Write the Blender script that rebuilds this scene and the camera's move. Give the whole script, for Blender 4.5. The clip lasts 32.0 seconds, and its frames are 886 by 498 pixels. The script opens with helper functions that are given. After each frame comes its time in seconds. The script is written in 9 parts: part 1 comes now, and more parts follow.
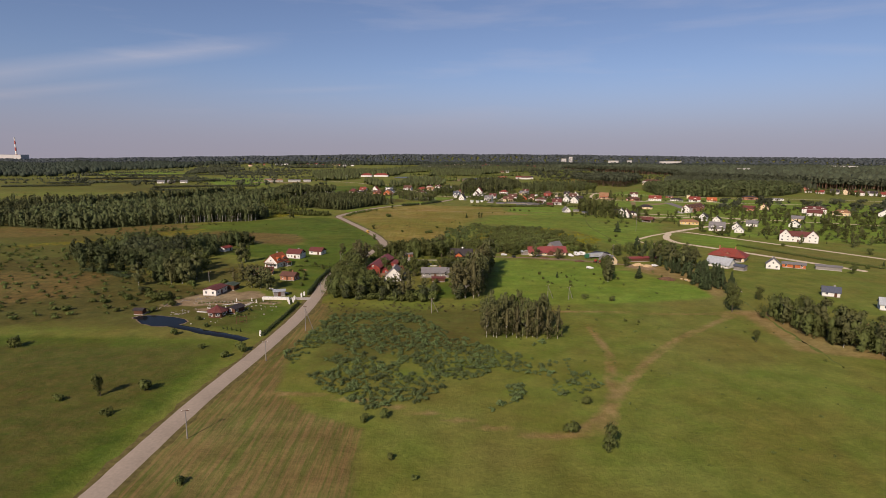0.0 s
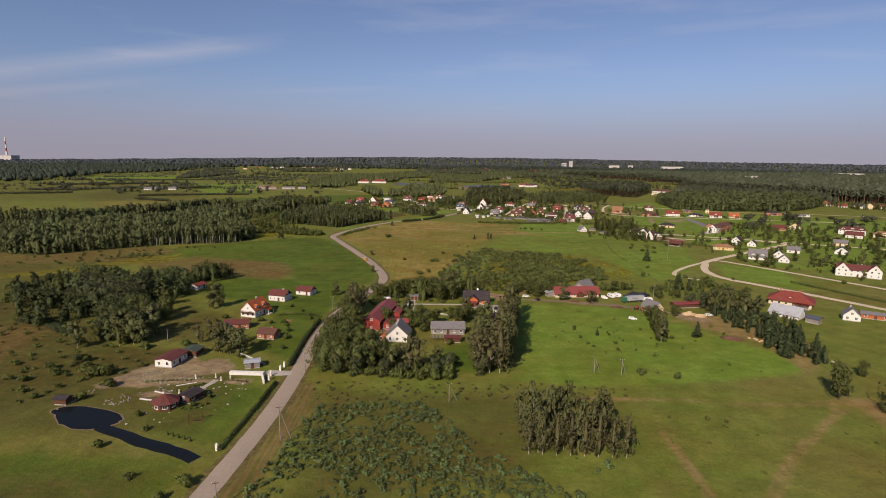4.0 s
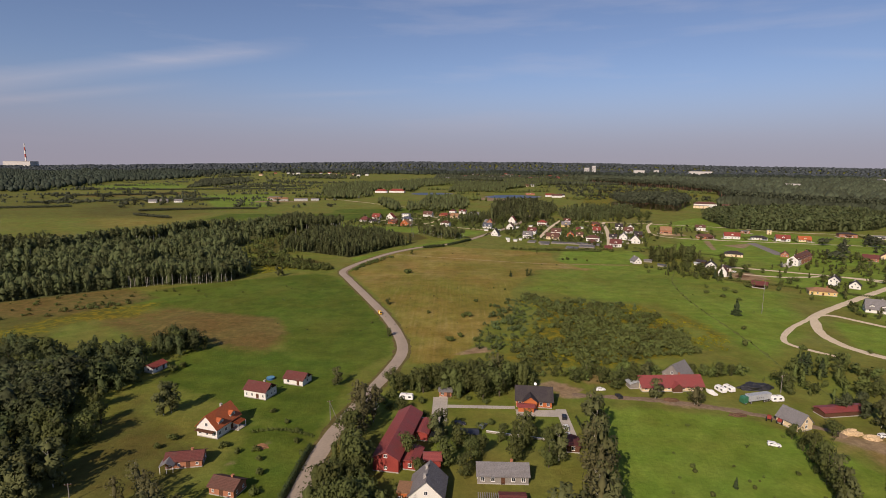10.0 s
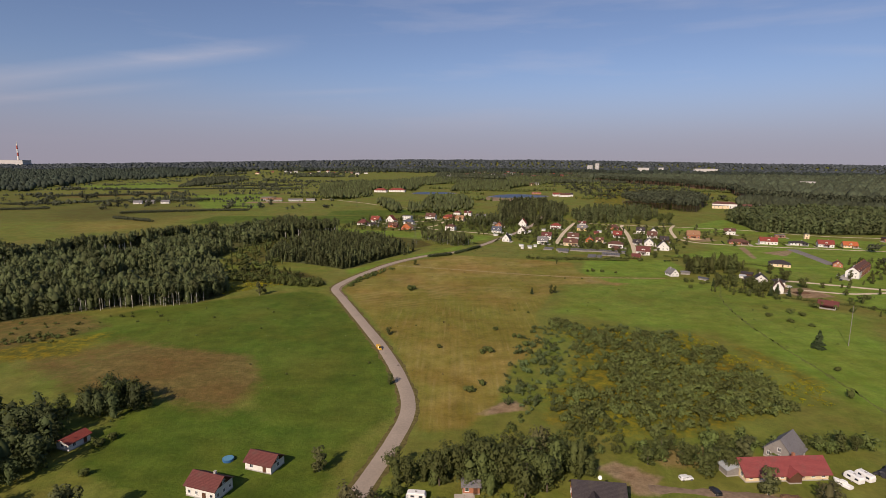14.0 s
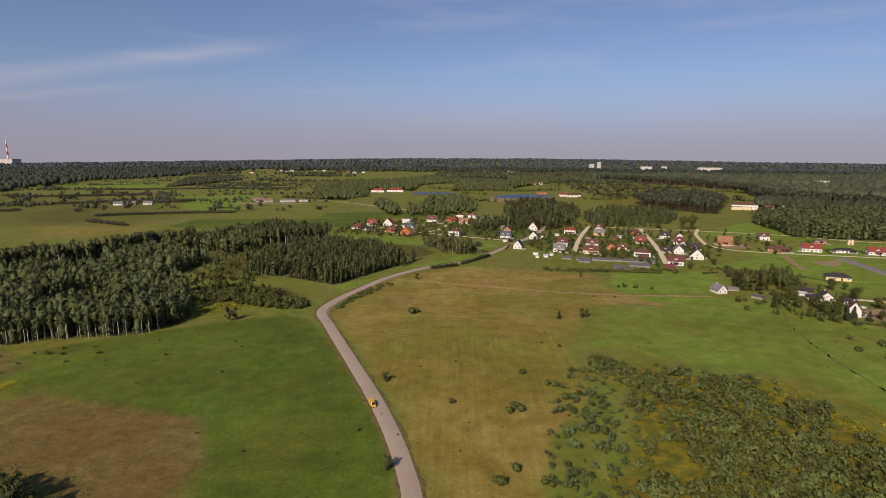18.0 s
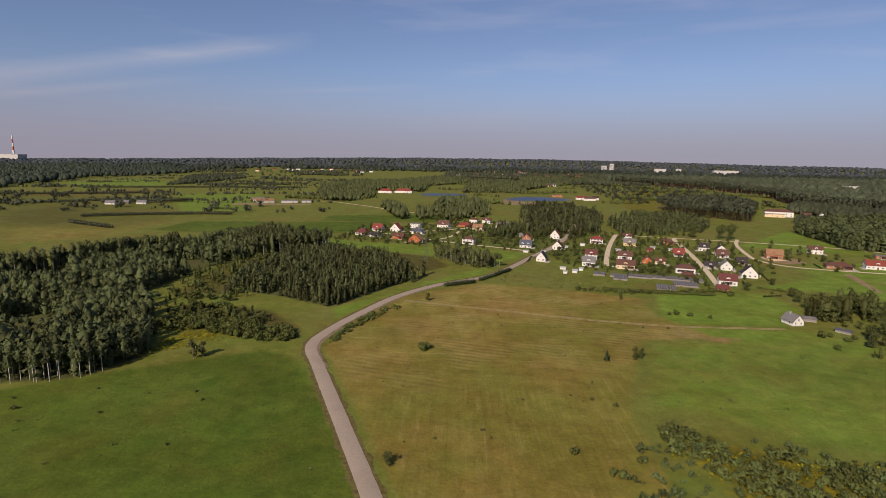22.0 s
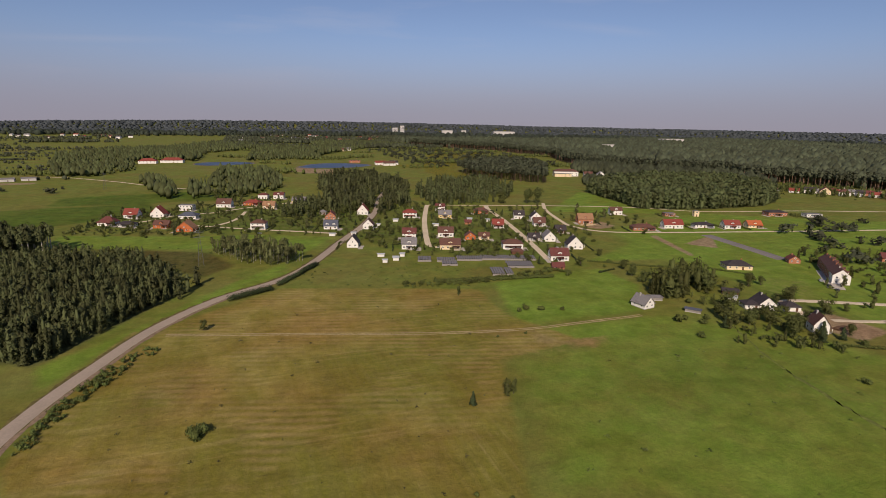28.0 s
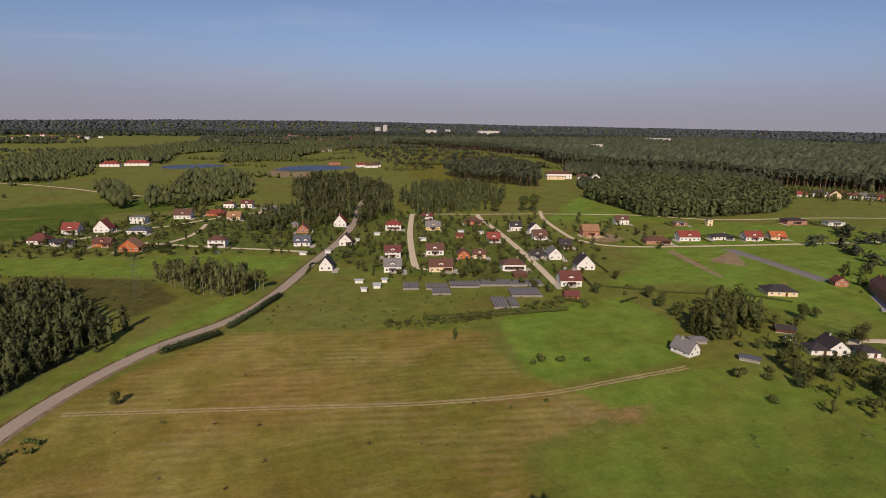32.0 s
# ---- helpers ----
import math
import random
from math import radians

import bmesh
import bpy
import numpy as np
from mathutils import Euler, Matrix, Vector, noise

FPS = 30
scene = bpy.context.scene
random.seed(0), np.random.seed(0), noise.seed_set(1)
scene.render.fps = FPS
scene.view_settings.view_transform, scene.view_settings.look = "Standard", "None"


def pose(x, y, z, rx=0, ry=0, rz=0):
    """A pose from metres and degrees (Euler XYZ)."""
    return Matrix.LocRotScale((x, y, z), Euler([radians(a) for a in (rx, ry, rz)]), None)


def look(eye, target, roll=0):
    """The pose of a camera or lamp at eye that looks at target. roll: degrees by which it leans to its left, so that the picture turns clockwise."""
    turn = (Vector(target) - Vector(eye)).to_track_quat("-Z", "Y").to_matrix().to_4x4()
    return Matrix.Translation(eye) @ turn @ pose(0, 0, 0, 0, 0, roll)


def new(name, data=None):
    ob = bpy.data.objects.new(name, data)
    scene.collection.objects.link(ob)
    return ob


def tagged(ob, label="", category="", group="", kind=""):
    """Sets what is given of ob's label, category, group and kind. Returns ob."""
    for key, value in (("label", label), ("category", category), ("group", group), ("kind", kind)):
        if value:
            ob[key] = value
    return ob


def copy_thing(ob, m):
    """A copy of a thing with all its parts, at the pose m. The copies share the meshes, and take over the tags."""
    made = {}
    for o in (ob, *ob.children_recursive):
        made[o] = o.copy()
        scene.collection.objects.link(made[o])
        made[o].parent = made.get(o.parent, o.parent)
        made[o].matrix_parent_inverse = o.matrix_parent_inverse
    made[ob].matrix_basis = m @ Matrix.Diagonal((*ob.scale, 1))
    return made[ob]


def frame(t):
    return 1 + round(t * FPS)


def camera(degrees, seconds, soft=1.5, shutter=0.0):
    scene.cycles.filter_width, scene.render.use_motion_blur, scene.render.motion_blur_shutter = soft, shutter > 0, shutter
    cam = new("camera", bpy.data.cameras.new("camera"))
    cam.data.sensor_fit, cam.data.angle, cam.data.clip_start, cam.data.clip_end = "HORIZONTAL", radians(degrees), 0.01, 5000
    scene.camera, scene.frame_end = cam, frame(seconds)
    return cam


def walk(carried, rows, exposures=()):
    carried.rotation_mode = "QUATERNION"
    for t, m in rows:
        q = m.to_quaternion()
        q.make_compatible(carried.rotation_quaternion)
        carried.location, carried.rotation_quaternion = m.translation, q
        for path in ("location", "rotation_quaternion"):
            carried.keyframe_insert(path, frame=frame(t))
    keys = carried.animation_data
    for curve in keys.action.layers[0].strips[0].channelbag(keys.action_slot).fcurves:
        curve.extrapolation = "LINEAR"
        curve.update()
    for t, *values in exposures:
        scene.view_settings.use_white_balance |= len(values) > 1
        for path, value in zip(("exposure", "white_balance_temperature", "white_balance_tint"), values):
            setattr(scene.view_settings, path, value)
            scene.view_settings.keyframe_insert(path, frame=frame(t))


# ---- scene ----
cam = camera(78.08, 32.0, soft=0.65)
# seconds, place, then turn to the left, tilt up and roll in degrees
PATH = [
    (0, 0.00, 0.00, 70.00, 0.012, -9.814, 0.263),
    (0.5, -0.81, 7.62, 71.09, 0.034, -9.891, 0.368),
    (1, -1.54, 15.20, 72.47, 0.042, -9.819, 0.312),
    (1.5, -2.51, 22.80, 74.08, -0.223, -9.701, 0.372),
    (2, -3.65, 30.49, 75.83, -0.395, -9.712, 0.393),
    (2.5, -4.79, 38.22, 77.56, -0.410, -9.703, 0.497),
    (3, -6.01, 45.95, 79.26, -0.395, -9.656, 0.456),
    (3.5, -7.40, 53.67, 80.93, -0.403, -9.638, 0.571),
    (5.5, -11.00, 83.77, 88.02, -0.082, -9.609, 0.850),
    (6, -11.62, 91.60, 89.86, 0.129, -9.590, 0.638),
    (6.5, -12.36, 99.45, 91.69, 0.324, -9.536, 0.749),
    (7, -13.15, 107.34, 93.40, 0.479, -9.493, 0.707),
    (7.5, -13.87, 115.08, 94.83, 0.670, -9.481, 0.650),
    (8, -14.51, 122.75, 95.96, 0.873, -9.432, 0.481),
    (8.5, -15.36, 130.58, 96.79, 1.045, -9.337, 0.365),
    (9, -16.62, 138.47, 97.35, 1.197, -9.314, 0.508),
    (9.5, -18.00, 146.62, 97.66, 1.378, -9.353, 0.616),
    (10, -19.36, 154.95, 97.83, 1.527, -9.380, 0.524),
    (10.5, -20.76, 163.44, 97.94, 1.667, -9.410, 0.539),
    (11, -22.13, 172.04, 98.01, 1.690, -9.469, 0.532),
    (11.5, -23.39, 180.62, 98.02, 1.687, -9.454, 0.517),
    (12, -24.46, 189.17, 98.02, 1.678, -9.478, 0.453),
    (12.5, -25.39, 197.57, 97.99, 1.637, -9.495, 0.420),
    (13, -26.34, 205.78, 97.94, 1.587, -9.494, 0.304),
    (13.5, -27.37, 214.11, 97.92, 1.529, -9.549, 0.377),
    (14, -28.45, 222.58, 97.86, 1.496, -9.613, 0.393),
    (14.5, -29.50, 231.16, 97.71, 1.480, -9.712, 0.420),
    (16.5, -33.53, 265.96, 96.52, 1.358, -9.769, 0.402),
    (17, -34.37, 274.64, 96.29, 1.390, -9.714, 0.201),
    (17.5, -35.42, 283.24, 96.08, 1.361, -9.735, 0.333),
    (18, -36.43, 291.83, 95.91, 1.312, -9.719, 0.376),
    (18.5, -37.33, 300.30, 95.76, 1.330, -9.736, 0.525),
    (19, -38.13, 308.72, 95.63, 1.349, -9.713, 0.409),
    (19.5, -39.12, 316.99, 95.52, 1.418, -9.731, 0.588),
    (20, -40.16, 325.08, 95.42, 1.502, -9.684, 0.573),
    (20.5, -41.18, 333.09, 95.36, 1.582, -9.676, 0.738),
    (21, -42.26, 341.11, 95.30, 1.722, -9.711, 0.820),
    (21.5, -43.28, 349.28, 95.33, 1.883, -9.705, 0.868),
    (22, -44.16, 357.50, 95.45, 2.074, -9.739, 0.990),
    (22.5, -45.05, 365.48, 95.61, 0.902, -9.672, 0.955),
    (23, -46.00, 373.21, 95.81, -2.646, -9.494, 0.804),
    (23.5, -46.90, 380.91, 96.03, -7.485, -9.341, 0.797),
    (24, -47.48, 388.54, 96.19, -10.552, -9.200, 0.758),
    (24.5, -47.64, 396.14, 96.25, -14.493, -9.039, 0.620),
    (25, -47.57, 404.00, 96.25, -17.302, -8.856, 0.585),
    (25.5, -47.40, 411.97, 96.22, -18.360, -8.708, 0.746),
    (27.5, -43.49, 443.49, 95.68, -19.272, -12.197, 0.971),
    (28, -41.68, 450.86, 95.59, -19.443, -13.231, 0.914),
    (28.5, -39.82, 458.30, 95.59, -19.660, -13.254, 0.872),
    (29, -37.95, 465.82, 95.71, -19.868, -13.248, 0.923),
    (29.5, -35.90, 473.32, 95.84, -20.102, -13.256, 0.967),
    (30, -33.60, 480.98, 95.97, -20.262, -13.268, 0.933),
    (30.5, -31.25, 488.64, 96.07, -20.474, -13.273, 0.972),
    (31, -28.94, 496.32, 96.15, -20.696, -13.311, 0.983),
    (31.5, -26.52, 504.09, 96.19, -20.937, -13.312, 0.915),
    (32, -23.98, 511.89, 96.21, -21.148, -13.293, 0.849),
]


def flown(x, y, z, turn, tilt, roll):
    a, b = radians(turn), radians(tilt)
    way = Vector((-math.sin(a) * math.cos(b), math.cos(a) * math.cos(b), math.sin(b)))
    return look((x, y, z), Vector((x, y, z)) + way, roll)


walk(cam, [(t, flown(*p)) for t, *p in PATH], [(0, 0.06, 6900, 20), (18, 0.06, 6900, 20), (24, -0.03, 6900, 20), (28, -0.09, 6900, 20), (32, -0.09, 6900, 20)])

# ---- light: a clear late-summer sky, the sun behind the left shoulder ----
SUN_HIGH, SUN_ROUND = radians(34), radians(206)
world = bpy.data.worlds.new("sky")
scene.world = world
world.use_nodes = True
wn, wl = world.node_tree.nodes, world.node_tree.links
wn.clear()
w_out, w_bg, w_sky = wn.new("ShaderNodeOutputWorld"), wn.new("ShaderNodeBackground"), wn.new("ShaderNodeTexSky")
w_sky.sky_type, w_sky.sun_disc = "NISHITA", False
w_sky.sun_elevation, w_sky.sun_rotation = SUN_HIGH, SUN_ROUND
w_sky.altitude, w_sky.air_density, w_sky.dust_density, w_sky.ozone_density = 100, 1.0, 0.7, 3.5
w_bg.inputs["Strength"].default_value = 0.088
# thin cirrus, drawn out sideways
w_tc, w_map, w_no, w_ra, w_mix = (wn.new(k) for k in ("ShaderNodeTexCoord", "ShaderNodeMapping", "ShaderNodeTexNoise", "ShaderNodeValToRGB", "ShaderNodeMixRGB"))
w_map.inputs["Scale"].default_value = (1.6, 1.0, 11.0)
w_map.inputs["Rotation"].default_value = (0.0, radians(-5), radians(10))
w_no.inputs["Scale"].default_value, w_no.inputs["Detail"].default_value, w_no.inputs["Roughness"].default_value = 1.7, 6, 0.55
w_ra.color_ramp.elements[0].position, w_ra.color_ramp.elements[1].position = 0.55, 0.9
w_ra.color_ramp.elements[1].color = (0.34, 0.34, 0.34, 1)
w_mix.inputs[2].default_value = (6.2, 6.3, 6.9, 1)
w_sep, w_com, w_mul = wn.new("ShaderNodeSeparateXYZ"), wn.new("ShaderNodeCombineXYZ"), wn.new("ShaderNodeMath")
w_mul.operation, w_mul.use_clamp = "MULTIPLY_ADD", True
w_mul.inputs[1].default_value, w_mul.inputs[2].default_value = 1.0, 0.045
wl.new(w_tc.outputs["Generated"], w_sep.inputs[0])
for axis in "XY":
    wl.new(w_sep.outputs[axis], w_com.inputs[axis])
wl.new(w_sep.outputs["Z"], w_mul.inputs[0])
wl.new(w_mul.outputs[0], w_com.inputs["Z"])
wl.new(w_com.outputs[0], w_sky.inputs["Vector"])
wl.new(w_tc.outputs["Generated"], w_map.inputs["Vector"])
wl.new(w_map.outputs["Vector"], w_no.inputs["Vector"])
wl.new(w_no.outputs["Fac"], w_ra.inputs["Fac"])



def sky_math(op, a, b, clamp=False):
    t = wn.new("ShaderNodeMath")
    t.operation, t.use_clamp = op, clamp
    for k, v in enumerate((a, b)):
        if isinstance(v, (int, float)):
            t.inputs[k].default_value = v
        else:
            wl.new(v, t.inputs[k])
    return t.outputs[0]


w_dir = wn.new("ShaderNodeSeparateXYZ")
wl.new(w_tc.outputs["Generated"], w_dir.inputs[0])
side = sky_math("DIVIDE", w_dir.outputs["X"], sky_math("MAXIMUM", w_dir.outputs["Y"], 0.05))
streaks = None
for at, rise, width, left, right, much in ((0.225, 0.150, 0.020, -1.6, -0.26, 0.30), (0.170, 0.115, 0.010, -1.6, -0.45, 0.22), (0.122, 0.06, 0.007, -0.42, -0.05, 0.18), (0.205, -0.08, 0.010, 0.50, 0.85, 0.24)):
    line = sky_math("ADD", sky_math("MULTIPLY", side, rise), at)
    off = sky_math("ABSOLUTE", sky_math("SUBTRACT", w_dir.outputs["Z"], line), 0.0)
    core = sky_math("SUBTRACT", 1.0, sky_math("DIVIDE", off, width), True)
    ends = sky_math("MULTIPLY", sky_math("MULTIPLY", sky_math("SUBTRACT", side, left), 4.0, True), sky_math("MULTIPLY", sky_math("SUBTRACT", right, side), 6.0, True))
    one = sky_math("MULTIPLY", sky_math("MULTIPLY", core, ends), sky_math("MULTIPLY", w_no.outputs["Fac"], much * 1.7))
    streaks = one if streaks is None else sky_math("ADD", streaks, one)
w_all = sky_math("ADD", w_ra.outputs["Color"], streaks, True)
wl.new(w_all, w_mix.inputs["Fac"])
w_tint = wn.new("ShaderNodeMixRGB")
w_tint.blend_type = "MULTIPLY"
w_tint.inputs[0].default_value, w_tint.inputs[2].default_value = 1.0, (0.965, 0.965, 1.035, 1)
wl.new(w_sky.outputs["Color"], w_tint.inputs[1])
wl.new(w_tint.outputs["Color"], w_mix.inputs[1])
# dusty mauve air low over the horizon
w_low, w_haze = wn.new("ShaderNodeMapRange"), wn.new("ShaderNodeMixRGB")
w_low.interpolation_type = "SMOOTHERSTEP"
w_low.inputs["From Min"].default_value, w_low.inputs["From Max"].default_value = -0.02, 0.17
w_low.inputs["To Min"].default_value, w_low.inputs["To Max"].default_value = 0.85, 0.0
wl.new(w_sep.outputs["Z"], w_low.inputs["Value"])
wl.new(w_low.outputs["Result"], w_haze.inputs["Fac"])
wl.new(w_mix.outputs["Color"], w_haze.inputs[1])
w_haze.inputs[2].default_value = (3.05, 2.98, 3.85, 1)
wl.new(w_haze.outputs["Color"], w_bg.inputs["Color"])
wl.new(w_bg.outputs["Background"], w_out.inputs["Surface"])

sun = new("sun", bpy.data.lights.new("sun", "SUN"))
sun.data.energy, sun.data.angle, sun.data.color = 4.6, radians(0.53), (1.0, 0.90, 0.74)
sun.matrix_world = look((0, 0, 300), (300 * 0.438, 300 * 0.899, 300 - 300 * math.tan(SUN_HIGH)))

# ---- materials ----


def nodes_of(name, rough=0.8, metal=0.0):
    m = bpy.data.materials.new(name)
    m.use_nodes = True
    n, l = m.node_tree.nodes, m.node_tree.links
    b = n["Principled BSDF"]
    b.inputs["Roughness"].default_value, b.inputs["Metallic"].default_value = rough, metal
    b.inputs["Specular IOR Level"].default_value = 0.5 if rough < 0.6 else 0.12
    return m, n, l, b


def noise_node(n, l, scale, detail=4.0, vec=None, rough=0.55):
    t = n.new("ShaderNodeTexNoise")
    t.inputs["Scale"].default_value, t.inputs["Detail"].default_value, t.inputs["Roughness"].default_value = scale, detail, rough
    if vec is not None:
        l.new(vec, t.inputs["Vector"])
    return t.outputs["Fac"]


def math_node(n, l, op, a, b=None, clamp=False):
    t = n.new("ShaderNodeMath")
    t.operation, t.use_clamp = op, clamp
    for k, v in enumerate((a, b)):
        if v is None:
            continue
        if isinstance(v, (int, float)):
            t.inputs[k].default_value = v
        else:
            l.new(v, t.inputs[k])
    return t.outputs[0]


def mix_node(n, l, fac, a, b, how="MIX"):
    t = n.new("ShaderNodeMixRGB")
    t.blend_type = how
    for k, v in enumerate((fac, a, b)):
        if isinstance(v, (int, float)):
            t.inputs[k].default_value = v
        elif isinstance(v, tuple):
            t.inputs[k].default_value = (*v, 1)
        else:
            l.new(v, t.inputs[k])
    return t.outputs[0]


def ramp_node(n, l, fac, lo, hi):
    t = n.new("ShaderNodeMapRange")
    t.inputs["From Min"].default_value, t.inputs["From Max"].default_value = lo, hi
    l.new(fac, t.inputs["Value"])
    return t.outputs["Result"]


def plain(name, rgb, rough=0.8, vary=0.25, grain=6.0, bump=0.15, metal=0.0, stain=0.35, random_by=0.0):
    """A surface with a fine grain, larger stains and a little relief; random_by shifts it from thing to thing."""
    m, n, l, b = nodes_of(name, rough, metal)
    tc = n.new("ShaderNodeTexCoord").outputs["Object"]
    dark = tuple(c * (1 - vary) for c in rgb)
    light = tuple(min(1, c * (1 + vary)) for c in rgb)
    c = mix_node(n, l, ramp_node(n, l, noise_node(n, l, grain, 5, tc), 0.3, 0.7), dark, light)
    c = mix_node(n, l, math_node(n, l, "MULTIPLY", ramp_node(n, l, noise_node(n, l, grain * 0.08, 3, tc), 0.45, 0.7), stain, True), c, tuple(v * 0.6 for v in rgb))
    if random_by:
        oi = n.new("ShaderNodeObjectInfo").outputs["Random"]
        hs = n.new("ShaderNodeHueSaturation")
        l.new(math_node(n, l, "ADD", math_node(n, l, "MULTIPLY", oi, random_by), 1 - random_by / 2), hs.inputs["Value"])
        l.new(math_node(n, l, "ADD", math_node(n, l, "MULTIPLY", oi, 0.04), 0.48), hs.inputs["Hue"])
        l.new(c, hs.inputs["Color"])
        c = hs.outputs["Color"]
    l.new(c, b.inputs["Base Color"])
    if bump:
        bp = n.new("ShaderNodeBump")
        bp.inputs["Strength"].default_value = bump
        l.new(noise_node(n, l, grain * 3, 4, tc), bp.inputs["Height"])
        l.new(bp.outputs["Normal"], b.inputs["Normal"])
    return m


def leafy(name, rgb, rgb2, rough=0.7, random_by=0.35, light=0.22):
    """Foliage: each clump its own green, each plant a little different, some light passing through."""
    m, n, l, b = nodes_of(name, rough)
    isl = n.new("ShaderNodeNewGeometry").outputs["Random Per Island"]
    oi = n.new("ShaderNodeObjectInfo").outputs["Random"]
    c = mix_node(n, l, math_node(n, l, "ADD", math_node(n, l, "MULTIPLY", isl, 0.34), 0.36), rgb, rgb2)
    hs = n.new("ShaderNodeHueSaturation")
    kin = n.new("ShaderNodeAttribute")
    kin.attribute_name = "kin"
    own = math_node(n, l, "MULTIPLY", kin.outputs["Fac"], 0.34)
    l.new(math_node(n, l, "ADD", own, math_node(n, l, "ADD", math_node(n, l, "MULTIPLY", oi, random_by), 1 - random_by / 2)), hs.inputs["Value"])
    l.new(math_node(n, l, "ADD", math_node(n, l, "MULTIPLY", oi, 0.02), math_node(n, l, "ADD", math_node(n, l, "MULTIPLY", kin.outputs["Fac"], 0.012), 0.496)), hs.inputs["Hue"])
    l.new(c, hs.inputs["Color"])
    l.new(hs.outputs["Color"], b.inputs["Base Color"])
    tr, mx = n.new("ShaderNodeBsdfTranslucent"), n.new("ShaderNodeMixShader")
    l.new(hs.outputs["Color"], tr.inputs["Color"])
    mx.inputs["Fac"].default_value = light
    l.new(b.outputs[0], mx.inputs[1])
    l.new(tr.outputs[0], mx.inputs[2])
    l.new(mx.outputs[0], n["Material Output"].inputs["Surface"])
    return m


def ground_material():
    m, n, l, b = nodes_of("meadow", 0.95)
    pos = n.new("ShaderNodeNewGeometry").outputs["Position"]
    big, mid = noise_node(n, l, 0.012, 5, pos), noise_node(n, l, 0.07, 5, pos, 0.65)
    fine, tuft = noise_node(n, l, 0.6, 6, pos, 0.7), noise_node(n, l, 0.22, 8, pos, 0.75)

    def weight(name, lo=0.35, hi=0.65):
        a = n.new("ShaderNodeAttribute")
        a.attribute_name = name
        v = math_node(n, l, "ADD", a.outputs["Fac"], math_node(n, l, "MULTIPLY", math_node(n, l, "SUBTRACT", tuft, 0.5), 0.55))
        return ramp_node(n, l, v, lo, hi)

    def two(a, c, by=mid, lo=0.38, hi=0.62):
        return mix_node(n, l, ramp_node(n, l, by, lo, hi), a, c)

    # rough meadow: olive green, dry straw between
    c = two((0.112, 0.142, 0.023), (0.150, 0.158, 0.033))
    c = mix_node(n, l, ramp_node(n, l, big, 0.48, 0.66), c, (0.150, 0.144, 0.037))
    lush = two((0.058, 0.096, 0.010), (0.086, 0.120, 0.015))
    lush = mix_node(n, l, math_node(n, l, "MULTIPLY", ramp_node(n, l, big, 0.5, 0.68), 0.6), lush, (0.128, 0.148, 0.026))
    c = mix_node(n, l, weight("lush"), c, lush)
    c = mix_node(n, l, weight("fresh"), c, two((0.112, 0.176, 0.021), (0.152, 0.210, 0.032)))
    # mown field, bleached in bands
    wv = n.new("ShaderNodeTexWave")
    wv.inputs["Scale"].default_value, wv.inputs["Distortion"].default_value, wv.inputs["Detail"].default_value = 0.085, 12.0, 4
    mp = n.new("ShaderNodeMapping")
    mp.inputs["Rotation"].default_value = (0, 0, radians(-24))
    mp.inputs["Scale"].default_value = (1, 0.12, 1)
    l.new(pos, mp.inputs["Vector"])
    l.new(mp.outputs["Vector"], wv.inputs["Vector"])
    tan = two((0.178, 0.143, 0.027), (0.248, 0.188, 0.050))
    tan = mix_node(n, l, ramp_node(n, l, big, 0.4, 0.56), tan, (0.154, 0.142, 0.024))
    tan = mix_node(n, l, math_node(n, l, "MULTIPLY", wv.outputs["Fac"], 0.12), tan, (0.225, 0.180, 0.075))
    mp2 = n.new("ShaderNodeMapping")
    mp2.inputs["Rotation"].default_value = (0, 0, radians(22))
    mp2.inputs["Scale"].default_value = (1.0, 0.035, 1)
    l.new(pos, mp2.inputs["Vector"])
    streak = noise_node(n, l, 0.55, 5, mp2.outputs["Vector"], 0.6)
    mp3 = n.new("ShaderNodeMapping")
    mp3.inputs["Rotation"].default_value, mp3.inputs["Scale"].default_value = (0, 0, radians(16)), (0.04, 1.0, 1)
    l.new(pos, mp3.inputs["Vector"])
    rows_n = n.new("ShaderNodeAttribute")
    rows_n.attribute_name = "north_rows"
    streak = mix_node(n, l, rows_n.outputs["Fac"], streak, noise_node(n, l, 0.42, 5, mp3.outputs["Vector"], 0.6))
    tan = mix_node(n, l, math_node(n, l, "MULTIPLY", ramp_node(n, l, streak, 0.52, 0.72), math_node(n, l, "MULTIPLY", ramp_node(n, l, mid, 0.42, 0.6), 0.75), True), tan, (0.29, 0.23, 0.09))
    tan = mix_node(n, l, math_node(n, l, "MULTIPLY", ramp_node(n, l, streak, 0.46, 0.30), 0.45, True), tan, (0.110, 0.105, 0.020))
    wv2 = n.new("ShaderNodeTexWave")
    wv2.wave_type, wv2.bands_direction = "BANDS", "Y"
    wv2.inputs["Scale"].default_value, wv2.inputs["Distortion"].default_value, wv2.inputs["Detail"].default_value = 0.075, 1.6, 3
    mp4 = n.new("ShaderNodeMapping")
    mp4.inputs["Rotation"].default_value = (0, 0, radians(16))
    l.new(pos, mp4.inputs["Vector"])
    l.new(mp4.outputs["Vector"], wv2.inputs["Vector"])
    worn = math_node(n, l, "MULTIPLY", ramp_node(n, l, noise_node(n, l, 0.03, 4, pos, 0.6), 0.46, 0.62), rows_n.outputs["Fac"])
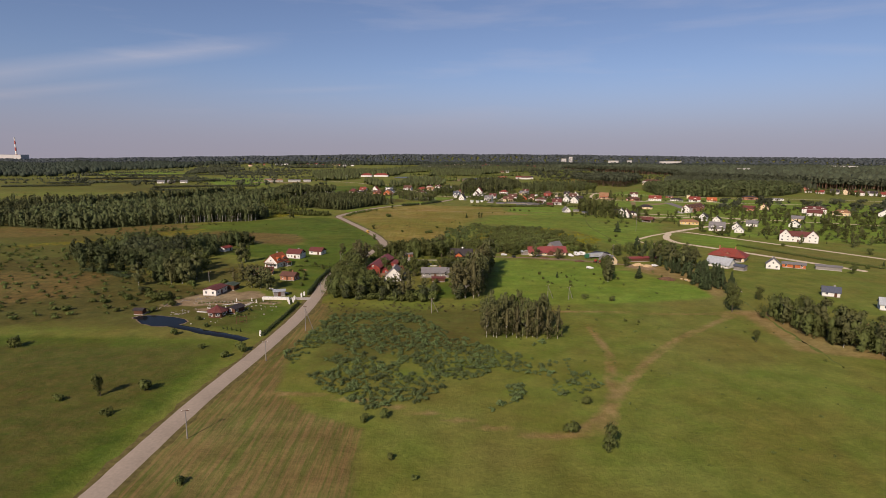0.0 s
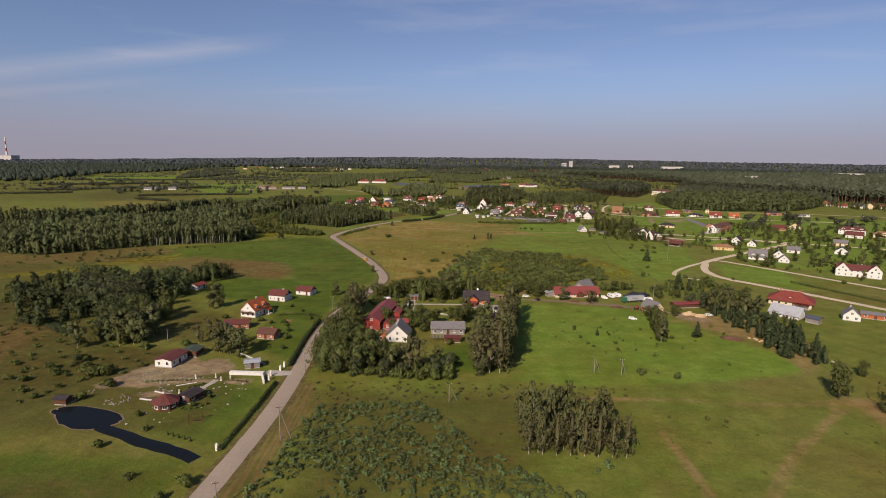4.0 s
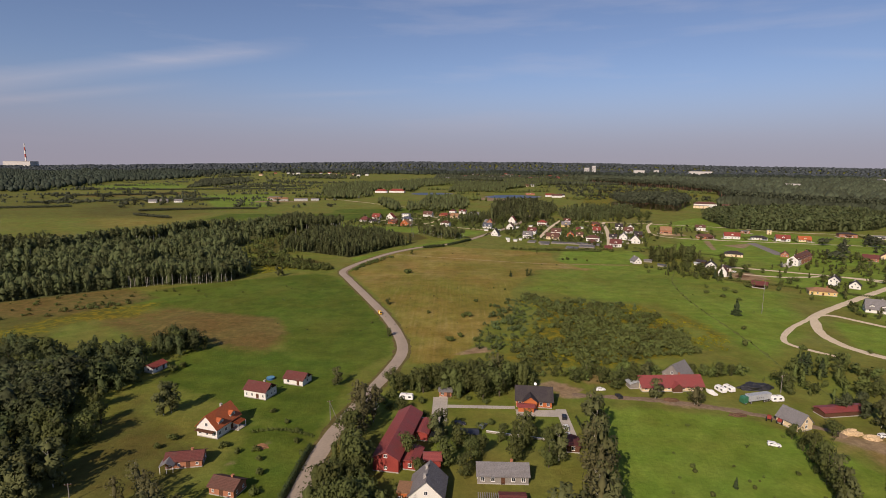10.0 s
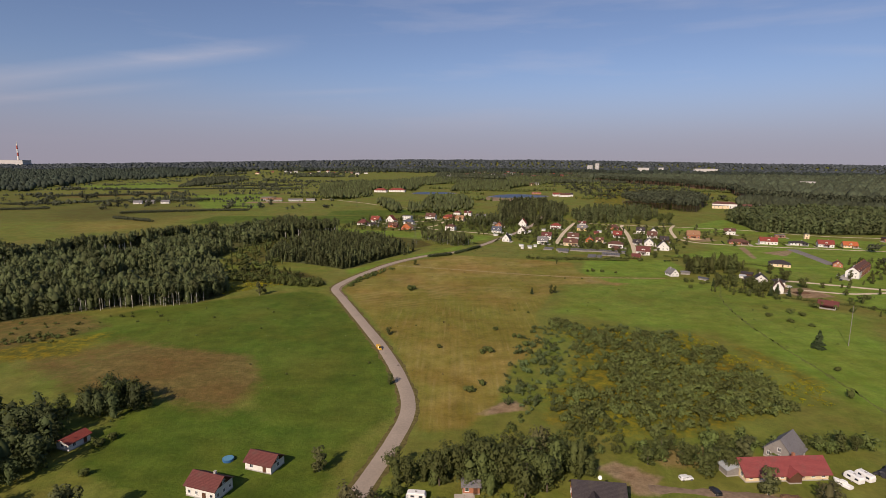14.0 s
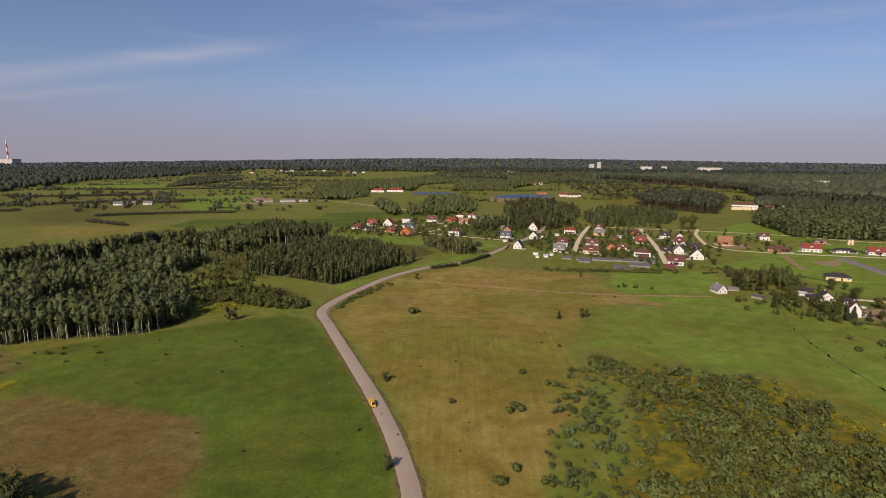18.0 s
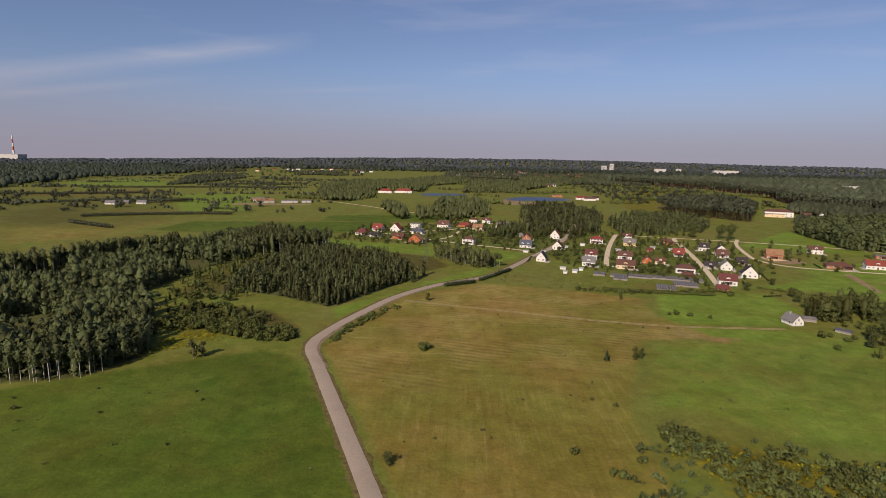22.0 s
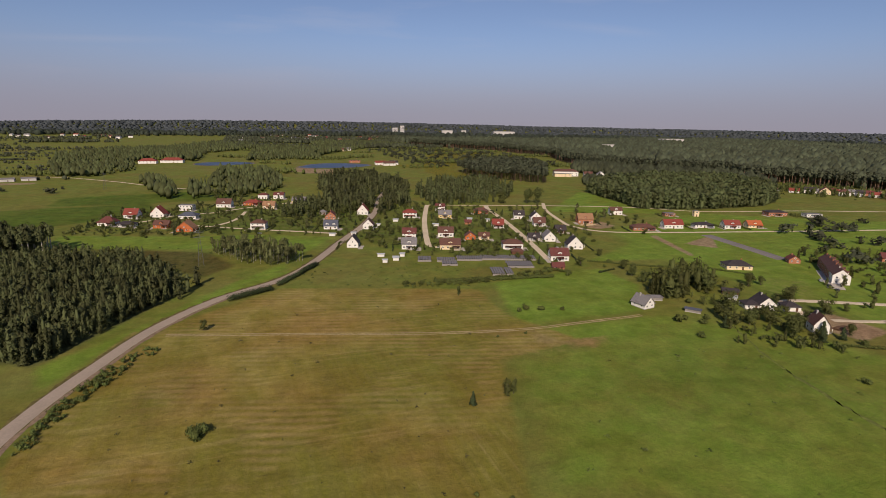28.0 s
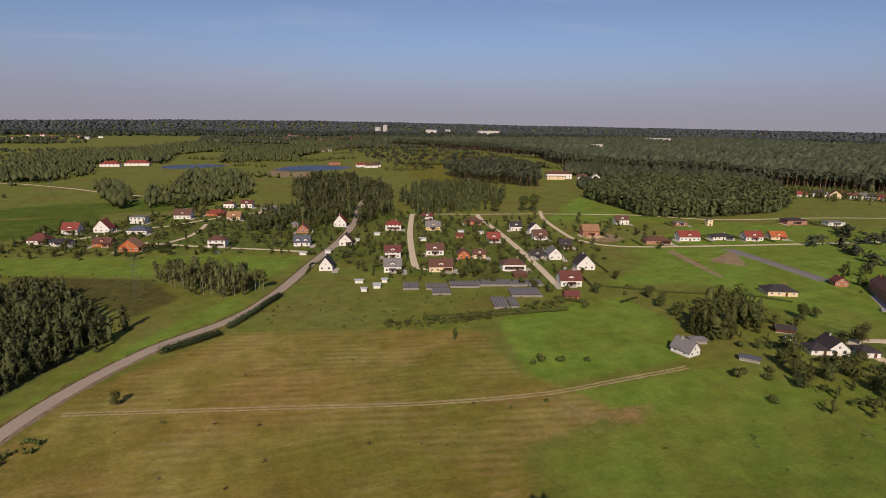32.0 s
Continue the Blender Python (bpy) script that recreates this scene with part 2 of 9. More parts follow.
    tan = mix_node(n, l, math_node(n, l, "MULTIPLY", math_node(n, l, "MULTIPLY", wv2.outputs["Fac"], worn), 0.55, True), tan, (0.30, 0.225, 0.095))
    c = mix_node(n, l, weight("mown"), c, tan)
    mp5 = n.new("ShaderNodeMapping")
    mp5.inputs["Rotation"].default_value, mp5.inputs["Scale"].default_value = (0, 0, radians(-5)), (1.0, 0.05, 1)
    l.new(pos, mp5.inputs["Vector"])
    ridge = noise_node(n, l, 0.75, 5, mp5.outputs["Vector"], 0.65)
    c = mix_node(n, l, weight("stubble"), c, two((0.100, 0.110, 0.026), (0.195, 0.135, 0.055), ridge, 0.40, 0.60))
    c = mix_node(n, l, weight("rank"), c, two((0.060, 0.062, 0.014), (0.104, 0.091, 0.024), tuft))
    c = mix_node(n, l, weight("heath"), c, two((0.104, 0.084, 0.024), (0.168, 0.118, 0.040), tuft))
    c = mix_node(n, l, weight("straw"), c, two((0.180, 0.135, 0.046), (0.255, 0.190, 0.080), tuft))
    c = mix_node(n, l, weight("flower", 0.42, 0.62), c, two((0.088, 0.098, 0.016), (0.210, 0.172, 0.014), tuft, 0.44, 0.60))
    c = mix_node(n, l, weight("soil"), c, two((0.19, 0.135, 0.080), (0.30, 0.225, 0.14), tuft))
    c = mix_node(n, l, weight("floor"), c, (0.078, 0.084, 0.030))
    c = mix_node(n, l, 1.0, c, mix_node(n, l, ramp_node(n, l, fine, 0.3, 0.7), (0.84, 0.85, 0.84), (1.15, 1.14, 1.13)), "MULTIPLY")
    # uneven growth in patches of a few metres and of some tens of metres
    clump, sweep = noise_node(n, l, 0.13, 4, pos, 0.6), noise_node(n, l, 0.028, 3, pos, 0.6)
    c = mix_node(n, l, 1.0, c, mix_node(n, l, ramp_node(n, l, clump, 0.32, 0.68), (0.84, 0.82, 0.80), (1.14, 1.13, 1.10)), "MULTIPLY")
    c = mix_node(n, l, 1.0, c, mix_node(n, l, ramp_node(n, l, sweep, 0.35, 0.65), (0.98, 0.88, 0.84), (1.02, 1.10, 1.06)), "MULTIPLY")
    l.new(c, b.inputs["Base Color"])
    bp = n.new("ShaderNodeBump")
    bp.inputs["Strength"].default_value, bp.inputs["Distance"].default_value = 0.55, 0.5
    l.new(math_node(n, l, "ADD", fine, tuft), bp.inputs["Height"])
    l.new(bp.outputs["Normal"], b.inputs["Normal"])
    return m


MEADOW = ground_material()
ASPHALT = plain("worn_asphalt", (0.330, 0.268, 0.208), 0.9, 0.10, 1.2, 0.1, stain=0.25)
GRAVEL = plain("pale_gravel", (0.55, 0.455, 0.325), 0.95, 0.15, 1.0, 0.2, stain=0.25)
DIRT = plain("bare_earth", (0.21, 0.150, 0.100), 0.95, 0.3, 0.7, 0.3)
TRACK_M = plain("dry_track", (0.30, 0.235, 0.115), 0.95, 0.25, 0.6, 0.2)
VERGE = plain("dry_verge", (0.120, 0.098, 0.034), 0.95, 0.4, 0.6, 0.4)
PAVING = plain("concrete_paving", (0.40, 0.36, 0.31), 0.9, 0.12, 1.5, 0.1)
WATER_M, _n, _l, _b = nodes_of("pond_water", 0.12)
_b.inputs["Specular IOR Level"].default_value, _b.inputs["IOR"].default_value = 0.2, 1.16
_b.inputs["Base Color"].default_value = (0.010, 0.013, 0.016, 1)
LAKE_M, _n, _l, _b = nodes_of("lake_water", 0.35)
_b.inputs["Base Color"].default_value = (0.016, 0.022, 0.040, 1)
_bp = _n.new("ShaderNodeBump")
_bp.inputs["Strength"].default_value = 0.6
_l.new(noise_node(_n, _l, 0.8, 3, _n.new("ShaderNodeTexCoord").outputs["Object"]), _bp.inputs["Height"])
_l.new(_bp.outputs["Normal"], _b.inputs["Normal"])
GLASS_M, _n, _l, _b = nodes_of("window_glass", 0.08)
_b.inputs["Base Color"].default_value = (0.03, 0.035, 0.045, 1)
PALE_M = plain("weathered_pale_panels", (0.46, 0.44, 0.42), 0.85, 0.05, 3, 0.05)
WHITE = plain("white_render", (0.66, 0.64, 0.59), 0.85, 0.05, 3, 0.05, stain=0.15)
CREAM = plain("cream_render", (0.66, 0.52, 0.33), 0.85, 0.06, 3, 0.05, stain=0.15)
YELLOW = plain("yellow_render", (0.62, 0.45, 0.19), 0.85, 0.06, 3, 0.05, stain=0.15)
ORANGE = plain("orange_timber", (0.42, 0.125, 0.045), 0.75, 0.15, 4, 0.15)
BRICK = plain("red_brick", (0.36, 0.155, 0.090), 0.9, 0.25, 7, 0.2)
TIMBER = plain("dark_timber", (0.105, 0.050, 0.030), 0.85, 0.3, 5, 0.25)
GREYWOOD = plain("grey_boards", (0.23, 0.21, 0.19), 0.9, 0.25, 5, 0.25)
CONCRETE = plain("grey_concrete", (0.36, 0.34, 0.31), 0.9, 0.15, 3, 0.1)
FRAME_W = plain("white_frame", (0.78, 0.77, 0.74), 0.5, 0.03, 4, 0.0)
TRUNK_M = plain("bark", (0.105, 0.085, 0.062), 0.95, 0.35, 5, 0.4)
BIRCH_M = plain("birch_bark", (0.40, 0.38, 0.33), 0.85, 0.3, 3, 0.2, stain=0.8)
PINE_M = plain("pine_bark", (0.25, 0.155, 0.105), 0.9, 0.3, 3, 0.2)
TANK = plain("metal_dark", (0.05, 0.05, 0.055), 0.4, 0.1, 5, 0.0, 0.4)


def roofing(name, rgb, rough=0.62):
    """Roof covering with courses running across the fall."""
    m, n, l, b = nodes_of(name, rough)
    tc = n.new("ShaderNodeTexCoord").outputs["Object"]
    wv = n.new("ShaderNodeTexWave")
    wv.wave_type, wv.bands_direction = "BANDS", "Z"
    wv.inputs["Scale"].default_value, wv.inputs["Distortion"].default_value = 1.5, 0.6
    l.new(tc, wv.inputs["Vector"])
    c = mix_node(n, l, ramp_node(n, l, noise_node(n, l, 2.5, 5, tc), 0.3, 0.7), tuple(v * 0.72 for v in rgb), tuple(v * 1.18 for v in rgb))
    c = mix_node(n, l, math_node(n, l, "MULTIPLY", wv.outputs["Fac"], 0.22), c, tuple(v * 0.5 for v in rgb))
    c = mix_node(n, l, math_node(n, l, "MULTIPLY", ramp_node(n, l, noise_node(n, l, 0.3, 4, tc), 0.5, 0.72), 0.35, True), c, (0.10, 0.085, 0.065))
    l.new(c, b.inputs["Base Color"])
    bp = n.new("ShaderNodeBump")
    bp.inputs["Strength"].default_value, bp.inputs["Distance"].default_value = 0.5, 0.05
    l.new(wv.outputs["Fac"], bp.inputs["Height"])
    l.new(bp.outputs["Normal"], b.inputs["Normal"])
    return m


R_RED = roofing("red_tiles", (0.235, 0.054, 0.040))
R_MAROON = roofing("maroon_sheet", (0.138, 0.046, 0.040))
R_BROWN = roofing("brown_tiles", (0.125, 0.060, 0.045))
R_DARK = roofing("dark_tiles", (0.050, 0.042, 0.044))
R_GREY = roofing("grey_slabs", (0.185, 0.175, 0.175))
R_BLUE = roofing("slate_blue_tiles", (0.085, 0.095, 0.125))
R_ORANGE = roofing("orange_tiles", (0.42, 0.115, 0.045))
R_TAN = roofing("tan_tiles", (0.30, 0.165, 0.090))
R_METAL = roofing("pale_metal", (0.40, 0.42, 0.44), 0.4)

L_BROAD = leafy("broad_leaves", (0.058, 0.068, 0.021), (0.106, 0.115, 0.034))
L_BIRCH = leafy("birch_leaves", (0.074, 0.08, 0.03), (0.126, 0.128, 0.05))
L_WILLOW = leafy("willow_leaves", (0.050, 0.060, 0.026), (0.086, 0.096, 0.044))
L_SPRUCE = leafy("spruce_needles", (0.034, 0.048, 0.02), (0.064, 0.082, 0.034))
L_DRY = leafy("thin_brown_leaves", (0.075, 0.070, 0.030), (0.125, 0.110, 0.050))
L_BUSH = leafy("scrub_leaves", (0.07, 0.086, 0.022), (0.124, 0.138, 0.04))
L_SCRUB = leafy("willow_scrub_leaves", (0.072, 0.096, 0.034), (0.128, 0.156, 0.058))
L_FOREST = leafy("wood_leaves", (0.056, 0.066, 0.026), (0.104, 0.112, 0.044))
L_PINE = leafy("far_wood_leaves", (0.052, 0.06, 0.036), (0.09, 0.098, 0.056))
L_THICK = leafy("dense_scrub_leaves", (0.082, 0.096, 0.027), (0.134, 0.147, 0.044))
L_FLOWER = leafy("goldenrod", (0.15, 0.135, 0.010), (0.30, 0.25, 0.012))
# horizon leaves: the blue-grey haze of distance is mixed into both colours
L_HAZED = leafy("hazed_wood_leaves", (0.044, 0.054, 0.056), (0.062, 0.072, 0.073), light=0.1)
# darker copy of the broad leaves: thicket shade is put into the colour
L_BROAD_SHADE = leafy("shaded_broad_leaves", (0.040, 0.050, 0.020), (0.074, 0.085, 0.030))
L_DARK = leafy("dark_forest_needles", (0.032, 0.042, 0.030), (0.056, 0.066, 0.044))
L_MID = leafy("middle_wood_leaves", (0.052, 0.062, 0.034), (0.086, 0.095, 0.052))

# ---- mesh helpers ----


def part(name, data, material, parent=None, label=""):
    """Link a bmesh or a mesh as one object, under a thing where one is given."""
    if isinstance(data, bmesh.types.BMesh):
        me = bpy.data.meshes.new(name)
        data.to_mesh(me)
        data.free()
    else:
        me = data
    if material is not None:
        me.materials.clear()
        me.materials.append(material)
    ob = new(name, me)
    if parent is not None:
        ob.parent = parent
    if label:
        ob["label"] = label
    return ob


def arrays_mesh(name, verts, faces, normals=None):
    """A mesh from numpy arrays of vertices and of triangles or quads; normals, one for each vertex, soften its shading."""
    me = bpy.data.meshes.new(name)
    k = faces.shape[1]
    me.vertices.add(len(verts))
    me.vertices.foreach_set("co", np.ascontiguousarray(verts, np.float32).ravel())
    me.loops.add(faces.size)
    me.loops.foreach_set("vertex_index", np.ascontiguousarray(faces, np.int32).ravel())
    me.polygons.add(len(faces))
    me.polygons.foreach_set("loop_start", np.arange(0, faces.size, k, dtype=np.int32))
    me.update(calc_edges=True)
    if normals is not None:
        me.attributes.new("custom_normal", "FLOAT_VECTOR", "POINT").data.foreach_set("vector", np.ascontiguousarray(normals, np.float32).ravel())
    return me


def box(bm, x0, x1, y0, y1, z0, z1):
    vs = [bm.verts.new(c) for c in ((x0, y0, z0), (x1, y0, z0), (x1, y1, z0), (x0, y1, z0), (x0, y0, z1), (x1, y0, z1), (x1, y1, z1), (x0, y1, z1))]
    for f in ((3, 2, 1, 0), (4, 5, 6, 7), (0, 1, 5, 4), (1, 2, 6, 5), (2, 3, 7, 6), (3, 0, 4, 7)):
        bm.faces.new([vs[i] for i in f])
    return vs


def cone(bm, x, y, z0, z1, r0, r1, sides=6, dx=0.0, dy=0.0):
    a = [bm.verts.new((x + r0 * math.cos(6.2832 * i / sides), y + r0 * math.sin(6.2832 * i / sides), z0)) for i in range(sides)]
    b = [bm.verts.new((x + dx + r1 * math.cos(6.2832 * i / sides), y + dy + r1 * math.sin(6.2832 * i / sides), z1)) for i in range(sides)]
    for i in range(sides):
        bm.faces.new((a[i], a[(i + 1) % sides], b[(i + 1) % sides], b[i]))
    bm.faces.new(b)
    bm.faces.new(a[::-1])


def thing(name, x, y, turn=0.0, label="", category="", group="", z=0.0):
    e = new(name)
    e.empty_display_size = 0.5
    e.matrix_world = pose(x, y, z, 0, 0, turn)
    return tagged(e, label, category, group)


def bent(points, step=3.0):
    """A smooth line through the points, as an array of places about a step apart."""
    p = np.array(points, float)
    p = np.vstack([2 * p[0] - p[1], p, 2 * p[-1] - p[-2]])
    out = []
    for i in range(1, len(p) - 2):
        k = max(2, int(np.linalg.norm(p[i + 1] - p[i]) / step))
        u = np.linspace(0, 1, k, endpoint=False)[:, None]
        out.append(0.5 * (2 * p[i] + (p[i + 1] - p[i - 1]) * u + (2 * p[i - 1] - 5 * p[i] + 4 * p[i + 1] - p[i + 2]) * u**2 + (3 * p[i] - p[i - 1] - 3 * p[i + 1] + p[i + 2]) * u**3))
    return np.vstack([*out, p[-2:-1]])


def ribbon(name, points, width, z, material, label, category="road", ragged=0.0, thick=0.0, seed=1):
    """A strip of ground along a smooth line, with uneven edges where it is ragged."""
    rng = np.random.default_rng(seed)
    c = bent(points)
    d = np.gradient(c, axis=0)
    d /= np.linalg.norm(d, axis=1)[:, None]
    nrm = np.stack([-d[:, 1], d[:, 0]], 1)
    wl_, wr_ = (width / 2 + ragged * rng.normal(size=len(c)) for _ in range(2))
    a, b = c + nrm * wl_[:, None], c - nrm * wr_[:, None]
    k = len(c)
    v = np.zeros((4 * k, 3))
    v[:k, :2], v[k : 2 * k, :2], v[:, 2] = a, b, z
    v[2 * k : 3 * k, :2], v[3 * k :, :2] = a + nrm * 0.25, b - nrm * 0.25
    v[2 * k :, 2] = 0.003
    i = np.arange(k - 1)
    f = np.vstack([np.stack([i + k, i + k + 1, i + 1, i], 1), np.stack([i, i + 1, i + 1 + 2 * k, i + 2 * k], 1), np.stack([i + 3 * k, i + 1 + 3 * k, i + 1 + k, i + k], 1)])
    return tagged(part(name, arrays_mesh(name, v, f), material), label, category, kind="structure")


def inside(px, py, poly):
    """Signed distance in metres to a polygon, positive inside."""
    poly = np.array(poly, float)
    best, hit = np.full(px.shape, 1e9), np.zeros(px.shape, bool)
    for (ax, ay), (bx, by) in zip(poly, np.roll(poly, -1, 0)):
        dx, dy = bx - ax, by - ay
        t = np.clip(((px - ax) * dx + (py - ay) * dy) / (dx * dx + dy * dy + 1e-9), 0, 1)
        best = np.minimum(best, np.hypot(px - ax - t * dx, py - ay - t * dy))
        up = (ay > py) != (by > py)
        hit ^= up & (px < (bx - ax) * (py - ay) / (by - ay + 1e-12) + ax)
    return np.where(hit, best, -best)


def near_line(px, py, points):
    """Distance in metres to a broken line."""
    p = np.array(points, float)
    best = np.full(px.shape, 1e9)
    for (ax, ay), (bx, by) in zip(p[:-1], p[1:]):
        dx, dy = bx - ax, by - ay
        t = np.clip(((px - ax) * dx + (py - ay) * dy) / (dx * dx + dy * dy + 1e-9), 0, 1)
        best = np.minimum(best, np.hypot(px - ax - t * dx, py - ay - t * dy))
    return best


def relief(x, y):
    """The land is flat round the houses and rises to a low wooded ridge on the horizon."""
    r = np.hypot(x - 50, y - 500)
    u, w = np.clip((r - 4000) / 420, 0, 1), np.clip((r - 4450) / 500, 0, 1)
    a = np.degrees(np.arctan2(x - 50, np.maximum(y - 300, 1.0)))
    crest = 8 + 48 * np.exp(-(a / 27) ** 2) + 30 * np.clip(a / 40, 0, 1)
    return crest * u * u * (3 - 2 * u) * (1 - 0.6 * w * w * (3 - 2 * w))


# ---- the plan: fields, woods, roads, in metres ----
ROAD = [(-96, -260), (-84, -100), (-76, 20), (-73, 80), (-70, 144), (-66, 184), (-63, 225), (-63, 262), (-65, 300), (-64, 330), (-58, 362), (-50, 398), (-47, 424), (-53, 453), (-66, 491), (-84, 534), (-108, 590), (-119, 618), (-115, 646), (-104, 679), (-88, 718), (-62, 755), (-28, 784), (-5, 820), (23, 880), (56, 950), (85, 1030), (105, 1106), (150, 1240)]
MOWN = [(-112, 614), (-108, 660), (-80, 722), (-30, 766), (30, 748), (80, 732), (76, 690), (95, 648), (52, 640), (22, 560), (18, 500), (-2, 470), (-12, 428), (-25, 408), (-42, 405), (-46, 440), (-62, 500), (-84, 552)]
LUSH = [[(40, 600), (62, 620), (92, 634), (156, 645), (178, 637), (196, 590), (170, 540), (127, 560), (70, 575)],
        [(-255, 512), (-230, 555), (-200, 575), (-140, 610), (-118, 596), (-84, 528), (-54, 455), (-52, 420), (-66, 392), (-90, 400), (-140, 468), (-230, 500)],
        [(-160, 440), (-110, 420), (-66, 388), (-68, 330), (-90, 345), (-150, 380)],
        [(-240, 205), (-76, 200), (-80, 60), (-260, 60)],
        [(-420, 1090), (-150, 1130), (-130, 1060), (-250, 980), (-420, 1000)], [(-250, 1200), (-60, 1240), (-60, 1140), (-250, 1130)],
        [(-4, 262), (14, 262), (10, 300), (-6, 292)], [(-90, 256), (-70, 246), (-71, 205), (-94, 212), (-108, 244)], [(-96, 345), (-68, 332), (-69, 272), (-88, 286)]]
FRESH = [[(-125, 686), (-112, 701), (-96, 719), (-71, 760), (-53, 788), (-21, 802), (-55, 760), (-87, 729), (-102, 700), (-112, 675), (-118, 665)], [(-1214, 1923), (-1101, 2172), (-865, 1904), (-989, 1694)], [(-688, 1563), (-516, 1630), (-402, 1235), (-502, 1222)], [(94, 742), (130, 748), (177, 752), (176, 710), (146, 672), (76, 672)], [(76, 665), (142, 665), (169, 659), (115, 642), (71, 647)],
         [(24, 262), (19, 256), (46, 250), (84, 254), (122, 261), (144, 270), (136, 290), (118, 318), (104, 345), (92, 356), (60, 362), (36, 362)],
         [(195, 442), (215, 490), (250, 470), (232, 400), (215, 410)],
         [(265, 975), (400, 1120), (420, 1000), (380, 930), (320, 950)],
         [(180, 770), (300, 845), (330, 740), (250, 760)],
         [(400, 760), (420, 830), (620, 830), (600, 700), (420, 690)],
         [(-190, 960), (-90, 930), (-40, 925), (20, 900), (-8, 850), (-30, 800), (-50, 790), (-20, 830), (-30, 855), (-60, 880), (-100, 885), (-190, 915)]]
FIRST_FIELD = [(-68, 176), (-38, 141), (-21, 131), (-18, 92), (-30, 40), (-74, 30), (-70, 100)]
HEATH = [[(-990, 1495), (-779, 1710), (-697, 1580), (-902, 1414)], [(-216, 508), (-130, 480), (-114, 449), (-124, 423), (-171, 439), (-215, 460)], [(-62, 240), (-54, 250), (-48, 236), (-58, 160), (-63, 168)], [(-235, 497), (-148, 475), (-106, 441), (-112, 410), (-190, 430), (-260, 470)],
         [(-420, 570), (-255, 548), (-222, 522), (-235, 497), (-260, 470), (-420, 430)], [(-330, 330), (-190, 320), (-175, 262), (-220, 225), (-340, 230)]]
STRAW = [[(100, 326), (122, 336), (142, 321), (136, 262), (150, 276), (161, 293), (162, 322), (152, 340), (130, 345)], 
         [(125, 345), (158, 322), (156, 285), (140, 300), (120, 325)],
         [(78, 668), (86, 650), (110, 648), (96, 640), (74, 650)], [(-104, 690), (-84, 712), (-96, 716)], [(40, 385), (75, 392), (66, 400), (36, 396)],
         [(135, 245), (330, 160), (330, 120), (130, 190)]]
FLOWER = [[(486, 2135), (630, 2177), (669, 1907), (701, 1764), (624, 1644), (538, 1763), (404, 1578), (285, 1347), (263, 1440)], [(325, 1600), (345, 1390), (299, 1290), (245, 1300), (275, 1442)], [(112, 505), (124, 512), (138, 478), (140, 448), (122, 440), (116, 470)], [(22, 546), (46, 541), (76, 527), (112, 510), (122, 470), (108, 425), (60, 402), (30, 398), (0, 412), (8, 440), (20, 468), (31, 506)], [(20, 532), (110, 528), (116, 505), (40, 508)], [(100, 500), (122, 470), (112, 430), (96, 470)], [(2, 440), (14, 432), (6, 420)],
          [(-196, 590), (-150, 640), (-185, 652), (-205, 620)], [(-250, 500), (-215, 520), (-210, 470), (-290, 440)], [(-215, 700), (-190, 712), (-200, 740)],
          [(300, 1430), (420, 1500), (560, 1450), (420, 1400)], [(240, 1620), (420, 1650), (430, 1560), (260, 1540)], [(-330, 420), (-250, 470), (-240, 440), (-330, 390)]]
SOIL = [[(285, 833), (293, 835), (270, 765), (264, 762)], [(292, 799), (340, 820), (306, 778)], [(24, 1493), (96, 1420), (116, 1540), (34, 1560)], [(-97, 265), (-110, 276), (-124, 266), (-132, 248), (-130, 244), (-119, 247), (-109, 257)], [(-118, 250), (-108, 254), (-90, 253), (-92, 250), (-108, 248), (-118, 244)], [(-88, 255), (-77, 254), (-77, 248), (-86, 250)], [(-114, 241), (-106, 244), (-100, 241), (-110, 237)], [(-88, 329), (-84, 331), (-84, 327)], [(-93, 316), (-90, 318), (-89, 312)], [(24, 378), (33, 378), (33, 370), (24, 371)], [(16, 384), (24, 388), (36, 380), (24, 377)], [(-113, 264), (-98, 276), (-90, 268), (-87, 262), (-102, 255), (-112, 256)], [(-6, 434), (2, 425), (-22, 418)], [(60, 374), (82, 368), (100, 362), (70, 364)], [(118, 346), (136, 338), (128, 330), (116, 340)],
        [(250, 885), (285, 905), (285, 880), (262, 872)], [(-470, 1372), (-330, 1372), (-330, 1350), (-470, 1345)], [(212, 632), (240, 640), (245, 612), (220, 608)], [(40, 1560), (120, 1545), (60, 1530)]]
WOOD_A = [(-335, 495), (-300, 522), (-272, 545), (-245, 560), (-205, 570), (-192, 596), (-203, 625), (-226, 660), (-262, 705), (-255, 800), (-236, 850), (-240, 905), (-262, 960), (-285, 1000), (-303, 925), (-318, 865), (-335, 805), (-362, 762), (-395, 730), (-425, 680), (-440, 600), (-420, 520)]
WOOD_B = [(-203, 700), (-199, 722), (-165, 710), (-126, 687), (-107, 722), (-88, 759), (-73, 789)] + [(-82, 760), (-88, 800), (-110, 845), (-170, 880), (-222, 868), (-206, 810), (-212, 770)]
WOOD_R = [(402, 1100), (388, 1010), (376, 966), (443, 942), (548, 946), (602, 975), (690, 1060), (720, 1180), (600, 1225), (460, 1170)]
RANK = [[(-340, 330), (-236, 380), (-150, 290), (-118, 282), (-126, 236), (-180, 214), (-340, 230)], [(-160, 905), (-100, 880), (-75, 870), (-55, 825), (-75, 800), (-95, 830), (-140, 880)], [(-215, 690), (-160, 676), (-130, 640), (-150, 625), (-200, 640), (-215, 660)]]
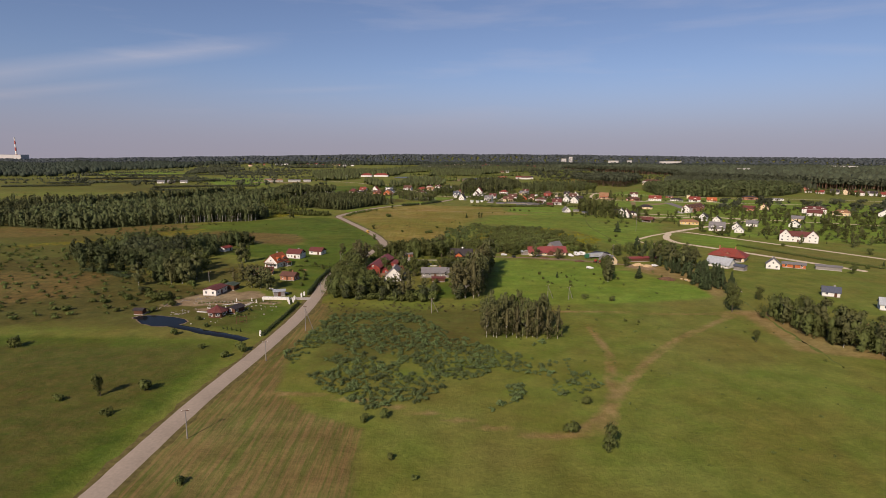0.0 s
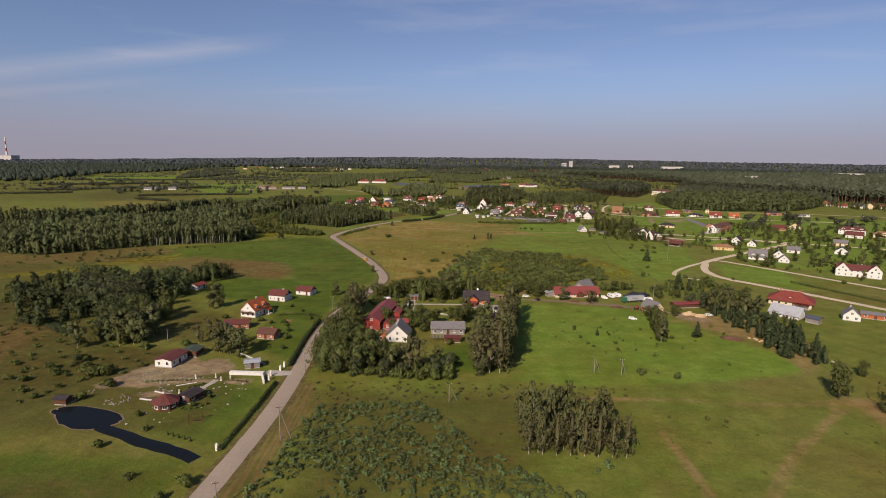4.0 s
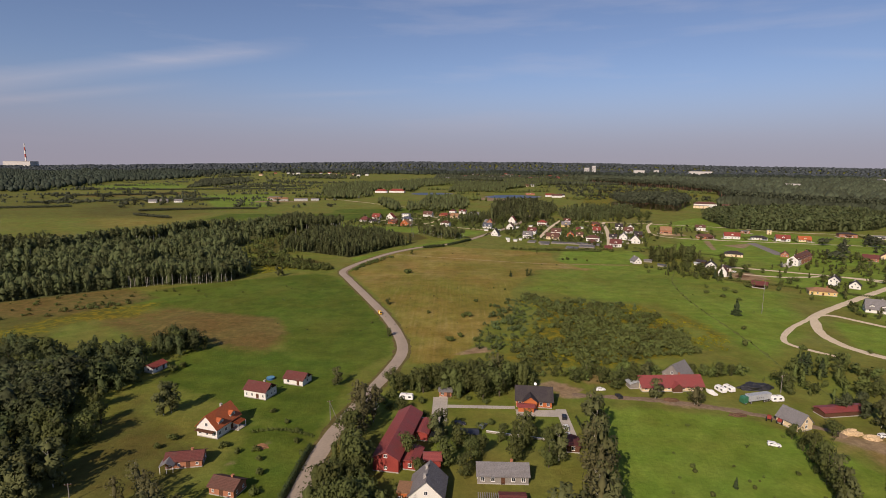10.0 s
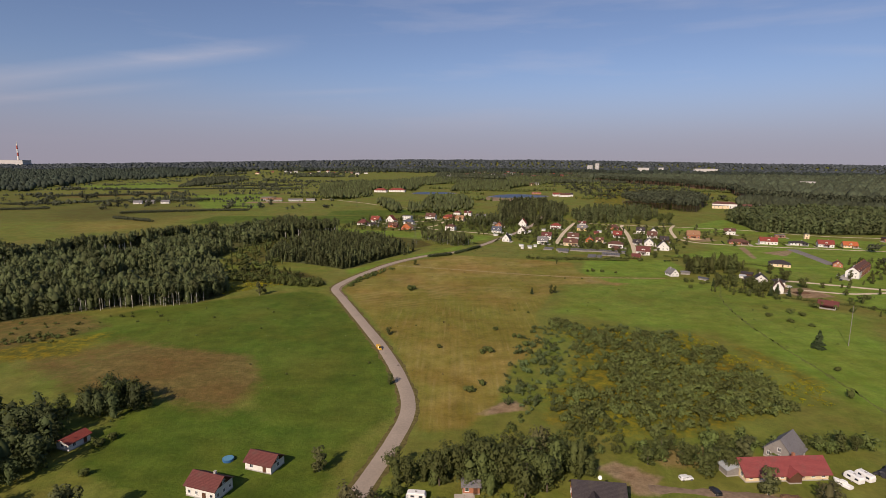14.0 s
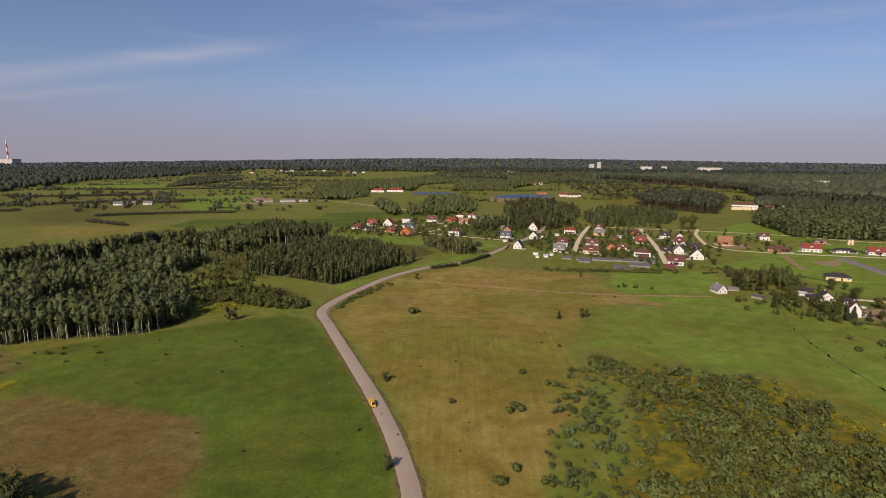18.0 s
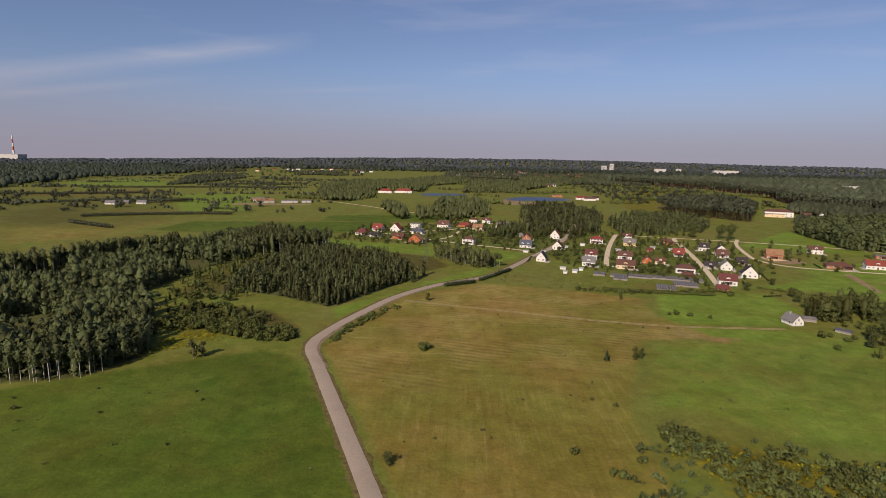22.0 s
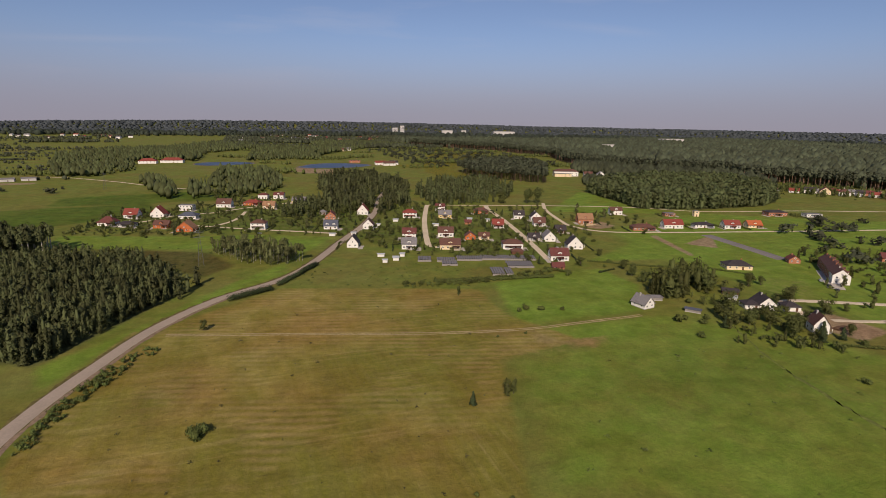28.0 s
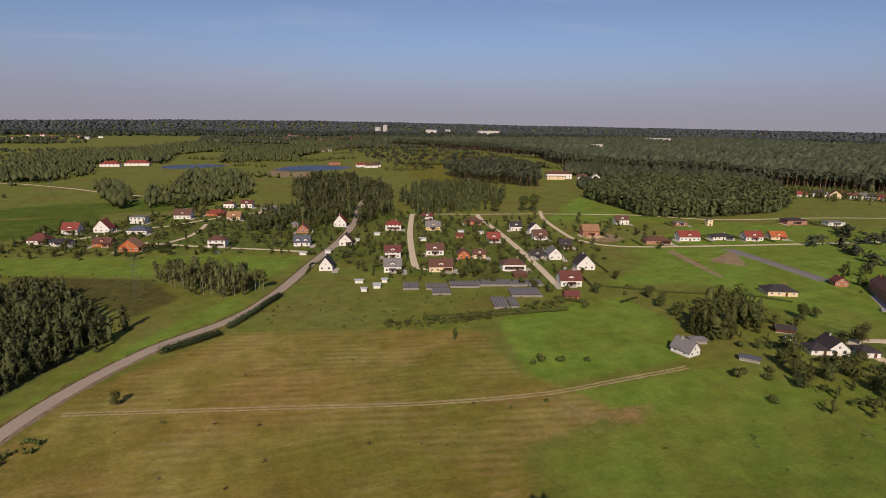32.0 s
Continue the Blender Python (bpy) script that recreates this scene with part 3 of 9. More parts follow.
FAR_ROUGH = [[(-1300, 900), (-420, 960), (-400, 1130), (-480, 1260), (-700, 1500), (-1300, 1700)]]
RANK_THIN = [[(-741, 1140), (-742, 1318), (-550, 1115), (-557, 1010), (-663, 1047)], [(-215, 690), (-190, 700), (-190, 742), (-212, 770), (-206, 810), (-222, 868), (-250, 840), (-258, 760), (-240, 700)], [(-175, 350), (-160, 290), (-75, 268), (-72, 205), (-240, 205), (-240, 350)], [(-60, 252), (20, 252), (60, 226), (20, 190), (-50, 160)], [(-600, 620), (-255, 548), (-222, 522), (-240, 450), (-225, 420), (-250, 330), (-340, 230), (-600, 230)], [(-240, 205), (-76, 200), (-80, 60), (-260, 60)], [(-160, 905), (-100, 880), (-75, 870), (-55, 825), (-75, 800), (-95, 830), (-140, 880)], [(-150, 290), (-100, 285), (-95, 330), (-130, 350), (-150, 380), (-160, 345)], [(-245, 470), (-150, 480), (-120, 440), (-190, 420)]]
PLOTS = [[(-180, 985), (-40, 935), (20, 915), (60, 835), (150, 765), (235, 850), (236, 930), (160, 1040), (-20, 1120), (-170, 1050)], [(205, 640), (236, 620), (300, 690), (260, 720)], [(240, 500), (300, 470), (330, 520), (270, 600)]]
PATHS = [[(-53, 153), (-24, 148), (0, 138), (30, 128), (48, 146), (70, 178), (92, 203), (127, 233), (136, 243)], [(31, 128), (44, 134), (53, 163), (58, 180), (60, 198), (61, 217)], [(40, 240), (65, 239), (87, 238), (110, 237), (134, 239)]]

gx = np.unique(np.concatenate([np.arange(-400, 440, 4.0), -400 - 3 * np.cumsum(1.07 ** np.arange(80)), 440 + 3 * np.cumsum(1.07 ** np.arange(80))]))
gy = np.unique(np.concatenate([np.arange(60, 780, 4.0), 60 - 4 * np.cumsum(1.06 ** np.arange(60)), 780 + 3 * np.cumsum(1.035 ** np.arange(136))]))
gx, gy = gx[np.abs(gx) < 9200], gy[(gy > -2500) & (gy < 9200)]
GX, GY = np.meshgrid(gx, gy)
nx, ny = len(gx), len(gy)
idx = np.arange(nx * ny).reshape(ny, nx)
gf = np.stack([idx[:-1, :-1], idx[:-1, 1:], idx[1:, 1:], idx[1:, :-1]], -1).reshape(-1, 4)
gme = arrays_mesh("ground", np.stack([GX, GY, relief(GX, GY)], -1).reshape(-1, 3), gf)


def patches(name, polys, soft):
    v = np.zeros(GX.shape)
    for p in polys:
        v = np.maximum(v, np.clip(0.5 + inside(GX, GY, p) / (2 * soft), 0, 1))
    return v


layers = {"north_rows": np.clip((GY - 575 - 0.3 * GX) / 30, 0, 1), "fresh": np.maximum(patches("fresh", FRESH, 8), 0.64 * patches("fresh", [[(240, 480), (330, 430), (560, 420), (700, 760), (420, 930), (260, 870), (230, 760), (240, 650)], [(26, 560), (52, 636), (90, 648), (150, 668), (200, 640), (230, 560), (195, 470), (130, 400), (124, 470), (112, 520), (60, 540)]], 14)), "mown": np.maximum(patches("mown", [MOWN], 6), 0.55 * patches("mown", [[(-612, 988), (-502, 1078), (-446, 1127), (-420, 943), (-506, 862)]], 20)), "lush": np.maximum(np.maximum(patches("lush", LUSH, 9), 0.60 * patches("lush", PLOTS, 10)), 0.0), "stubble": patches("stubble", [FIRST_FIELD, [(-62, 250), (-55, 252), (-49, 236), (-55, 190), (-50, 158), (-66, 150), (-66, 200)]], 5), "heath": np.maximum(0.60 * patches("heath", HEATH, 12), 0.95 * patches("heath", [[(-196, 492), (-130, 478), (-114, 449), (-118, 420), (-156, 432), (-200, 452)]], 9)), "straw": patches("straw", STRAW, 6), "flower": 0.68 * patches("flower", FLOWER, 12),
          "soil": np.maximum(patches("soil", SOIL, 3), 0.37 * patches("soil", PLOTS, 10)), "rank": np.maximum(np.maximum(patches("rank", RANK, 8), 0.47 * patches("rank", FAR_ROUGH, 70)), 0.58 * patches("rank", RANK_THIN, 14)), "floor": patches("floor", [WOOD_A, WOOD_B, WOOD_R], 6)}
layers["fresh"] *= 1 - 0.3 * patches("lush", LUSH[:1], 34)
layers["lush"] = np.where(patches("lush", LUSH[:1], 12) > 0, np.minimum(layers["lush"], 0.5 * patches("lush", LUSH[:1], 34)), layers["lush"])
layers["heath"] = np.maximum(layers["heath"], 0.42 * patches("heath", [[(-116, 640), (-84, 704), (-45, 690), (-38, 620), (-95, 590)]], 28))
for p in PATHS:
    layers["straw"] = np.maximum(np.maximum(layers["straw"], 0.5 * patches("straw", [[(44, 662), (68, 648), (136, 643), (132, 638), (67, 636), (48, 644)], [(52, 684), (73, 670), (70, 652), (46, 665)]], 7)), np.clip(0.74 - near_line(GX, GY, bent(p)) / 6.0, 0, 1))
for key, v in layers.items():
    gme.attributes.new(key, "FLOAT", "POINT").data.foreach_set("value", v.astype(np.float32).ravel())
gme.polygons.foreach_set("use_smooth", np.ones(len(gf), bool))
tagged(part("ground", gme, MEADOW), "green and straw-coloured meadow land", "ground", kind="structure")

ribbon("verge", ROAD, 8.6, 0.02, VERGE, "dry brown grass verge along the road", "verge", 0.5, seed=3)
ribbon("road", ROAD, 5.6, 0.06, ASPHALT, "narrow worn pale asphalt road", ragged=0.05)
GRAVEL_WAYS = [([(341, 600), (268, 546), (213, 503), (203, 488), (193, 468), (190, 450), (194, 434), (209, 413), (232, 378), (262, 330)], 5.0),
               ([(213, 503), (224, 503), (237, 484), (250, 464), (280, 415), (330, 330)], 3.6), ([(206, 497), (180, 474), (163, 452), (164, 440), (178, 424)], 2.6),
               ([(341, 600), (310, 628), (268, 650), (236, 662), (226, 640)], 4.5), ([(300, 628), (262, 622), (232, 632)], 3.5), ([(268, 650), (330, 618), (420, 570), (520, 520)], 4.0)]
for k, (pts, w) in enumerate(GRAVEL_WAYS):
    ribbon("gravel_road", pts, w, 0.05 + 0.008 * k, GRAVEL, "pale sandy gravel road", ragged=0.15, seed=20 + k)
STREETS = [([(-338, 1452), (-308, 1445), (-228, 1371), (-180, 1316), (-124, 1263), (-60, 1230)], 3.6), ([(150, 1050), (143, 1033), (115, 950), (92, 870), (88, 846), (98, 838)], 4.4), ([(215, 1030), (207, 1006), (192, 930), (172, 845), (156, 785)], 4.4), ([(290, 1030), (267, 982), (248, 920), (243, 890), (256, 862), (300, 845), (420, 818), (560, 790)], 3.6),
           ([(150, 1050), (215, 1030), (290, 1010), (380, 975), (440, 930), (560, 905), (700, 860)], 3.0), ([(27, 912), (-4, 930), (-40, 949), (-73, 969), (-91, 981)], 3.2), ([(-77, 972), (-62, 994), (-54, 1020), (-49, 1050)], 3.0), ([(-160, 1004), (-134, 1016), (-116, 1040), (-80, 1050), (-52, 1072), (-8, 1099), (10, 1112)], 3.4)]
for k, (pts, w) in enumerate(STREETS):
    ribbon("street", pts, w, 0.05 + 0.007 * k, GRAVEL, "pale gravel street between house plots", ragged=0.12, seed=30 + k)
ribbon("asphalt_strip", [(338, 823), (330, 770), (324, 735)], 10.5, 0.1, plain("dark_road_base", (0.19, 0.170, 0.160), 0.95, 0.2, 0.8, 0.2), "wide strip of grey road base under construction", ragged=0.1, seed=40)
ribbon("yard_paving", [(322.2, 703.0), (288.6, 670.0)], 9.0, 0.11, PAVING, "pale paved yard before the terrace", "pavement", 0.1, seed=44)
# flat strip: the shadow in the roadside ditch is laid on as earth colour
ribbon("ditch", [(x + 3.9, y - 1.2) for x, y in ROAD[16:23]], 1.3, 0.055, DIRT, "bare earth strip along the road, painted shadow of the ditch", "ditch", 0.25, seed=46)
for off in (-0.9, 0.9):
    ribbon("wheel_track", [(-82, 708 + off), (-22, 691 + off), (32, 675.5 + off), (76, 667.5 + off), (110, 667 + off), (143, 667 + off)], 0.55, 0.04, TRACK_M, "worn wheel track across the field", "track", 0.12, seed=41)
ribbon("farm_lane", [(30, 374), (58, 371), (80, 366), (101, 358), (112, 352), (122, 345)], 3.2, 0.05, DIRT, "bare earth farm lane", ragged=0.4, seed=43)


def pond(x, y, rx, ry, turn, z, label, seed):
    """A sheet of water with an uneven shore and a muddy rim."""
    rng = np.random.default_rng(seed)
    k = 40
    a = np.linspace(0, 2 * math.pi, k, endpoint=False)
    r = 1 + 0.10 * np.sin(2 * a + rng.uniform(0, 6)) + 0.07 * np.sin(3 * a + rng.uniform(0, 6)) + 0.03 * rng.normal(size=k)
    t = radians(turn)
    lx, ly = rx * r * np.cos(a), ry * r * np.sin(a)
    for name, grow, zz, mt in (("shore", 1.06, z - 0.02, DIRT), ("water", 1.0, z, WATER_M if rx < 30 else LAKE_M)):
        v = np.stack([x + grow * (lx * math.cos(t) - ly * math.sin(t)), y + grow * (lx * math.sin(t) + ly * math.cos(t)), np.full(k, zz)], 1)
        me = bpy.data.meshes.new(name)
        me.from_pydata(v.tolist(), [], [list(range(k))])
        tagged(part(name, me, mt), label if name == "water" else "muddy rim round the water", name, kind="structure")


pond(-120, 223, 13, 6.2, -16, 0.09, "small dark garden pond", 1)
ribbon("ditch_water", [(-112, 217), (-104, 213), (-94, 208), (-84, 204), (-75, 199)], 4.0, 0.075, WATER_M, "dark water-filled ditch", "water", 0.3, seed=45)

pond(-95, 1700, 55, 48, 0, 0.2, "blue lake between meadows", 3)
pond(125, 1615, 78, 55, 10, 0.2, "blue lake between meadows", 4)

DITCH = [(135, 174), (140, 215), (146, 255), (150, 300), (144, 360), (138, 400), (142, 450), (144, 510), (148, 555), (158, 600), (170, 628), (180, 650)]
ribbon("ditch", DITCH, 0.7, 0.09, plain("ditch_grass", (0.115, 0.135, 0.032), 0.95, 0.35, 0.5, 0.1), "overgrown ditch along the boundary", "ditch", 0.5, seed=61)

# ---- houses ----
KEPT = {}


def window_mesh(w, h):
    """Frame ring, middle bar and a recessed pane; the wall it sits in faces -y."""
    key = ("window", round(w, 2), round(h, 2))
    if key not in KEPT:
        bm, t = bmesh.new(), 0.09
        for a in ((-w / 2, -w / 2 + t, 0, h), (w / 2 - t, w / 2, 0, h), (-w / 2, w / 2, 0, t), (-w / 2, w / 2, h - t, h), (-t / 3, t / 3, 0, h)):
            box(bm, a[0], a[1], -0.07, 0.02, a[2], a[3])
        box(bm, -w / 2 - 0.08, w / 2 + 0.08, -0.16, 0.0, -0.06, 0.0)
        me = bpy.data.meshes.new("window")
        bm.to_mesh(me)
        bm.free()
        me.materials.append(FRAME_W)
        bm = bmesh.new()
        box(bm, -w / 2 + 0.03, w / 2 - 0.03, -0.03, 0.01, 0.03, h - 0.03)
        mp = bpy.data.meshes.new("pane")
        bm.to_mesh(mp)
        bm.free()
        mp.materials.append(GLASS_M)
        KEPT[key] = (me, mp)
    return KEPT[key]


def far_window_mesh(w, h):
    key = ("far", round(w, 2), round(h, 2))
    if key not in KEPT:
        bm = bmesh.new()
        box(bm, -w / 2, w / 2, -0.04, 0.02, 0, h)
        for f in bm.faces:
            f.material_index = 0
        k = len(bm.faces)
        for a, b in ((-w / 2 + 0.1, -0.05), (0.05, w / 2 - 0.1)):
            box(bm, a, b, -0.055, -0.03, 0.1, h - 0.1)
        bm.faces.ensure_lookup_table()
        for f in bm.faces[k:]:
            f.material_index = 1
        me = bpy.data.meshes.new("window")
        bm.to_mesh(me)
        bm.free()
        me.materials.append(FRAME_W)
        me.materials.append(GLASS_M)
        KEPT[key] = me
    return KEPT[key]


def window(parent, x, y, z, turn, w=1.2, h=1.35):
    p = parent.matrix_world.translation if parent.parent is None else parent.parent.matrix_world.translation
    if p.y > 400:
        o = new("window", far_window_mesh(w, h))
        o.parent, o.matrix_local = parent, pose(x, y, z, 0, 0, turn)
        return o
    me, mp = window_mesh(w, h)
    o = new("window", me)
    o.parent, o.matrix_local = parent, pose(x, y, z, 0, 0, turn)
    new("pane", mp).parent = o
    return o


def door(parent, x, y, turn, w=1.0, h=2.1, material=None):
    bm = bmesh.new()
    box(bm, -w / 2, w / 2, -0.06, 0.02, 0.05, h)
    box(bm, -w / 2 - 0.1, -w / 2, -0.09, 0.02, 0.05, h + 0.1)
    box(bm, w / 2, w / 2 + 0.1, -0.09, 0.02, 0.05, h + 0.1)
    box(bm, -w / 2, w / 2, -0.09, 0.02, h, h + 0.1)
    box(bm, w / 2 - 0.16, w / 2 - 0.1, -0.12, -0.05, 1.0, 1.06)
    o = part("door", bm, material or TIMBER, parent)
    o.matrix_local = pose(x, y, 0, 0, 0, turn)
    return o


def wall_mesh(L, S, h, rise):
    """Walls of a gabled house, ridge along x; rise 0 for flat-topped walls."""
    bm = bmesh.new()
    a = [bm.verts.new((sx * L / 2, sy * S / 2, z)) for z in (0.0, h) for sx, sy in ((-1, -1), (1, -1), (1, 1), (-1, 1))]
    r = [bm.verts.new((-L / 2, 0, h + rise)), bm.verts.new((L / 2, 0, h + rise))] if rise else None
    bm.faces.new((a[0], a[1], a[5], a[4]))
    bm.faces.new((a[2], a[3], a[7], a[6]))
    bm.faces.new((a[1], a[2], a[6], r[1], a[5]) if r else (a[1], a[2], a[6], a[5]))
    bm.faces.new((a[3], a[0], a[4], r[0], a[7]) if r else (a[3], a[0], a[4], a[7]))
    bm.faces.new(a[3::-1])
    if not r:
        bm.faces.new(a[4:])
    return bm


def gable_roof(bm, L, S, h, rise, over=0.5, th=0.2, ends=None):
    ends = over if ends is None else ends
    drop = rise * over / (S / 2)
    sec = [(-S / 2 - over, h - drop), (0, h + rise), (S / 2 + over, h - drop), (S / 2 + over, h - drop + th), (0, h + rise + th * 1.3), (-S / 2 - over, h - drop + th)]
    a, b = ([bm.verts.new((sx * (L / 2 + ends), y, z + 0.02)) for y, z in sec] for sx in (-1, 1))
    for i in range(6):
        j = (i + 1) % 6
        bm.faces.new((a[i], a[j], b[j], b[i]))
    for v, o in ((a, 1), (b, -1)):
        for q in ((0, 1, 4, 5), (1, 2, 3, 4)):
            bm.faces.new([v[i] for i in q][::o])


def hip_roof(bm, L, S, h, rise, over=0.55, th=0.2):
    l, s = L / 2 + over, S / 2 + over
    k = max(0.15, l - s)
    lo = [bm.verts.new((x, y, h)) for x, y in ((-l, -s), (l, -s), (l, s), (-l, s))]
    up = [bm.verts.new((x, y, h + th)) for x, y in ((-l, -s), (l, -s), (l, s), (-l, s))]
    r = [bm.verts.new((-k, 0, h + th + rise)), bm.verts.new((k, 0, h + th + rise))]
    bm.faces.new(lo[::-1])
    for i in range(4):
        bm.faces.new((lo[i], lo[(i + 1) % 4], up[(i + 1) % 4], up[i]))
    for f in ((up[0], up[1], r[1], r[0]), (up[1], up[2], r[1]), (up[2], up[3], r[0], r[1]), (up[3], up[0], r[0])):
        bm.faces.new(f)


def house(x, y, w, d, h, roof="gable", axis="x", turn=-17, wall=WHITE, tiles=R_BROWN, label="", slope=38, name="house", category="house", over=0.5, chimneys=1, windows=True, dormers=0, porch="", doors=1, skip=(), win=(1.2, 1.35), group="", gable=None, bays=3.4):
    """A house of w by d metres with its eaves at h. axis: the ridge runs along its width or its depth; turn: degrees about the vertical."""
    L, S, t = (w, d, turn) if axis == "x" else (d, w, turn + 90)
    th = thing(name, x, y, t, label, category, group)
    rise = S / 2 * math.tan(radians(slope))
    body = part("wall", wall_mesh(L, S, h, rise if roof == "gable" else 0), wall, th)
    if y < 720:
        bm = bmesh.new()
        box(bm, -L / 2 - 0.06, L / 2 + 0.06, -S / 2 - 0.06, S / 2 + 0.06, 0, 0.35)
        part("plinth", bm, CONCRETE, th)
    if gable is not None and roof == "gable":
        for sx in (-1, 1):
            bm = bmesh.new()
            vs = [bm.verts.new((sx * (L / 2 + 0.03), yy, zz)) for yy, zz in ((-S / 2, h), (S / 2, h), (0, h + rise))]
            bm.faces.new(vs if sx > 0 else vs[::-1])
            bmesh.ops.extrude_face_region(bm, geom=bm.faces[:])
            part("gable_boarding", bm, gable, th)
    bm = bmesh.new()
    if roof == "gable":
        gable_roof(bm, L, S, h, rise, over)
    elif roof == "hip":
        hip_roof(bm, L, S, h, rise * 0.9, over)
    else:
        box(bm, -L / 2 - 0.2, L / 2 + 0.2, -S / 2 - 0.2, S / 2 + 0.2, h, h + 0.3)
    top = part("roof", bm, tiles, th)
    for k in range(chimneys):
        bm = bmesh.new()
        cx = (0.18 if k == 0 else -0.28) * L
        zt = h + rise + 0.7
        box(bm, cx - 0.35, cx + 0.35, 0.25, 0.95, h + rise * 0.6, zt)
        box(bm, cx - 0.42, cx + 0.42, 0.18, 1.02, zt, zt + 0.14)
        part("chimney", bm, BRICK if wall is not WHITE else CONCRETE, th)
    if windows:
        levels = [1.0] + ([3.75] if h > 4.9 else [])
        ww, wh = win
        for side, (length, off, a) in enumerate(((L, S / 2, 0), (S, L / 2, 90), (L, S / 2, 180), (S, L / 2, 270))):
            if side in skip:
                continue
            k = max(1, int(length / (bays if y < 1250 else bays * 2)))
            if y > 900 and side == 2:
                continue
            for lev, z in enumerate(levels):
                for i in range(k):
                    u = (i + 0.5) / k * length - length / 2
                    ca, sa = math.cos(radians(a)), math.sin(radians(a))
                    px, py = u * ca + off * sa, u * sa - off * ca
                    if doors and lev == 0 and i == k // 2 and side in (0, 1)[:doors]:
                        door(th, px, py, a)
                    else:
                        window(th, px, py, z, a, ww, wh)
            if roof == "gable" and side in (1, 3) and rise > 2.0:
                window(th, (L / 2 + (0.05 if gable else 0)) * (1 if side == 1 else -1), 0, h + 0.35, a, 1.1, min(1.3, rise * 0.5))
    for k in range(dormers):
        cx = (k + 0.5) / dormers * L - L / 2
        bm = wall_mesh(1.9, S * 0.34, 1.5, 0.8)
        dm = part("dormer", bm, wall, th)
        # the dormer's own ridge runs across the main one
        for v in dm.data.vertices:
            v.co = (-v.co.y * 0.9, v.co.x * 1.1, v.co.z)
        dm.matrix_local = pose(cx, -S * 0.30, h + 0.25)
        bm = bmesh.new()
        gable_roof(bm, 2.4, S * 0.34 * 0.9, 1.5, 0.75, 0.25, 0.14)
        rf = part("dormer_roof", bm, tiles, dm)
        rf.matrix_local = pose(0, 0, 0, 0, 0, 90)
        window(dm, 0, -1.045, 0.25, 0, 1.1, 1.1)
    if porch:
        sx, sw, sd = {"front": (0, L * 0.4, 2.6), "side": (L * 0.28, L * 0.36, 3.0), "wide": (0, L * 0.8, 2.4)}[porch]
        bm = bmesh.new()
        zt = min(h - 0.1, 2.9)
        v = [bm.verts.new(c) for c in ((sx - sw / 2, -S / 2, zt), (sx + sw / 2, -S / 2, zt), (sx + sw / 2, -S / 2 - sd, zt - 0.5), (sx - sw / 2, -S / 2 - sd, zt - 0.5))]
        bm.faces.new(v)
        bmesh.ops.solidify(bm, geom=bm.faces[:], thickness=-0.14)
        part("porch_roof", bm, tiles, th)
        for q in (-1, 1):
            bm = bmesh.new()
            cx = sx + q * (sw / 2 - 0.15)
            box(bm, cx - 0.09, cx + 0.09, -S / 2 - sd + 0.1, -S / 2 - sd + 0.28, 0, zt - 0.48)
            part("porch_post", bm, FRAME_W, th)
        bm = bmesh.new()
        box(bm, sx - sw / 2, sx + sw / 2, -S / 2 - sd, -S / 2 - 0.07, 0, 0.16)
        part("porch_floor", bm, PAVING, th)
    return th


# ---- plants ----


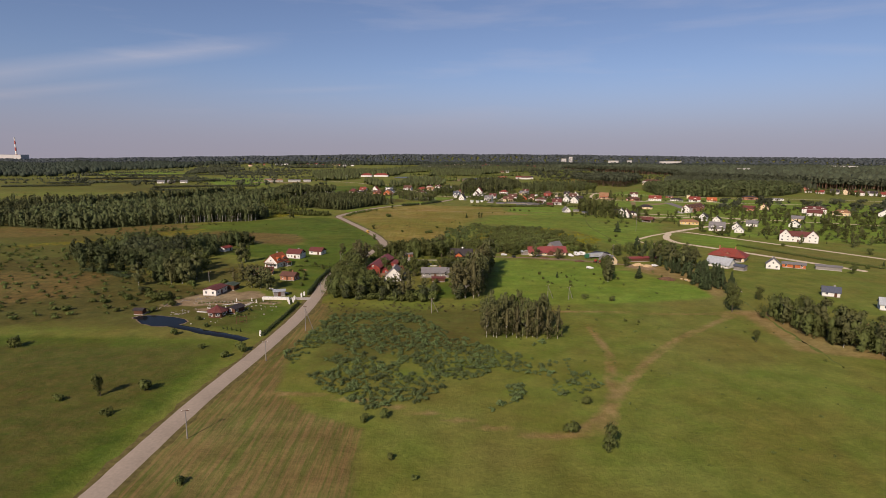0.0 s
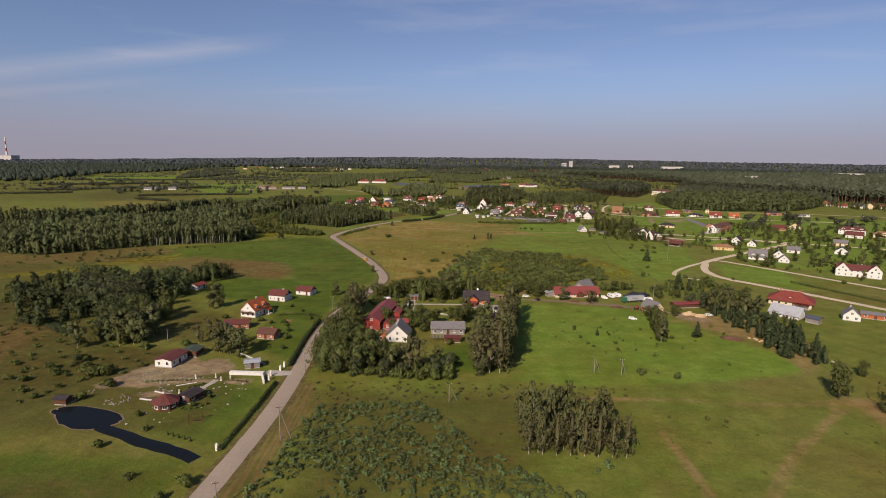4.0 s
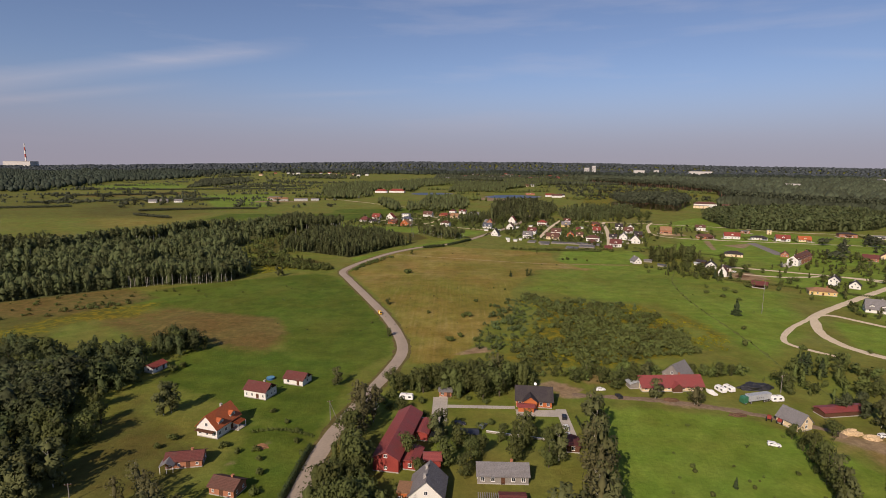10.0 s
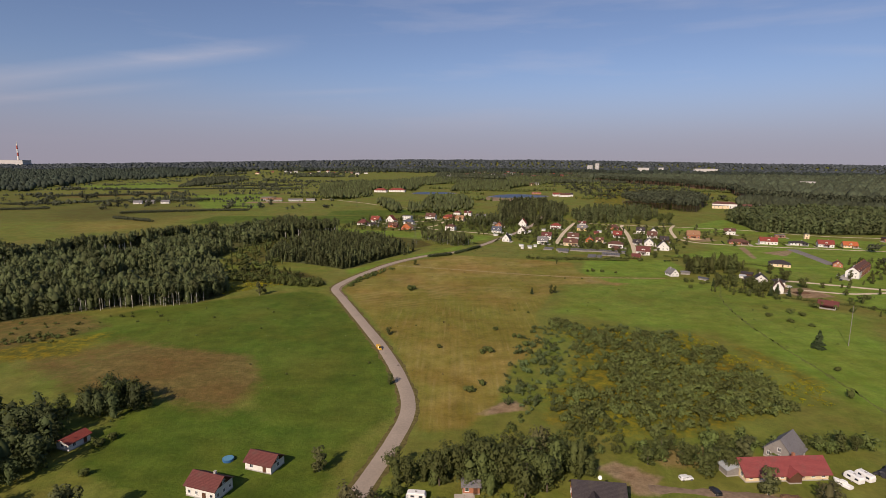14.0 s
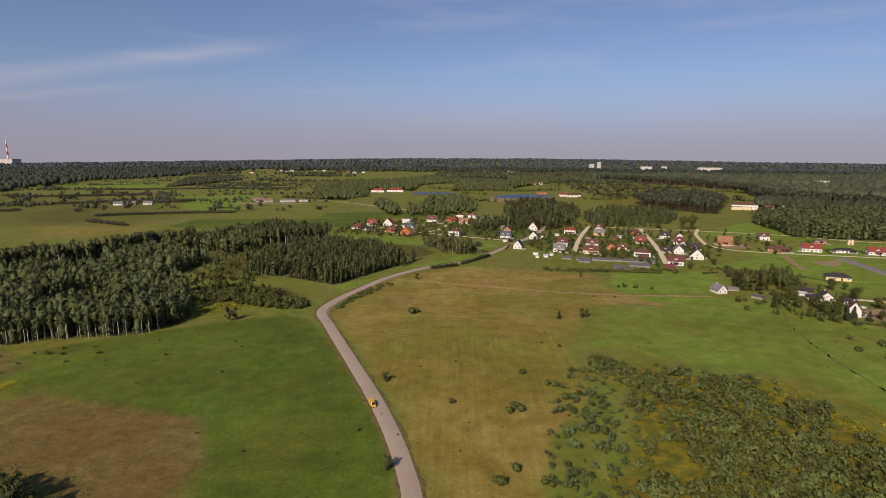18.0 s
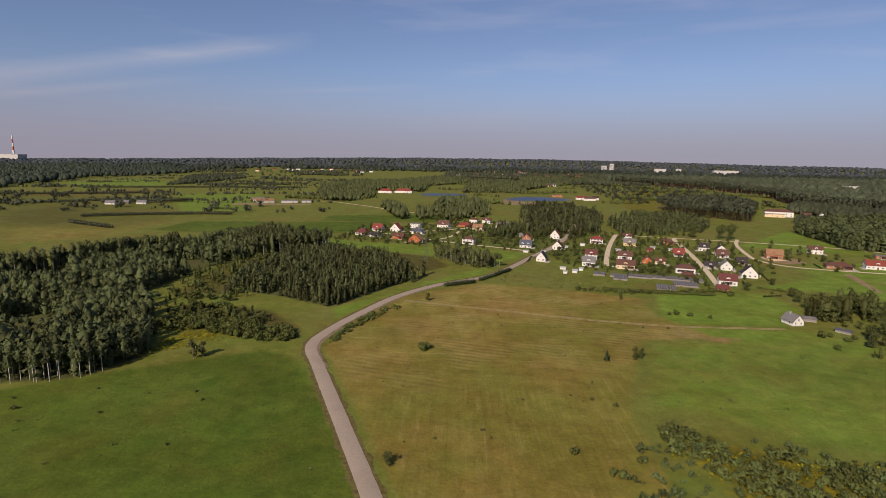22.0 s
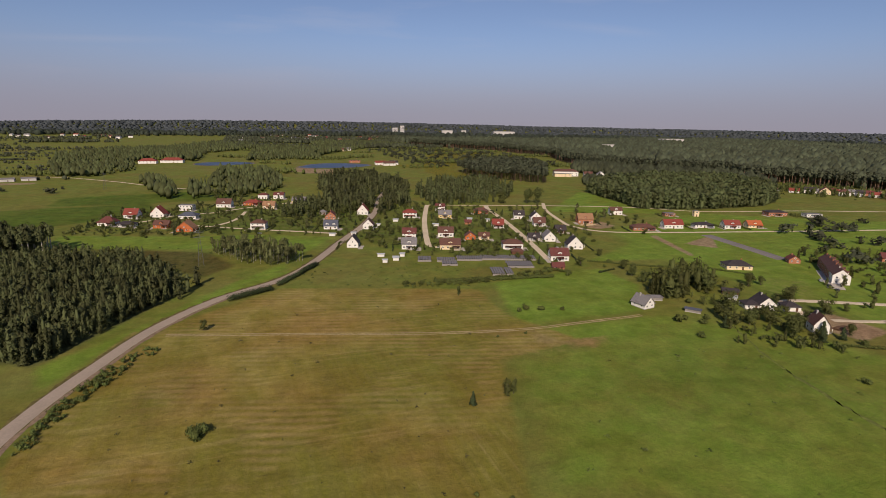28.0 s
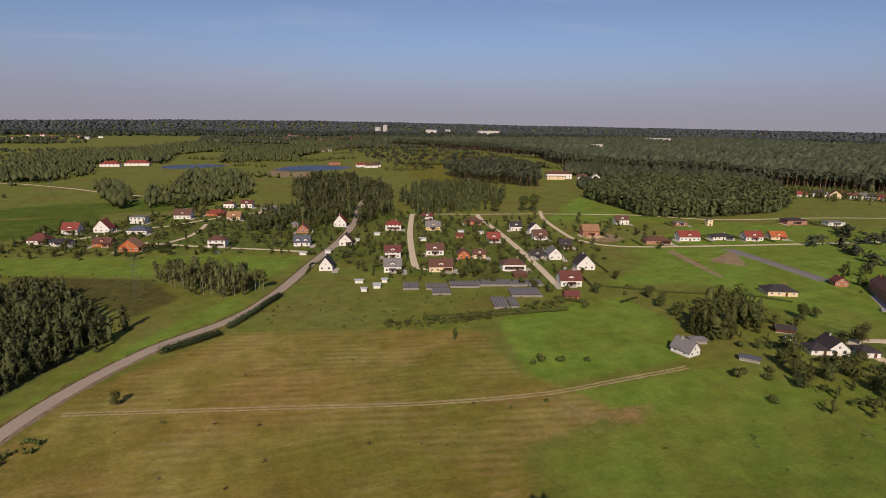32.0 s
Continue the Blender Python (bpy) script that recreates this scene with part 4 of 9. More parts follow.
def leaf_cloud(rng, lobes, n, size, up=0.35, heart=True, core=0.0):
    """n small triangles on and in the lobes (centre, radii), each its own clump of leaves facing outward."""
    c = np.array([b[0] for b in lobes], float)
    r = np.array([b[1] for b in lobes], float)
    wgt = (r.prod(1)) ** 0.66
    k = rng.choice(len(lobes), n, p=wgt / wgt.sum())
    d = rng.normal(size=(n, 3))
    d /= np.linalg.norm(d, axis=1)[:, None]
    p = c[k] + d * r[k] * (0.55 + 0.5 * rng.random((n, 1)) ** 0.6)
    nr = d + rng.normal(size=(n, 3)) * 0.33 + np.array([0, 0, up])
    nr /= np.linalg.norm(nr, axis=1)[:, None]
    t = np.array([0, 0, 1.0]) + rng.normal(size=(n, 3)) * 0.45
    t -= nr * (t * nr).sum(1)[:, None]
    t /= np.linalg.norm(t, axis=1)[:, None] + 1e-9
    b = np.cross(nr, t)
    s = size * (0.6 + 0.8 * rng.random((n, 1)))
    v = np.stack([p + 1.15 * t * s, p - 0.6 * t * s + 0.55 * b * s, p - 0.6 * t * s - 0.55 * b * s], 1).reshape(-1, 3)
    # shading follows the lobe and the whole crown more than the single leaf
    mid = c.mean(0) if len(lobes) < 60 else c[k]
    out = (p - mid) / (np.abs(c - mid).max(0) + r.max(0) if len(lobes) < 60 else r[k])
    soft = 0.55 * d + 0.55 * out + 0.22 * nr + np.array([0, 0, 0.18])
    soft /= np.linalg.norm(soft, axis=1)[:, None] + 1e-9
    soft = np.repeat(soft, 3, 0)
    # the dark inside of each lobe: an uneven eight-sided heart
    o = np.array([(1, 0, 0), (0, 1, 0), (-1, 0, 0), (0, -1, 0), (0, 0, 1), (0, 0, -1)], float)
    tri = np.array([(0, 1, 4), (1, 2, 4), (2, 3, 4), (3, 0, 4), (1, 0, 5), (2, 1, 5), (3, 2, 5), (0, 3, 5)])
    for cc, rr in zip(c, r) if heart else ():
        a = rng.uniform(0, 6.28)
        q = o * rng.uniform(0.72, 1.0, (6, 1)) * 0.64
        q = np.stack([q[:, 0] * math.cos(a) - q[:, 1] * math.sin(a), q[:, 0] * math.sin(a) + q[:, 1] * math.cos(a), q[:, 2]], 1)
        v = np.vstack([v, (cc + q * rr)[tri].reshape(-1, 3)])
        soft = np.vstack([soft, (q / np.linalg.norm(q, axis=1)[:, None])[tri].reshape(-1, 3)])
    if core:
        # the close-grown inside of a slim crown: one uneven spindle
        lo, hi = (c[:, 2] - r[:, 2] * 0.8).min(), (c[:, 2] + r[:, 2] * 0.7).max()
        levels, sides = np.linspace(lo, hi, 6), 5
        ring = []
        for zz in levels[:-1]:
            near = np.abs(c[:, 2] - zz) < np.maximum(r[:, 2], 0.09)
            q = (np.hypot(c[:, 0], c[:, 1]) + 0.55 * r[:, 0])[near]
            q = (q.mean() if len(q) else 0.03) * core * (0.45 if zz == lo else 1.0)
            a = rng.uniform(0, 6.28) + np.arange(sides) * 6.2832 / sides
            g = q * rng.uniform(0.8, 1.15, sides)
            ring.append(np.stack([g * np.cos(a), g * np.sin(a), np.full(sides, zz)], 1))
        pts = np.vstack(ring + [[(0, 0, hi)]])
        j = np.arange(sides)
        jn = (j + 1) % sides
        tri = [np.stack([m * sides + j, m * sides + jn, m * sides + sides + j], 1) for m in range(4)] + [np.stack([m * sides + jn, m * sides + sides + jn, m * sides + sides + j], 1) for m in range(4)] + [np.stack([4 * sides + j, 4 * sides + jn, np.full(sides, 5 * sides)], 1)]
        tri = np.vstack(tri)
        face = pts * np.array([1, 1, 0]) + 1e-6
        face /= np.linalg.norm(face, axis=1)[:, None]
        face += np.array([0, 0, 0.35]) + 0.6 * (pts[:, 2:3] - (lo + hi) / 2) * np.array([0, 0, 1.0])
        face /= np.linalg.norm(face, axis=1)[:, None]
        v, soft = np.vstack([v, pts[tri].reshape(-1, 3)]), np.vstack([soft, face[tri].reshape(-1, 3)])
    v[:, 2] = np.maximum(v[:, 2], 0.03)
    return v, np.arange(len(v)).reshape(-1, 3), soft


def lobes_for(kind, rng):
    """Crown lobes of a plant one metre high, to be scaled."""
    out = []
    if kind in ("broad", "willow"):
        for _ in range(14):
            a, q = rng.uniform(0, 6.28), rng.uniform(0.0, 0.27)
            z = rng.uniform(0.09, 0.86)
            s = rng.uniform(0.11, 0.19) * (1.2 - 0.5 * abs(z - 0.55))
            out.append(((q * math.cos(a), q * math.sin(a), z), (s * 1.15, s * 1.15, s)))
    elif kind in ("birch", "thin"):
        for i in range(12):
            z = 0.16 + 0.066 * i + rng.uniform(-0.02, 0.02)
            q = 0.13 * (1 - abs(z - 0.5) * 1.1) + 0.02
            a = rng.uniform(0, 6.28)
            out.append(((q * math.cos(a), q * math.sin(a), z), (0.085, 0.085, 0.10)))
        out.append(((0, 0, 0.95), (0.035, 0.035, 0.06)))
    elif kind == "pine":
        for i in range(7):
            z = 0.62 + 0.055 * i
            a = rng.uniform(0, 6.28)
            s = 0.12 * (1.3 - 0.8 * abs(z - 0.72) / 0.3) * rng.uniform(0.7, 1.1)
            out.append(((0.06 * math.cos(a), 0.06 * math.sin(a), z), (s, s, 0.06)))
    elif kind == "dense":
        for i in range(12):
            z = 0.06 + 0.076 * i
            a = rng.uniform(0, 6.28)
            s = 0.135 * (1.12 - 0.75 * z) * rng.uniform(0.8, 1.2)
            out.append(((0.08 * math.cos(a), 0.08 * math.sin(a), z), (s, s, 0.10)))
    elif kind == "poplar":
        for i in range(12):
            z = 0.08 + 0.072 * i
            q = 0.05
            a = rng.uniform(0, 6.28)
            s = 0.115 * (1 - 0.55 * z)
            out.append(((q * math.cos(a), q * math.sin(a), z), (s, s, 0.09)))
    elif kind == "spruce":
        for i in range(14):
            z = 0.06 + 0.065 * i
            q = 0.20 * (1 - z) + 0.01
            for a in rng.uniform(0, 6.28, 3):
                out.append(((q * 0.6 * math.cos(a), q * 0.6 * math.sin(a), z), (q * 0.55 + 0.01, q * 0.55 + 0.01, 0.035)))
    else:
        for _ in range(8):
            a, q = rng.uniform(0, 6.28), rng.uniform(0.05, 0.45)
            s = rng.uniform(0.22, 0.36)
            out.append(((q * math.cos(a), q * math.sin(a), rng.uniform(0.22, 0.62)), (s, s, s * 0.9)))
    return out


CORES = {"birch": 0.36, "thin": 0.3, "poplar": 0.5, "pine": 0.6, "dense": 0.72, "spruce": 0.66, "broad": 0.5}
SPECIES = {  # leaves, leaf size, crown, bark, words
    "broad": (820, 0.042, L_BROAD, TRUNK_M, "tree", "leafy green broad-crowned tree"),
    "willow": (820, 0.042, L_WILLOW, TRUNK_M, "tree", "silvery green willow with a broad crown"),
    "birch": (560, 0.035, L_BIRCH, BIRCH_M, "birch_tree", "slender birch with a white trunk"),
    "thin": (330, 0.028, L_DRY, BIRCH_M, "birch_tree", "thin half-bare birch with brownish leaves"),
    "poplar": (780, 0.035, L_BIRCH, TRUNK_M, "poplar_tree", "tall narrow poplar, leafy to the ground"),
    "spruce": (620, 0.048, L_SPRUCE, TRUNK_M, "spruce_tree", "dark green spruce with a pointed top"),
    "bush": (300, 0.105, L_BUSH, TRUNK_M, "bush", "rounded green bush in the meadow"),
    "scrub": (260, 0.14, L_SCRUB, TRUNK_M, "bush", "grey-green willow shrub"),
}
PROTO, USED = {}, {}


def stem_mesh(kind, rng):
    bm = bmesh.new()
    if kind in ("bush", "scrub"):
        for _ in range(5):
            a = rng.uniform(0, 6.28)
            cone(bm, 0.05 * math.cos(a), 0.05 * math.sin(a), 0, 0.55, 0.02, 0.006, 4, 0.25 * math.cos(a), 0.25 * math.sin(a))
        return bm
    slim = kind in ("birch", "thin")
    r = 0.008 if slim else 0.018 if kind == "poplar" else 0.024
    bx, by = rng.uniform(-0.02, 0.02, 2)
    cone(bm, 0, 0, 0, 0.45, r, r * 0.7, 7, bx, by)
    cone(bm, bx, by, 0.45, 0.93, r * 0.7, 0.002, 6, -bx * 0.5, by * 0.5)
    for k in range(6):
        a, z = rng.uniform(0, 6.28), rng.uniform(0.3, 0.65)
        q = 0.08 if slim or kind in ("poplar", "spruce") else 0.24
        cone(bm, bx, by, z, z + (0.10 if slim else 0.2), r * 0.4, 0.002, 4, q * math.cos(a), q * math.sin(a))
    return bm


def plant_proto(kind, k):
    n, size, leaf, bark, name, label = SPECIES[kind]
    rng = np.random.default_rng(sum(map(ord, kind)) * 7 + k)
    e = thing(name, 0, 0, 0, label, name.replace("_", " "))
    part("trunk" if kind not in ("bush", "scrub") else "stem", stem_mesh(kind, rng), bark, e)
    v, f, soft = leaf_cloud(rng, lobes_for(kind, rng), n, size, 0.35, kind in ("broad", "willow", "bush", "scrub"), CORES.get(kind, 0.0) if kind != "broad" else 0.0)
    part("crown", arrays_mesh("crown", v, f, soft), leaf, e)
    return e


def plant(kind, x, y, h, wide=1.0, group="", label="", seed=0):
    """One tree or bush of height h; wide stretches the crown sideways."""
    k = (int(abs(x) * 13 + abs(y) * 7) + seed) % (5 if kind not in ("willow", "thin") else 3)
    m = pose(x, y, float(relief(np.float64(x), np.float64(y))), 0, 0, (x * 37 + y * 53) % 360) @ Matrix.Diagonal((h * wide, h * wide, h, 1))
    if (kind, k) not in PROTO:
        PROTO[kind, k] = plant_proto(kind, k)
        e = PROTO[kind, k]
        e.matrix_basis = m
        e.scale = (h * wide, h * wide, h)
        USED[kind, k] = (h, wide)
    else:
        src = PROTO[kind, k]
        s = src.scale.copy()
        e = copy_thing(src, m @ Matrix.Diagonal((1 / s[0], 1 / s[1], 1 / s[2], 1)))
    return tagged(e, label, "", group)


def scatter(poly, gap, seed, keep=None):
    """Places strewn unevenly over a polygon, about gap metres apart."""
    rng = np.random.default_rng(seed)
    p = np.array(poly, float)
    xs, ys = np.arange(p[:, 0].min(), p[:, 0].max(), gap), np.arange(p[:, 1].min(), p[:, 1].max(), gap)
    X, Y = np.meshgrid(xs, ys)
    X, Y = X.ravel() + rng.uniform(-0.5, 0.5, X.size) * gap, Y.ravel() + rng.uniform(-0.5, 0.5, X.size) * gap
    ok = inside(X, Y, poly) > 0
    if keep is not None:
        ok &= keep(X, Y)
    return X[ok], Y[ok]


def stand(name, xs, ys, heights, mix, label, category, leaf=L_FOREST, leaves=90, size=0.055, seed=0, wide=1.0, trunks=1.0, bark=None, thick=1.0):
    """Many trees or shrubs that nobody could count, as one mass of real leaves, and their trunks as another."""
    rng = np.random.default_rng(seed)
    kinds = [(k, j) for k in mix for j in range(3)]
    cloud = []
    for kind, j in kinds:
        r2 = np.random.default_rng(900 + sum(map(ord, kind)) + j)
        cloud.append(leaf_cloud(r2, lobes_for(kind, r2), leaves, size, 0.35, leaves > 50 and kind in ("bush", "scrub"), CORES.get(kind, 0.0))[::2])
    vs, ns, tv, tf, kin = [], [], [], [], []
    zs = relief(np.asarray(xs), np.asarray(ys))
    for x, y, z, h in zip(xs, ys, zs, heights):
        v, soft = cloud[rng.integers(len(cloud))]
        a = rng.uniform(0, 6.28)
        c, s = math.cos(a), math.sin(a)
        g = h * wide * rng.uniform(0.85, 1.15)
        kin.append(np.full(len(v), rng.uniform(-1, 1)))
        vs.append(np.stack([x + g * (v[:, 0] * c - v[:, 1] * s), y + g * (v[:, 0] * s + v[:, 1] * c), z + h * v[:, 2]], 1))
        ns.append(np.stack([soft[:, 0] * c - soft[:, 1] * s, soft[:, 0] * s + soft[:, 1] * c, soft[:, 2]], 1))
        if trunks and rng.random() < trunks:
            o = 6 * len(tv)
            rr = 0.009 * h * thick
            tv.append(np.array([(x + rr * math.cos(q), y + rr * math.sin(q), z + zz) for zz, sc in ((0, 1), (h * 0.8, 0.3)) for q in (0, 2.1, 4.2)]))
            tf += [(o, o + 1, o + 4, o + 3), (o + 1, o + 2, o + 5, o + 4), (o + 2, o, o + 3, o + 5)]
    v = np.vstack(vs)
    ob = tagged(part(name, arrays_mesh(name, v, np.arange(len(v)).reshape(-1, 3), np.vstack(ns)), leaf), label, category, kind="stuff")
    ob.data.attributes.new("kin", "FLOAT", "POINT").data.foreach_set("value", np.concatenate(kin).astype(np.float32))
    if tv:
        part("trunks", arrays_mesh("trunks", np.vstack(tv), np.array(tf)), bark or (BIRCH_M if "birch" in mix else TRUNK_M), ob)
    return ob


def hedge(name, points, h, w, label, leaf=L_BUSH, dense=26, size=0.32, seed=0, category="hedge"):
    """A clipped or wild hedge along a line."""
    rng = np.random.default_rng(seed)
    c = bent(points, 1.5)
    lob = [((x, y, h * 0.5), (w * 0.6 * rng.uniform(0.8, 1.15), w * 0.6, h * 0.5 * rng.uniform(0.85, 1.15))) for x, y in c]
    v, f, soft = leaf_cloud(rng, lob, int(dense * len(c)), size)
    ob = part(name, arrays_mesh(name, v, f, soft), leaf)
    return tagged(ob, label, category)

# ---- village ----
def ahead(x, y, q):
    return x + 0.36 * q, y + 0.93 * q


plot_rng = np.random.default_rng(31)


def grounds(cx, cy, w, d, turn):
    """A paved apron before the house and a hedge round two or three sides of its plot."""
    t = radians(turn)

    def at(u, v):
        return cx + u * math.cos(t) - v * math.sin(t), cy + u * math.sin(t) + v * math.cos(t)

    side = plot_rng.choice([-1, 1])
    a = side * (w / 2 + 1.8)
    ribbon("driveway", [at(a, -d / 2 - 5), at(a, -d / 2), at(a, d * 0.2)], plot_rng.uniform(2.6, 4.0), 0.035, PAVING, "pale paved drive beside a house", "driveway", 0.1, seed=int(plot_rng.integers(999)))
    W, D = w / 2 + plot_rng.uniform(4.5, 7), d / 2 + plot_rng.uniform(5, 8)
    pts = [at(-side * W, -D), at(-side * W, 0), at(-side * W, D), at(0, D + 0.5), at(side * W * 0.8, D)]
    hedge("hedge", pts[: plot_rng.integers(3, 6)], plot_rng.uniform(1.1, 2.2), plot_rng.uniform(0.9, 1.6), "clipped green hedge round a village plot", L_SPRUCE if plot_rng.random() < 0.4 else L_BROAD, 12, 0.5, int(plot_rng.integers(9999)))


def village(x, y, w, d, h, roof, axis, wall, tiles, label, turn=-17, slope=36, **more):
    w, d, h = w * 0.86, d * 0.86, h * 0.92
    cx, cy = ahead(x, y, d / 2)
    if "name" not in more:
        grounds(cx, cy, w, d, turn)
        if roof == "gable":
            more.setdefault("dormers", 1 if axis == "x" else 0)
        more.setdefault("porch", ("front", "side", None)[int(cx) % 3])
    more.setdefault("win", (1.5, 1.45))
    return house(cx, cy, w, d, h, roof, axis, turn, wall, tiles, label, slope, group="village houses", **more)


village(-166, 998, 17, 12, 3.2, "hip", "x", WHITE, R_MAROON, "large bungalow with a steep maroon hipped roof", slope=46)
village(-153, 1034, 15, 12, 4.2, "gable", "x", WHITE, R_RED, "white house with a steep red tiled roof", slope=44, porch="front", dormers=1)
village(-130, 1034, 15, 11, 4.0, "gable", "y", WHITE, R_RED, "white house with a steep red roof and tall gable", slope=46)
village(-149, 987, 16, 10, 2.9, "hip", "x", WHITE, R_DARK, "low white bungalow with a dark hipped roof", slope=30)
village(-119, 974, 15, 10, 3.6, "gable", "x", ORANGE, R_BROWN, "orange house with a brown gabled roof", porch="side")
village(-98, 952, 16, 12, 3.8, "gable", "y", ORANGE, R_TAN, "orange timber house with a tan tiled roof", slope=38, porch="wide")
village(-108, 1070, 16, 10, 6.2, "flat", "x", WHITE, R_GREY, "white modern two-storey house with a flat roof", chimneys=0)
village(-102, 1018, 19, 12, 3.3, "hip", "x", WHITE, R_BLUE, "white house with a wide grey hipped roof", slope=34)
village(-72, 1084, 18, 12, 4.4, "gable", "x", WHITE, R_BROWN, "white house with a dark brown roof and tall gables", slope=44, dormers=1)
village(-43, 1092, 21, 11, 3.2, "hip", "x", ORANGE, R_RED, "long bungalow with a bright red hipped roof", slope=34)
village(-26, 1064, 15, 11, 4.0, "gable", "x", CREAM, R_TAN, "cream house with a tan roof", slope=40)
village(-30, 1141, 13, 10, 5.2, "hip", "x", WHITE, R_MAROON, "white two-storey house with a dark red roof", slope=30)
village(-12, 1138, 14, 11, 5.2, "gable", "x", WHITE, R_MAROON, "white two-storey house with a dark red gabled roof", slope=30)
village(8, 1095, 18, 11, 3.4, "gable", "x", CREAM, R_GREY, "cream house with a grey roof", slope=40)
village(-39, 948, 15, 11, 6.0, "hip", "x", WHITE, R_BROWN, "white two-storey house with a brown hipped roof", slope=32, porch="wide")
village(25, 1011, 8, 6, 3.0, "hip", "x", GREYWOOD, R_GREY, "small grey shed with a hipped roof", chimneys=0, name="shed", category="shed", slope=40)
village(29, 983, 12, 9, 3.4, "gable", "y", BRICK, R_MAROON, "brick house with a red-brown gabled roof", slope=42)
village(22, 933, 14, 10, 3.6, "gable", "x", WHITE, R_BLUE, "white house with a slate-blue roof and a dormer", slope=46, dormers=2)
village(64, 1002, 13, 11, 4.4, "gable", "y", WHITE, R_RED, "white house with a steep bright red roof", slope=50)
village(54, 925, 11, 12, 4.4, "gable", "y", WHITE, R_BROWN, "white gable-fronted house with a brown roof", slope=46)
village(28, 857, 10, 12, 3.8, "gable", "y", WHITE, R_DARK, "white gable-fronted house with a dark steep roof", slope=52)
village(106, 972, 16, 12, 5.6, "hip", "x", WHITE, R_RED, "white two-storey house with a bright red hipped roof", slope=34, porch="wide")
village(78, 875, 13, 11, 5.4, "gable", "x", WHITE, R_MAROON, "white house with a dark maroon roof and balcony", slope=38, porch="front", dormers=1)
village(68, 840, 13, 11, 4.6, "gable", "x", WHITE, R_GREY, "white house with a plain grey roof", slope=40)
village(150, 1006, 12, 9, 5.4, "gable", "x", WHITE, R_MAROON, "white house with a red-brown roof", slope=32)
village(140, 962, 15, 10, 4.0, "gable", "x", YELLOW, R_GREY, "yellow house with a grey roof", slope=42, dormers=1)
village(110, 875, 15, 11, 4.4, "gable", "x", WHITE, R_BROWN, "white house with a brown gabled roof", slope=40, dormers=1)
village(98, 831, 18, 12, 4.2, "gable", "x", CREAM, R_BROWN, "large cream house with a brown roof", slope=36, porch="side", dormers=1)
village(186, 977, 17, 11, 3.2, "hip", "x", ORANGE, R_BROWN, "brown timber house with a brown hipped roof", slope=36)
village(150, 924, 7, 6, 2.6, "gable", "x", BRICK, R_MAROON, "small brick outbuilding with a red roof", chimneys=0, name="shed", category="shed")
village(170, 900, 12, 10, 4.0, "gable", "x", WHITE, R_RED, "white house with a red tiled roof", slope=44, porch="wide")
village(126, 859, 10, 8, 3.6, "gable", "y", ORANGE, R_BROWN, "orange-brown house with gabled roof", slope=36)
village(137, 856, 10, 8, 3.6, "gable", "x", CREAM, R_BROWN, "cream house with a brown roof", slope=36)
village(145, 819, 18, 12, 4.6, "hip", "x", WHITE, R_BROWN, "white house with a wide brown hipped roof", slope=32, porch="wide")
village(141, 803, 10, 7, 2.4, "hip", "x", TIMBER, R_BROWN, "open carport with a brown roof", chimneys=0, windows=False, name="carport", category="carport")
village(211, 938, 12, 10, 4.6, "gable", "x", WHITE, R_DARK, "white house with a black gabled roof", slope=42)
village(223, 925, 12, 11, 4.4, "gable", "y", WHITE, R_DARK, "white gable-fronted house with a dark roof", slope=42)
village(212, 898, 13, 10, 3.8, "gable", "x", WHITE, R_BROWN, "white house with a steep brown roof and dormer", slope=46, dormers=1)
village(176, 842, 11, 9, 3.2, "gable", "x", CONCRETE, R_DARK, "grey garage house with a dark roof", slope=38)
village(187, 836, 11, 13, 4.2, "gable", "y", WHITE, R_GREY, "white gable-fronted house with a grey-green roof", slope=44)
village(215, 865, 11, 9, 3.0, "gable", "x", TIMBER, R_DARK, "small dark timber house", slope=44)
village(192, 806, 14, 11, 4.0, "gable", "y", WHITE, R_DARK, "white house with dark brown half-hipped roof", slope=46, porch="side")
village(161, 777, 15, 12, 4.4, "gable", "x", WHITE, R_MAROON, "white house with a large maroon roof", slope=40)
village(147, 755, 9, 7, 2.8, "gable", "x", BRICK, R_MAROON, "brick shed with a maroon roof", chimneys=0, name="shed", category="shed")
village(263, 899, 17, 12, 5.0, "gable", "x", BRICK, R_TAN, "unfinished brick house shell with a bare roof", slope=42, chimneys=0)
village(325, 935, 15, 10, 5.4, "gable", "x", WHITE, R_BROWN, "white house with a brown roof and round gable", slope=36, dormers=1)
village(296, 854, 24, 12, 3.2, "hip", "x", BRICK, R_BROWN, "long brown bungalow with a wide hipped roof", slope=30, porch="side")
village(331, 856, 21, 12, 4.2, "gable", "x", WHITE, R_RED, "large white house with a bright red roof", slope=38, dormers=1)
village(377, 913, 13, 9, 3.4, "flat", "x", BRICK, R_GREY, "red brick house shell under construction", chimneys=0)
village(405, 905, 6, 6, 6.2, "flat", "x", CREAM, R_GREY, "small pale tower-like block with a flat roof", chimneys=0, windows=True, name="tower_block", category="building")
village(363, 851, 21, 11, 2.9, "hip", "x", WHITE, R_DARK, "low white bungalow with a dark roof", slope=26)
village(386, 840, 18, 11, 4.0, "gable", "x", WHITE, R_RED, "white house with a bright red gabled roof", slope=40, dormers=1)
village(411, 837, 16, 11, 3.2, "gable", "x", CREAM, R_ORANGE, "cream bungalow with an orange roof", slope=38)
village(496, 884, 24, 14, 4.4, "hip", "x", BRICK, R_DARK, "large low building with a dark roof", slope=20)
village(530, 868, 20, 11, 3.6, "flat", "x", WHITE, R_GREY, "white flat-roofed modern house", chimneys=0)

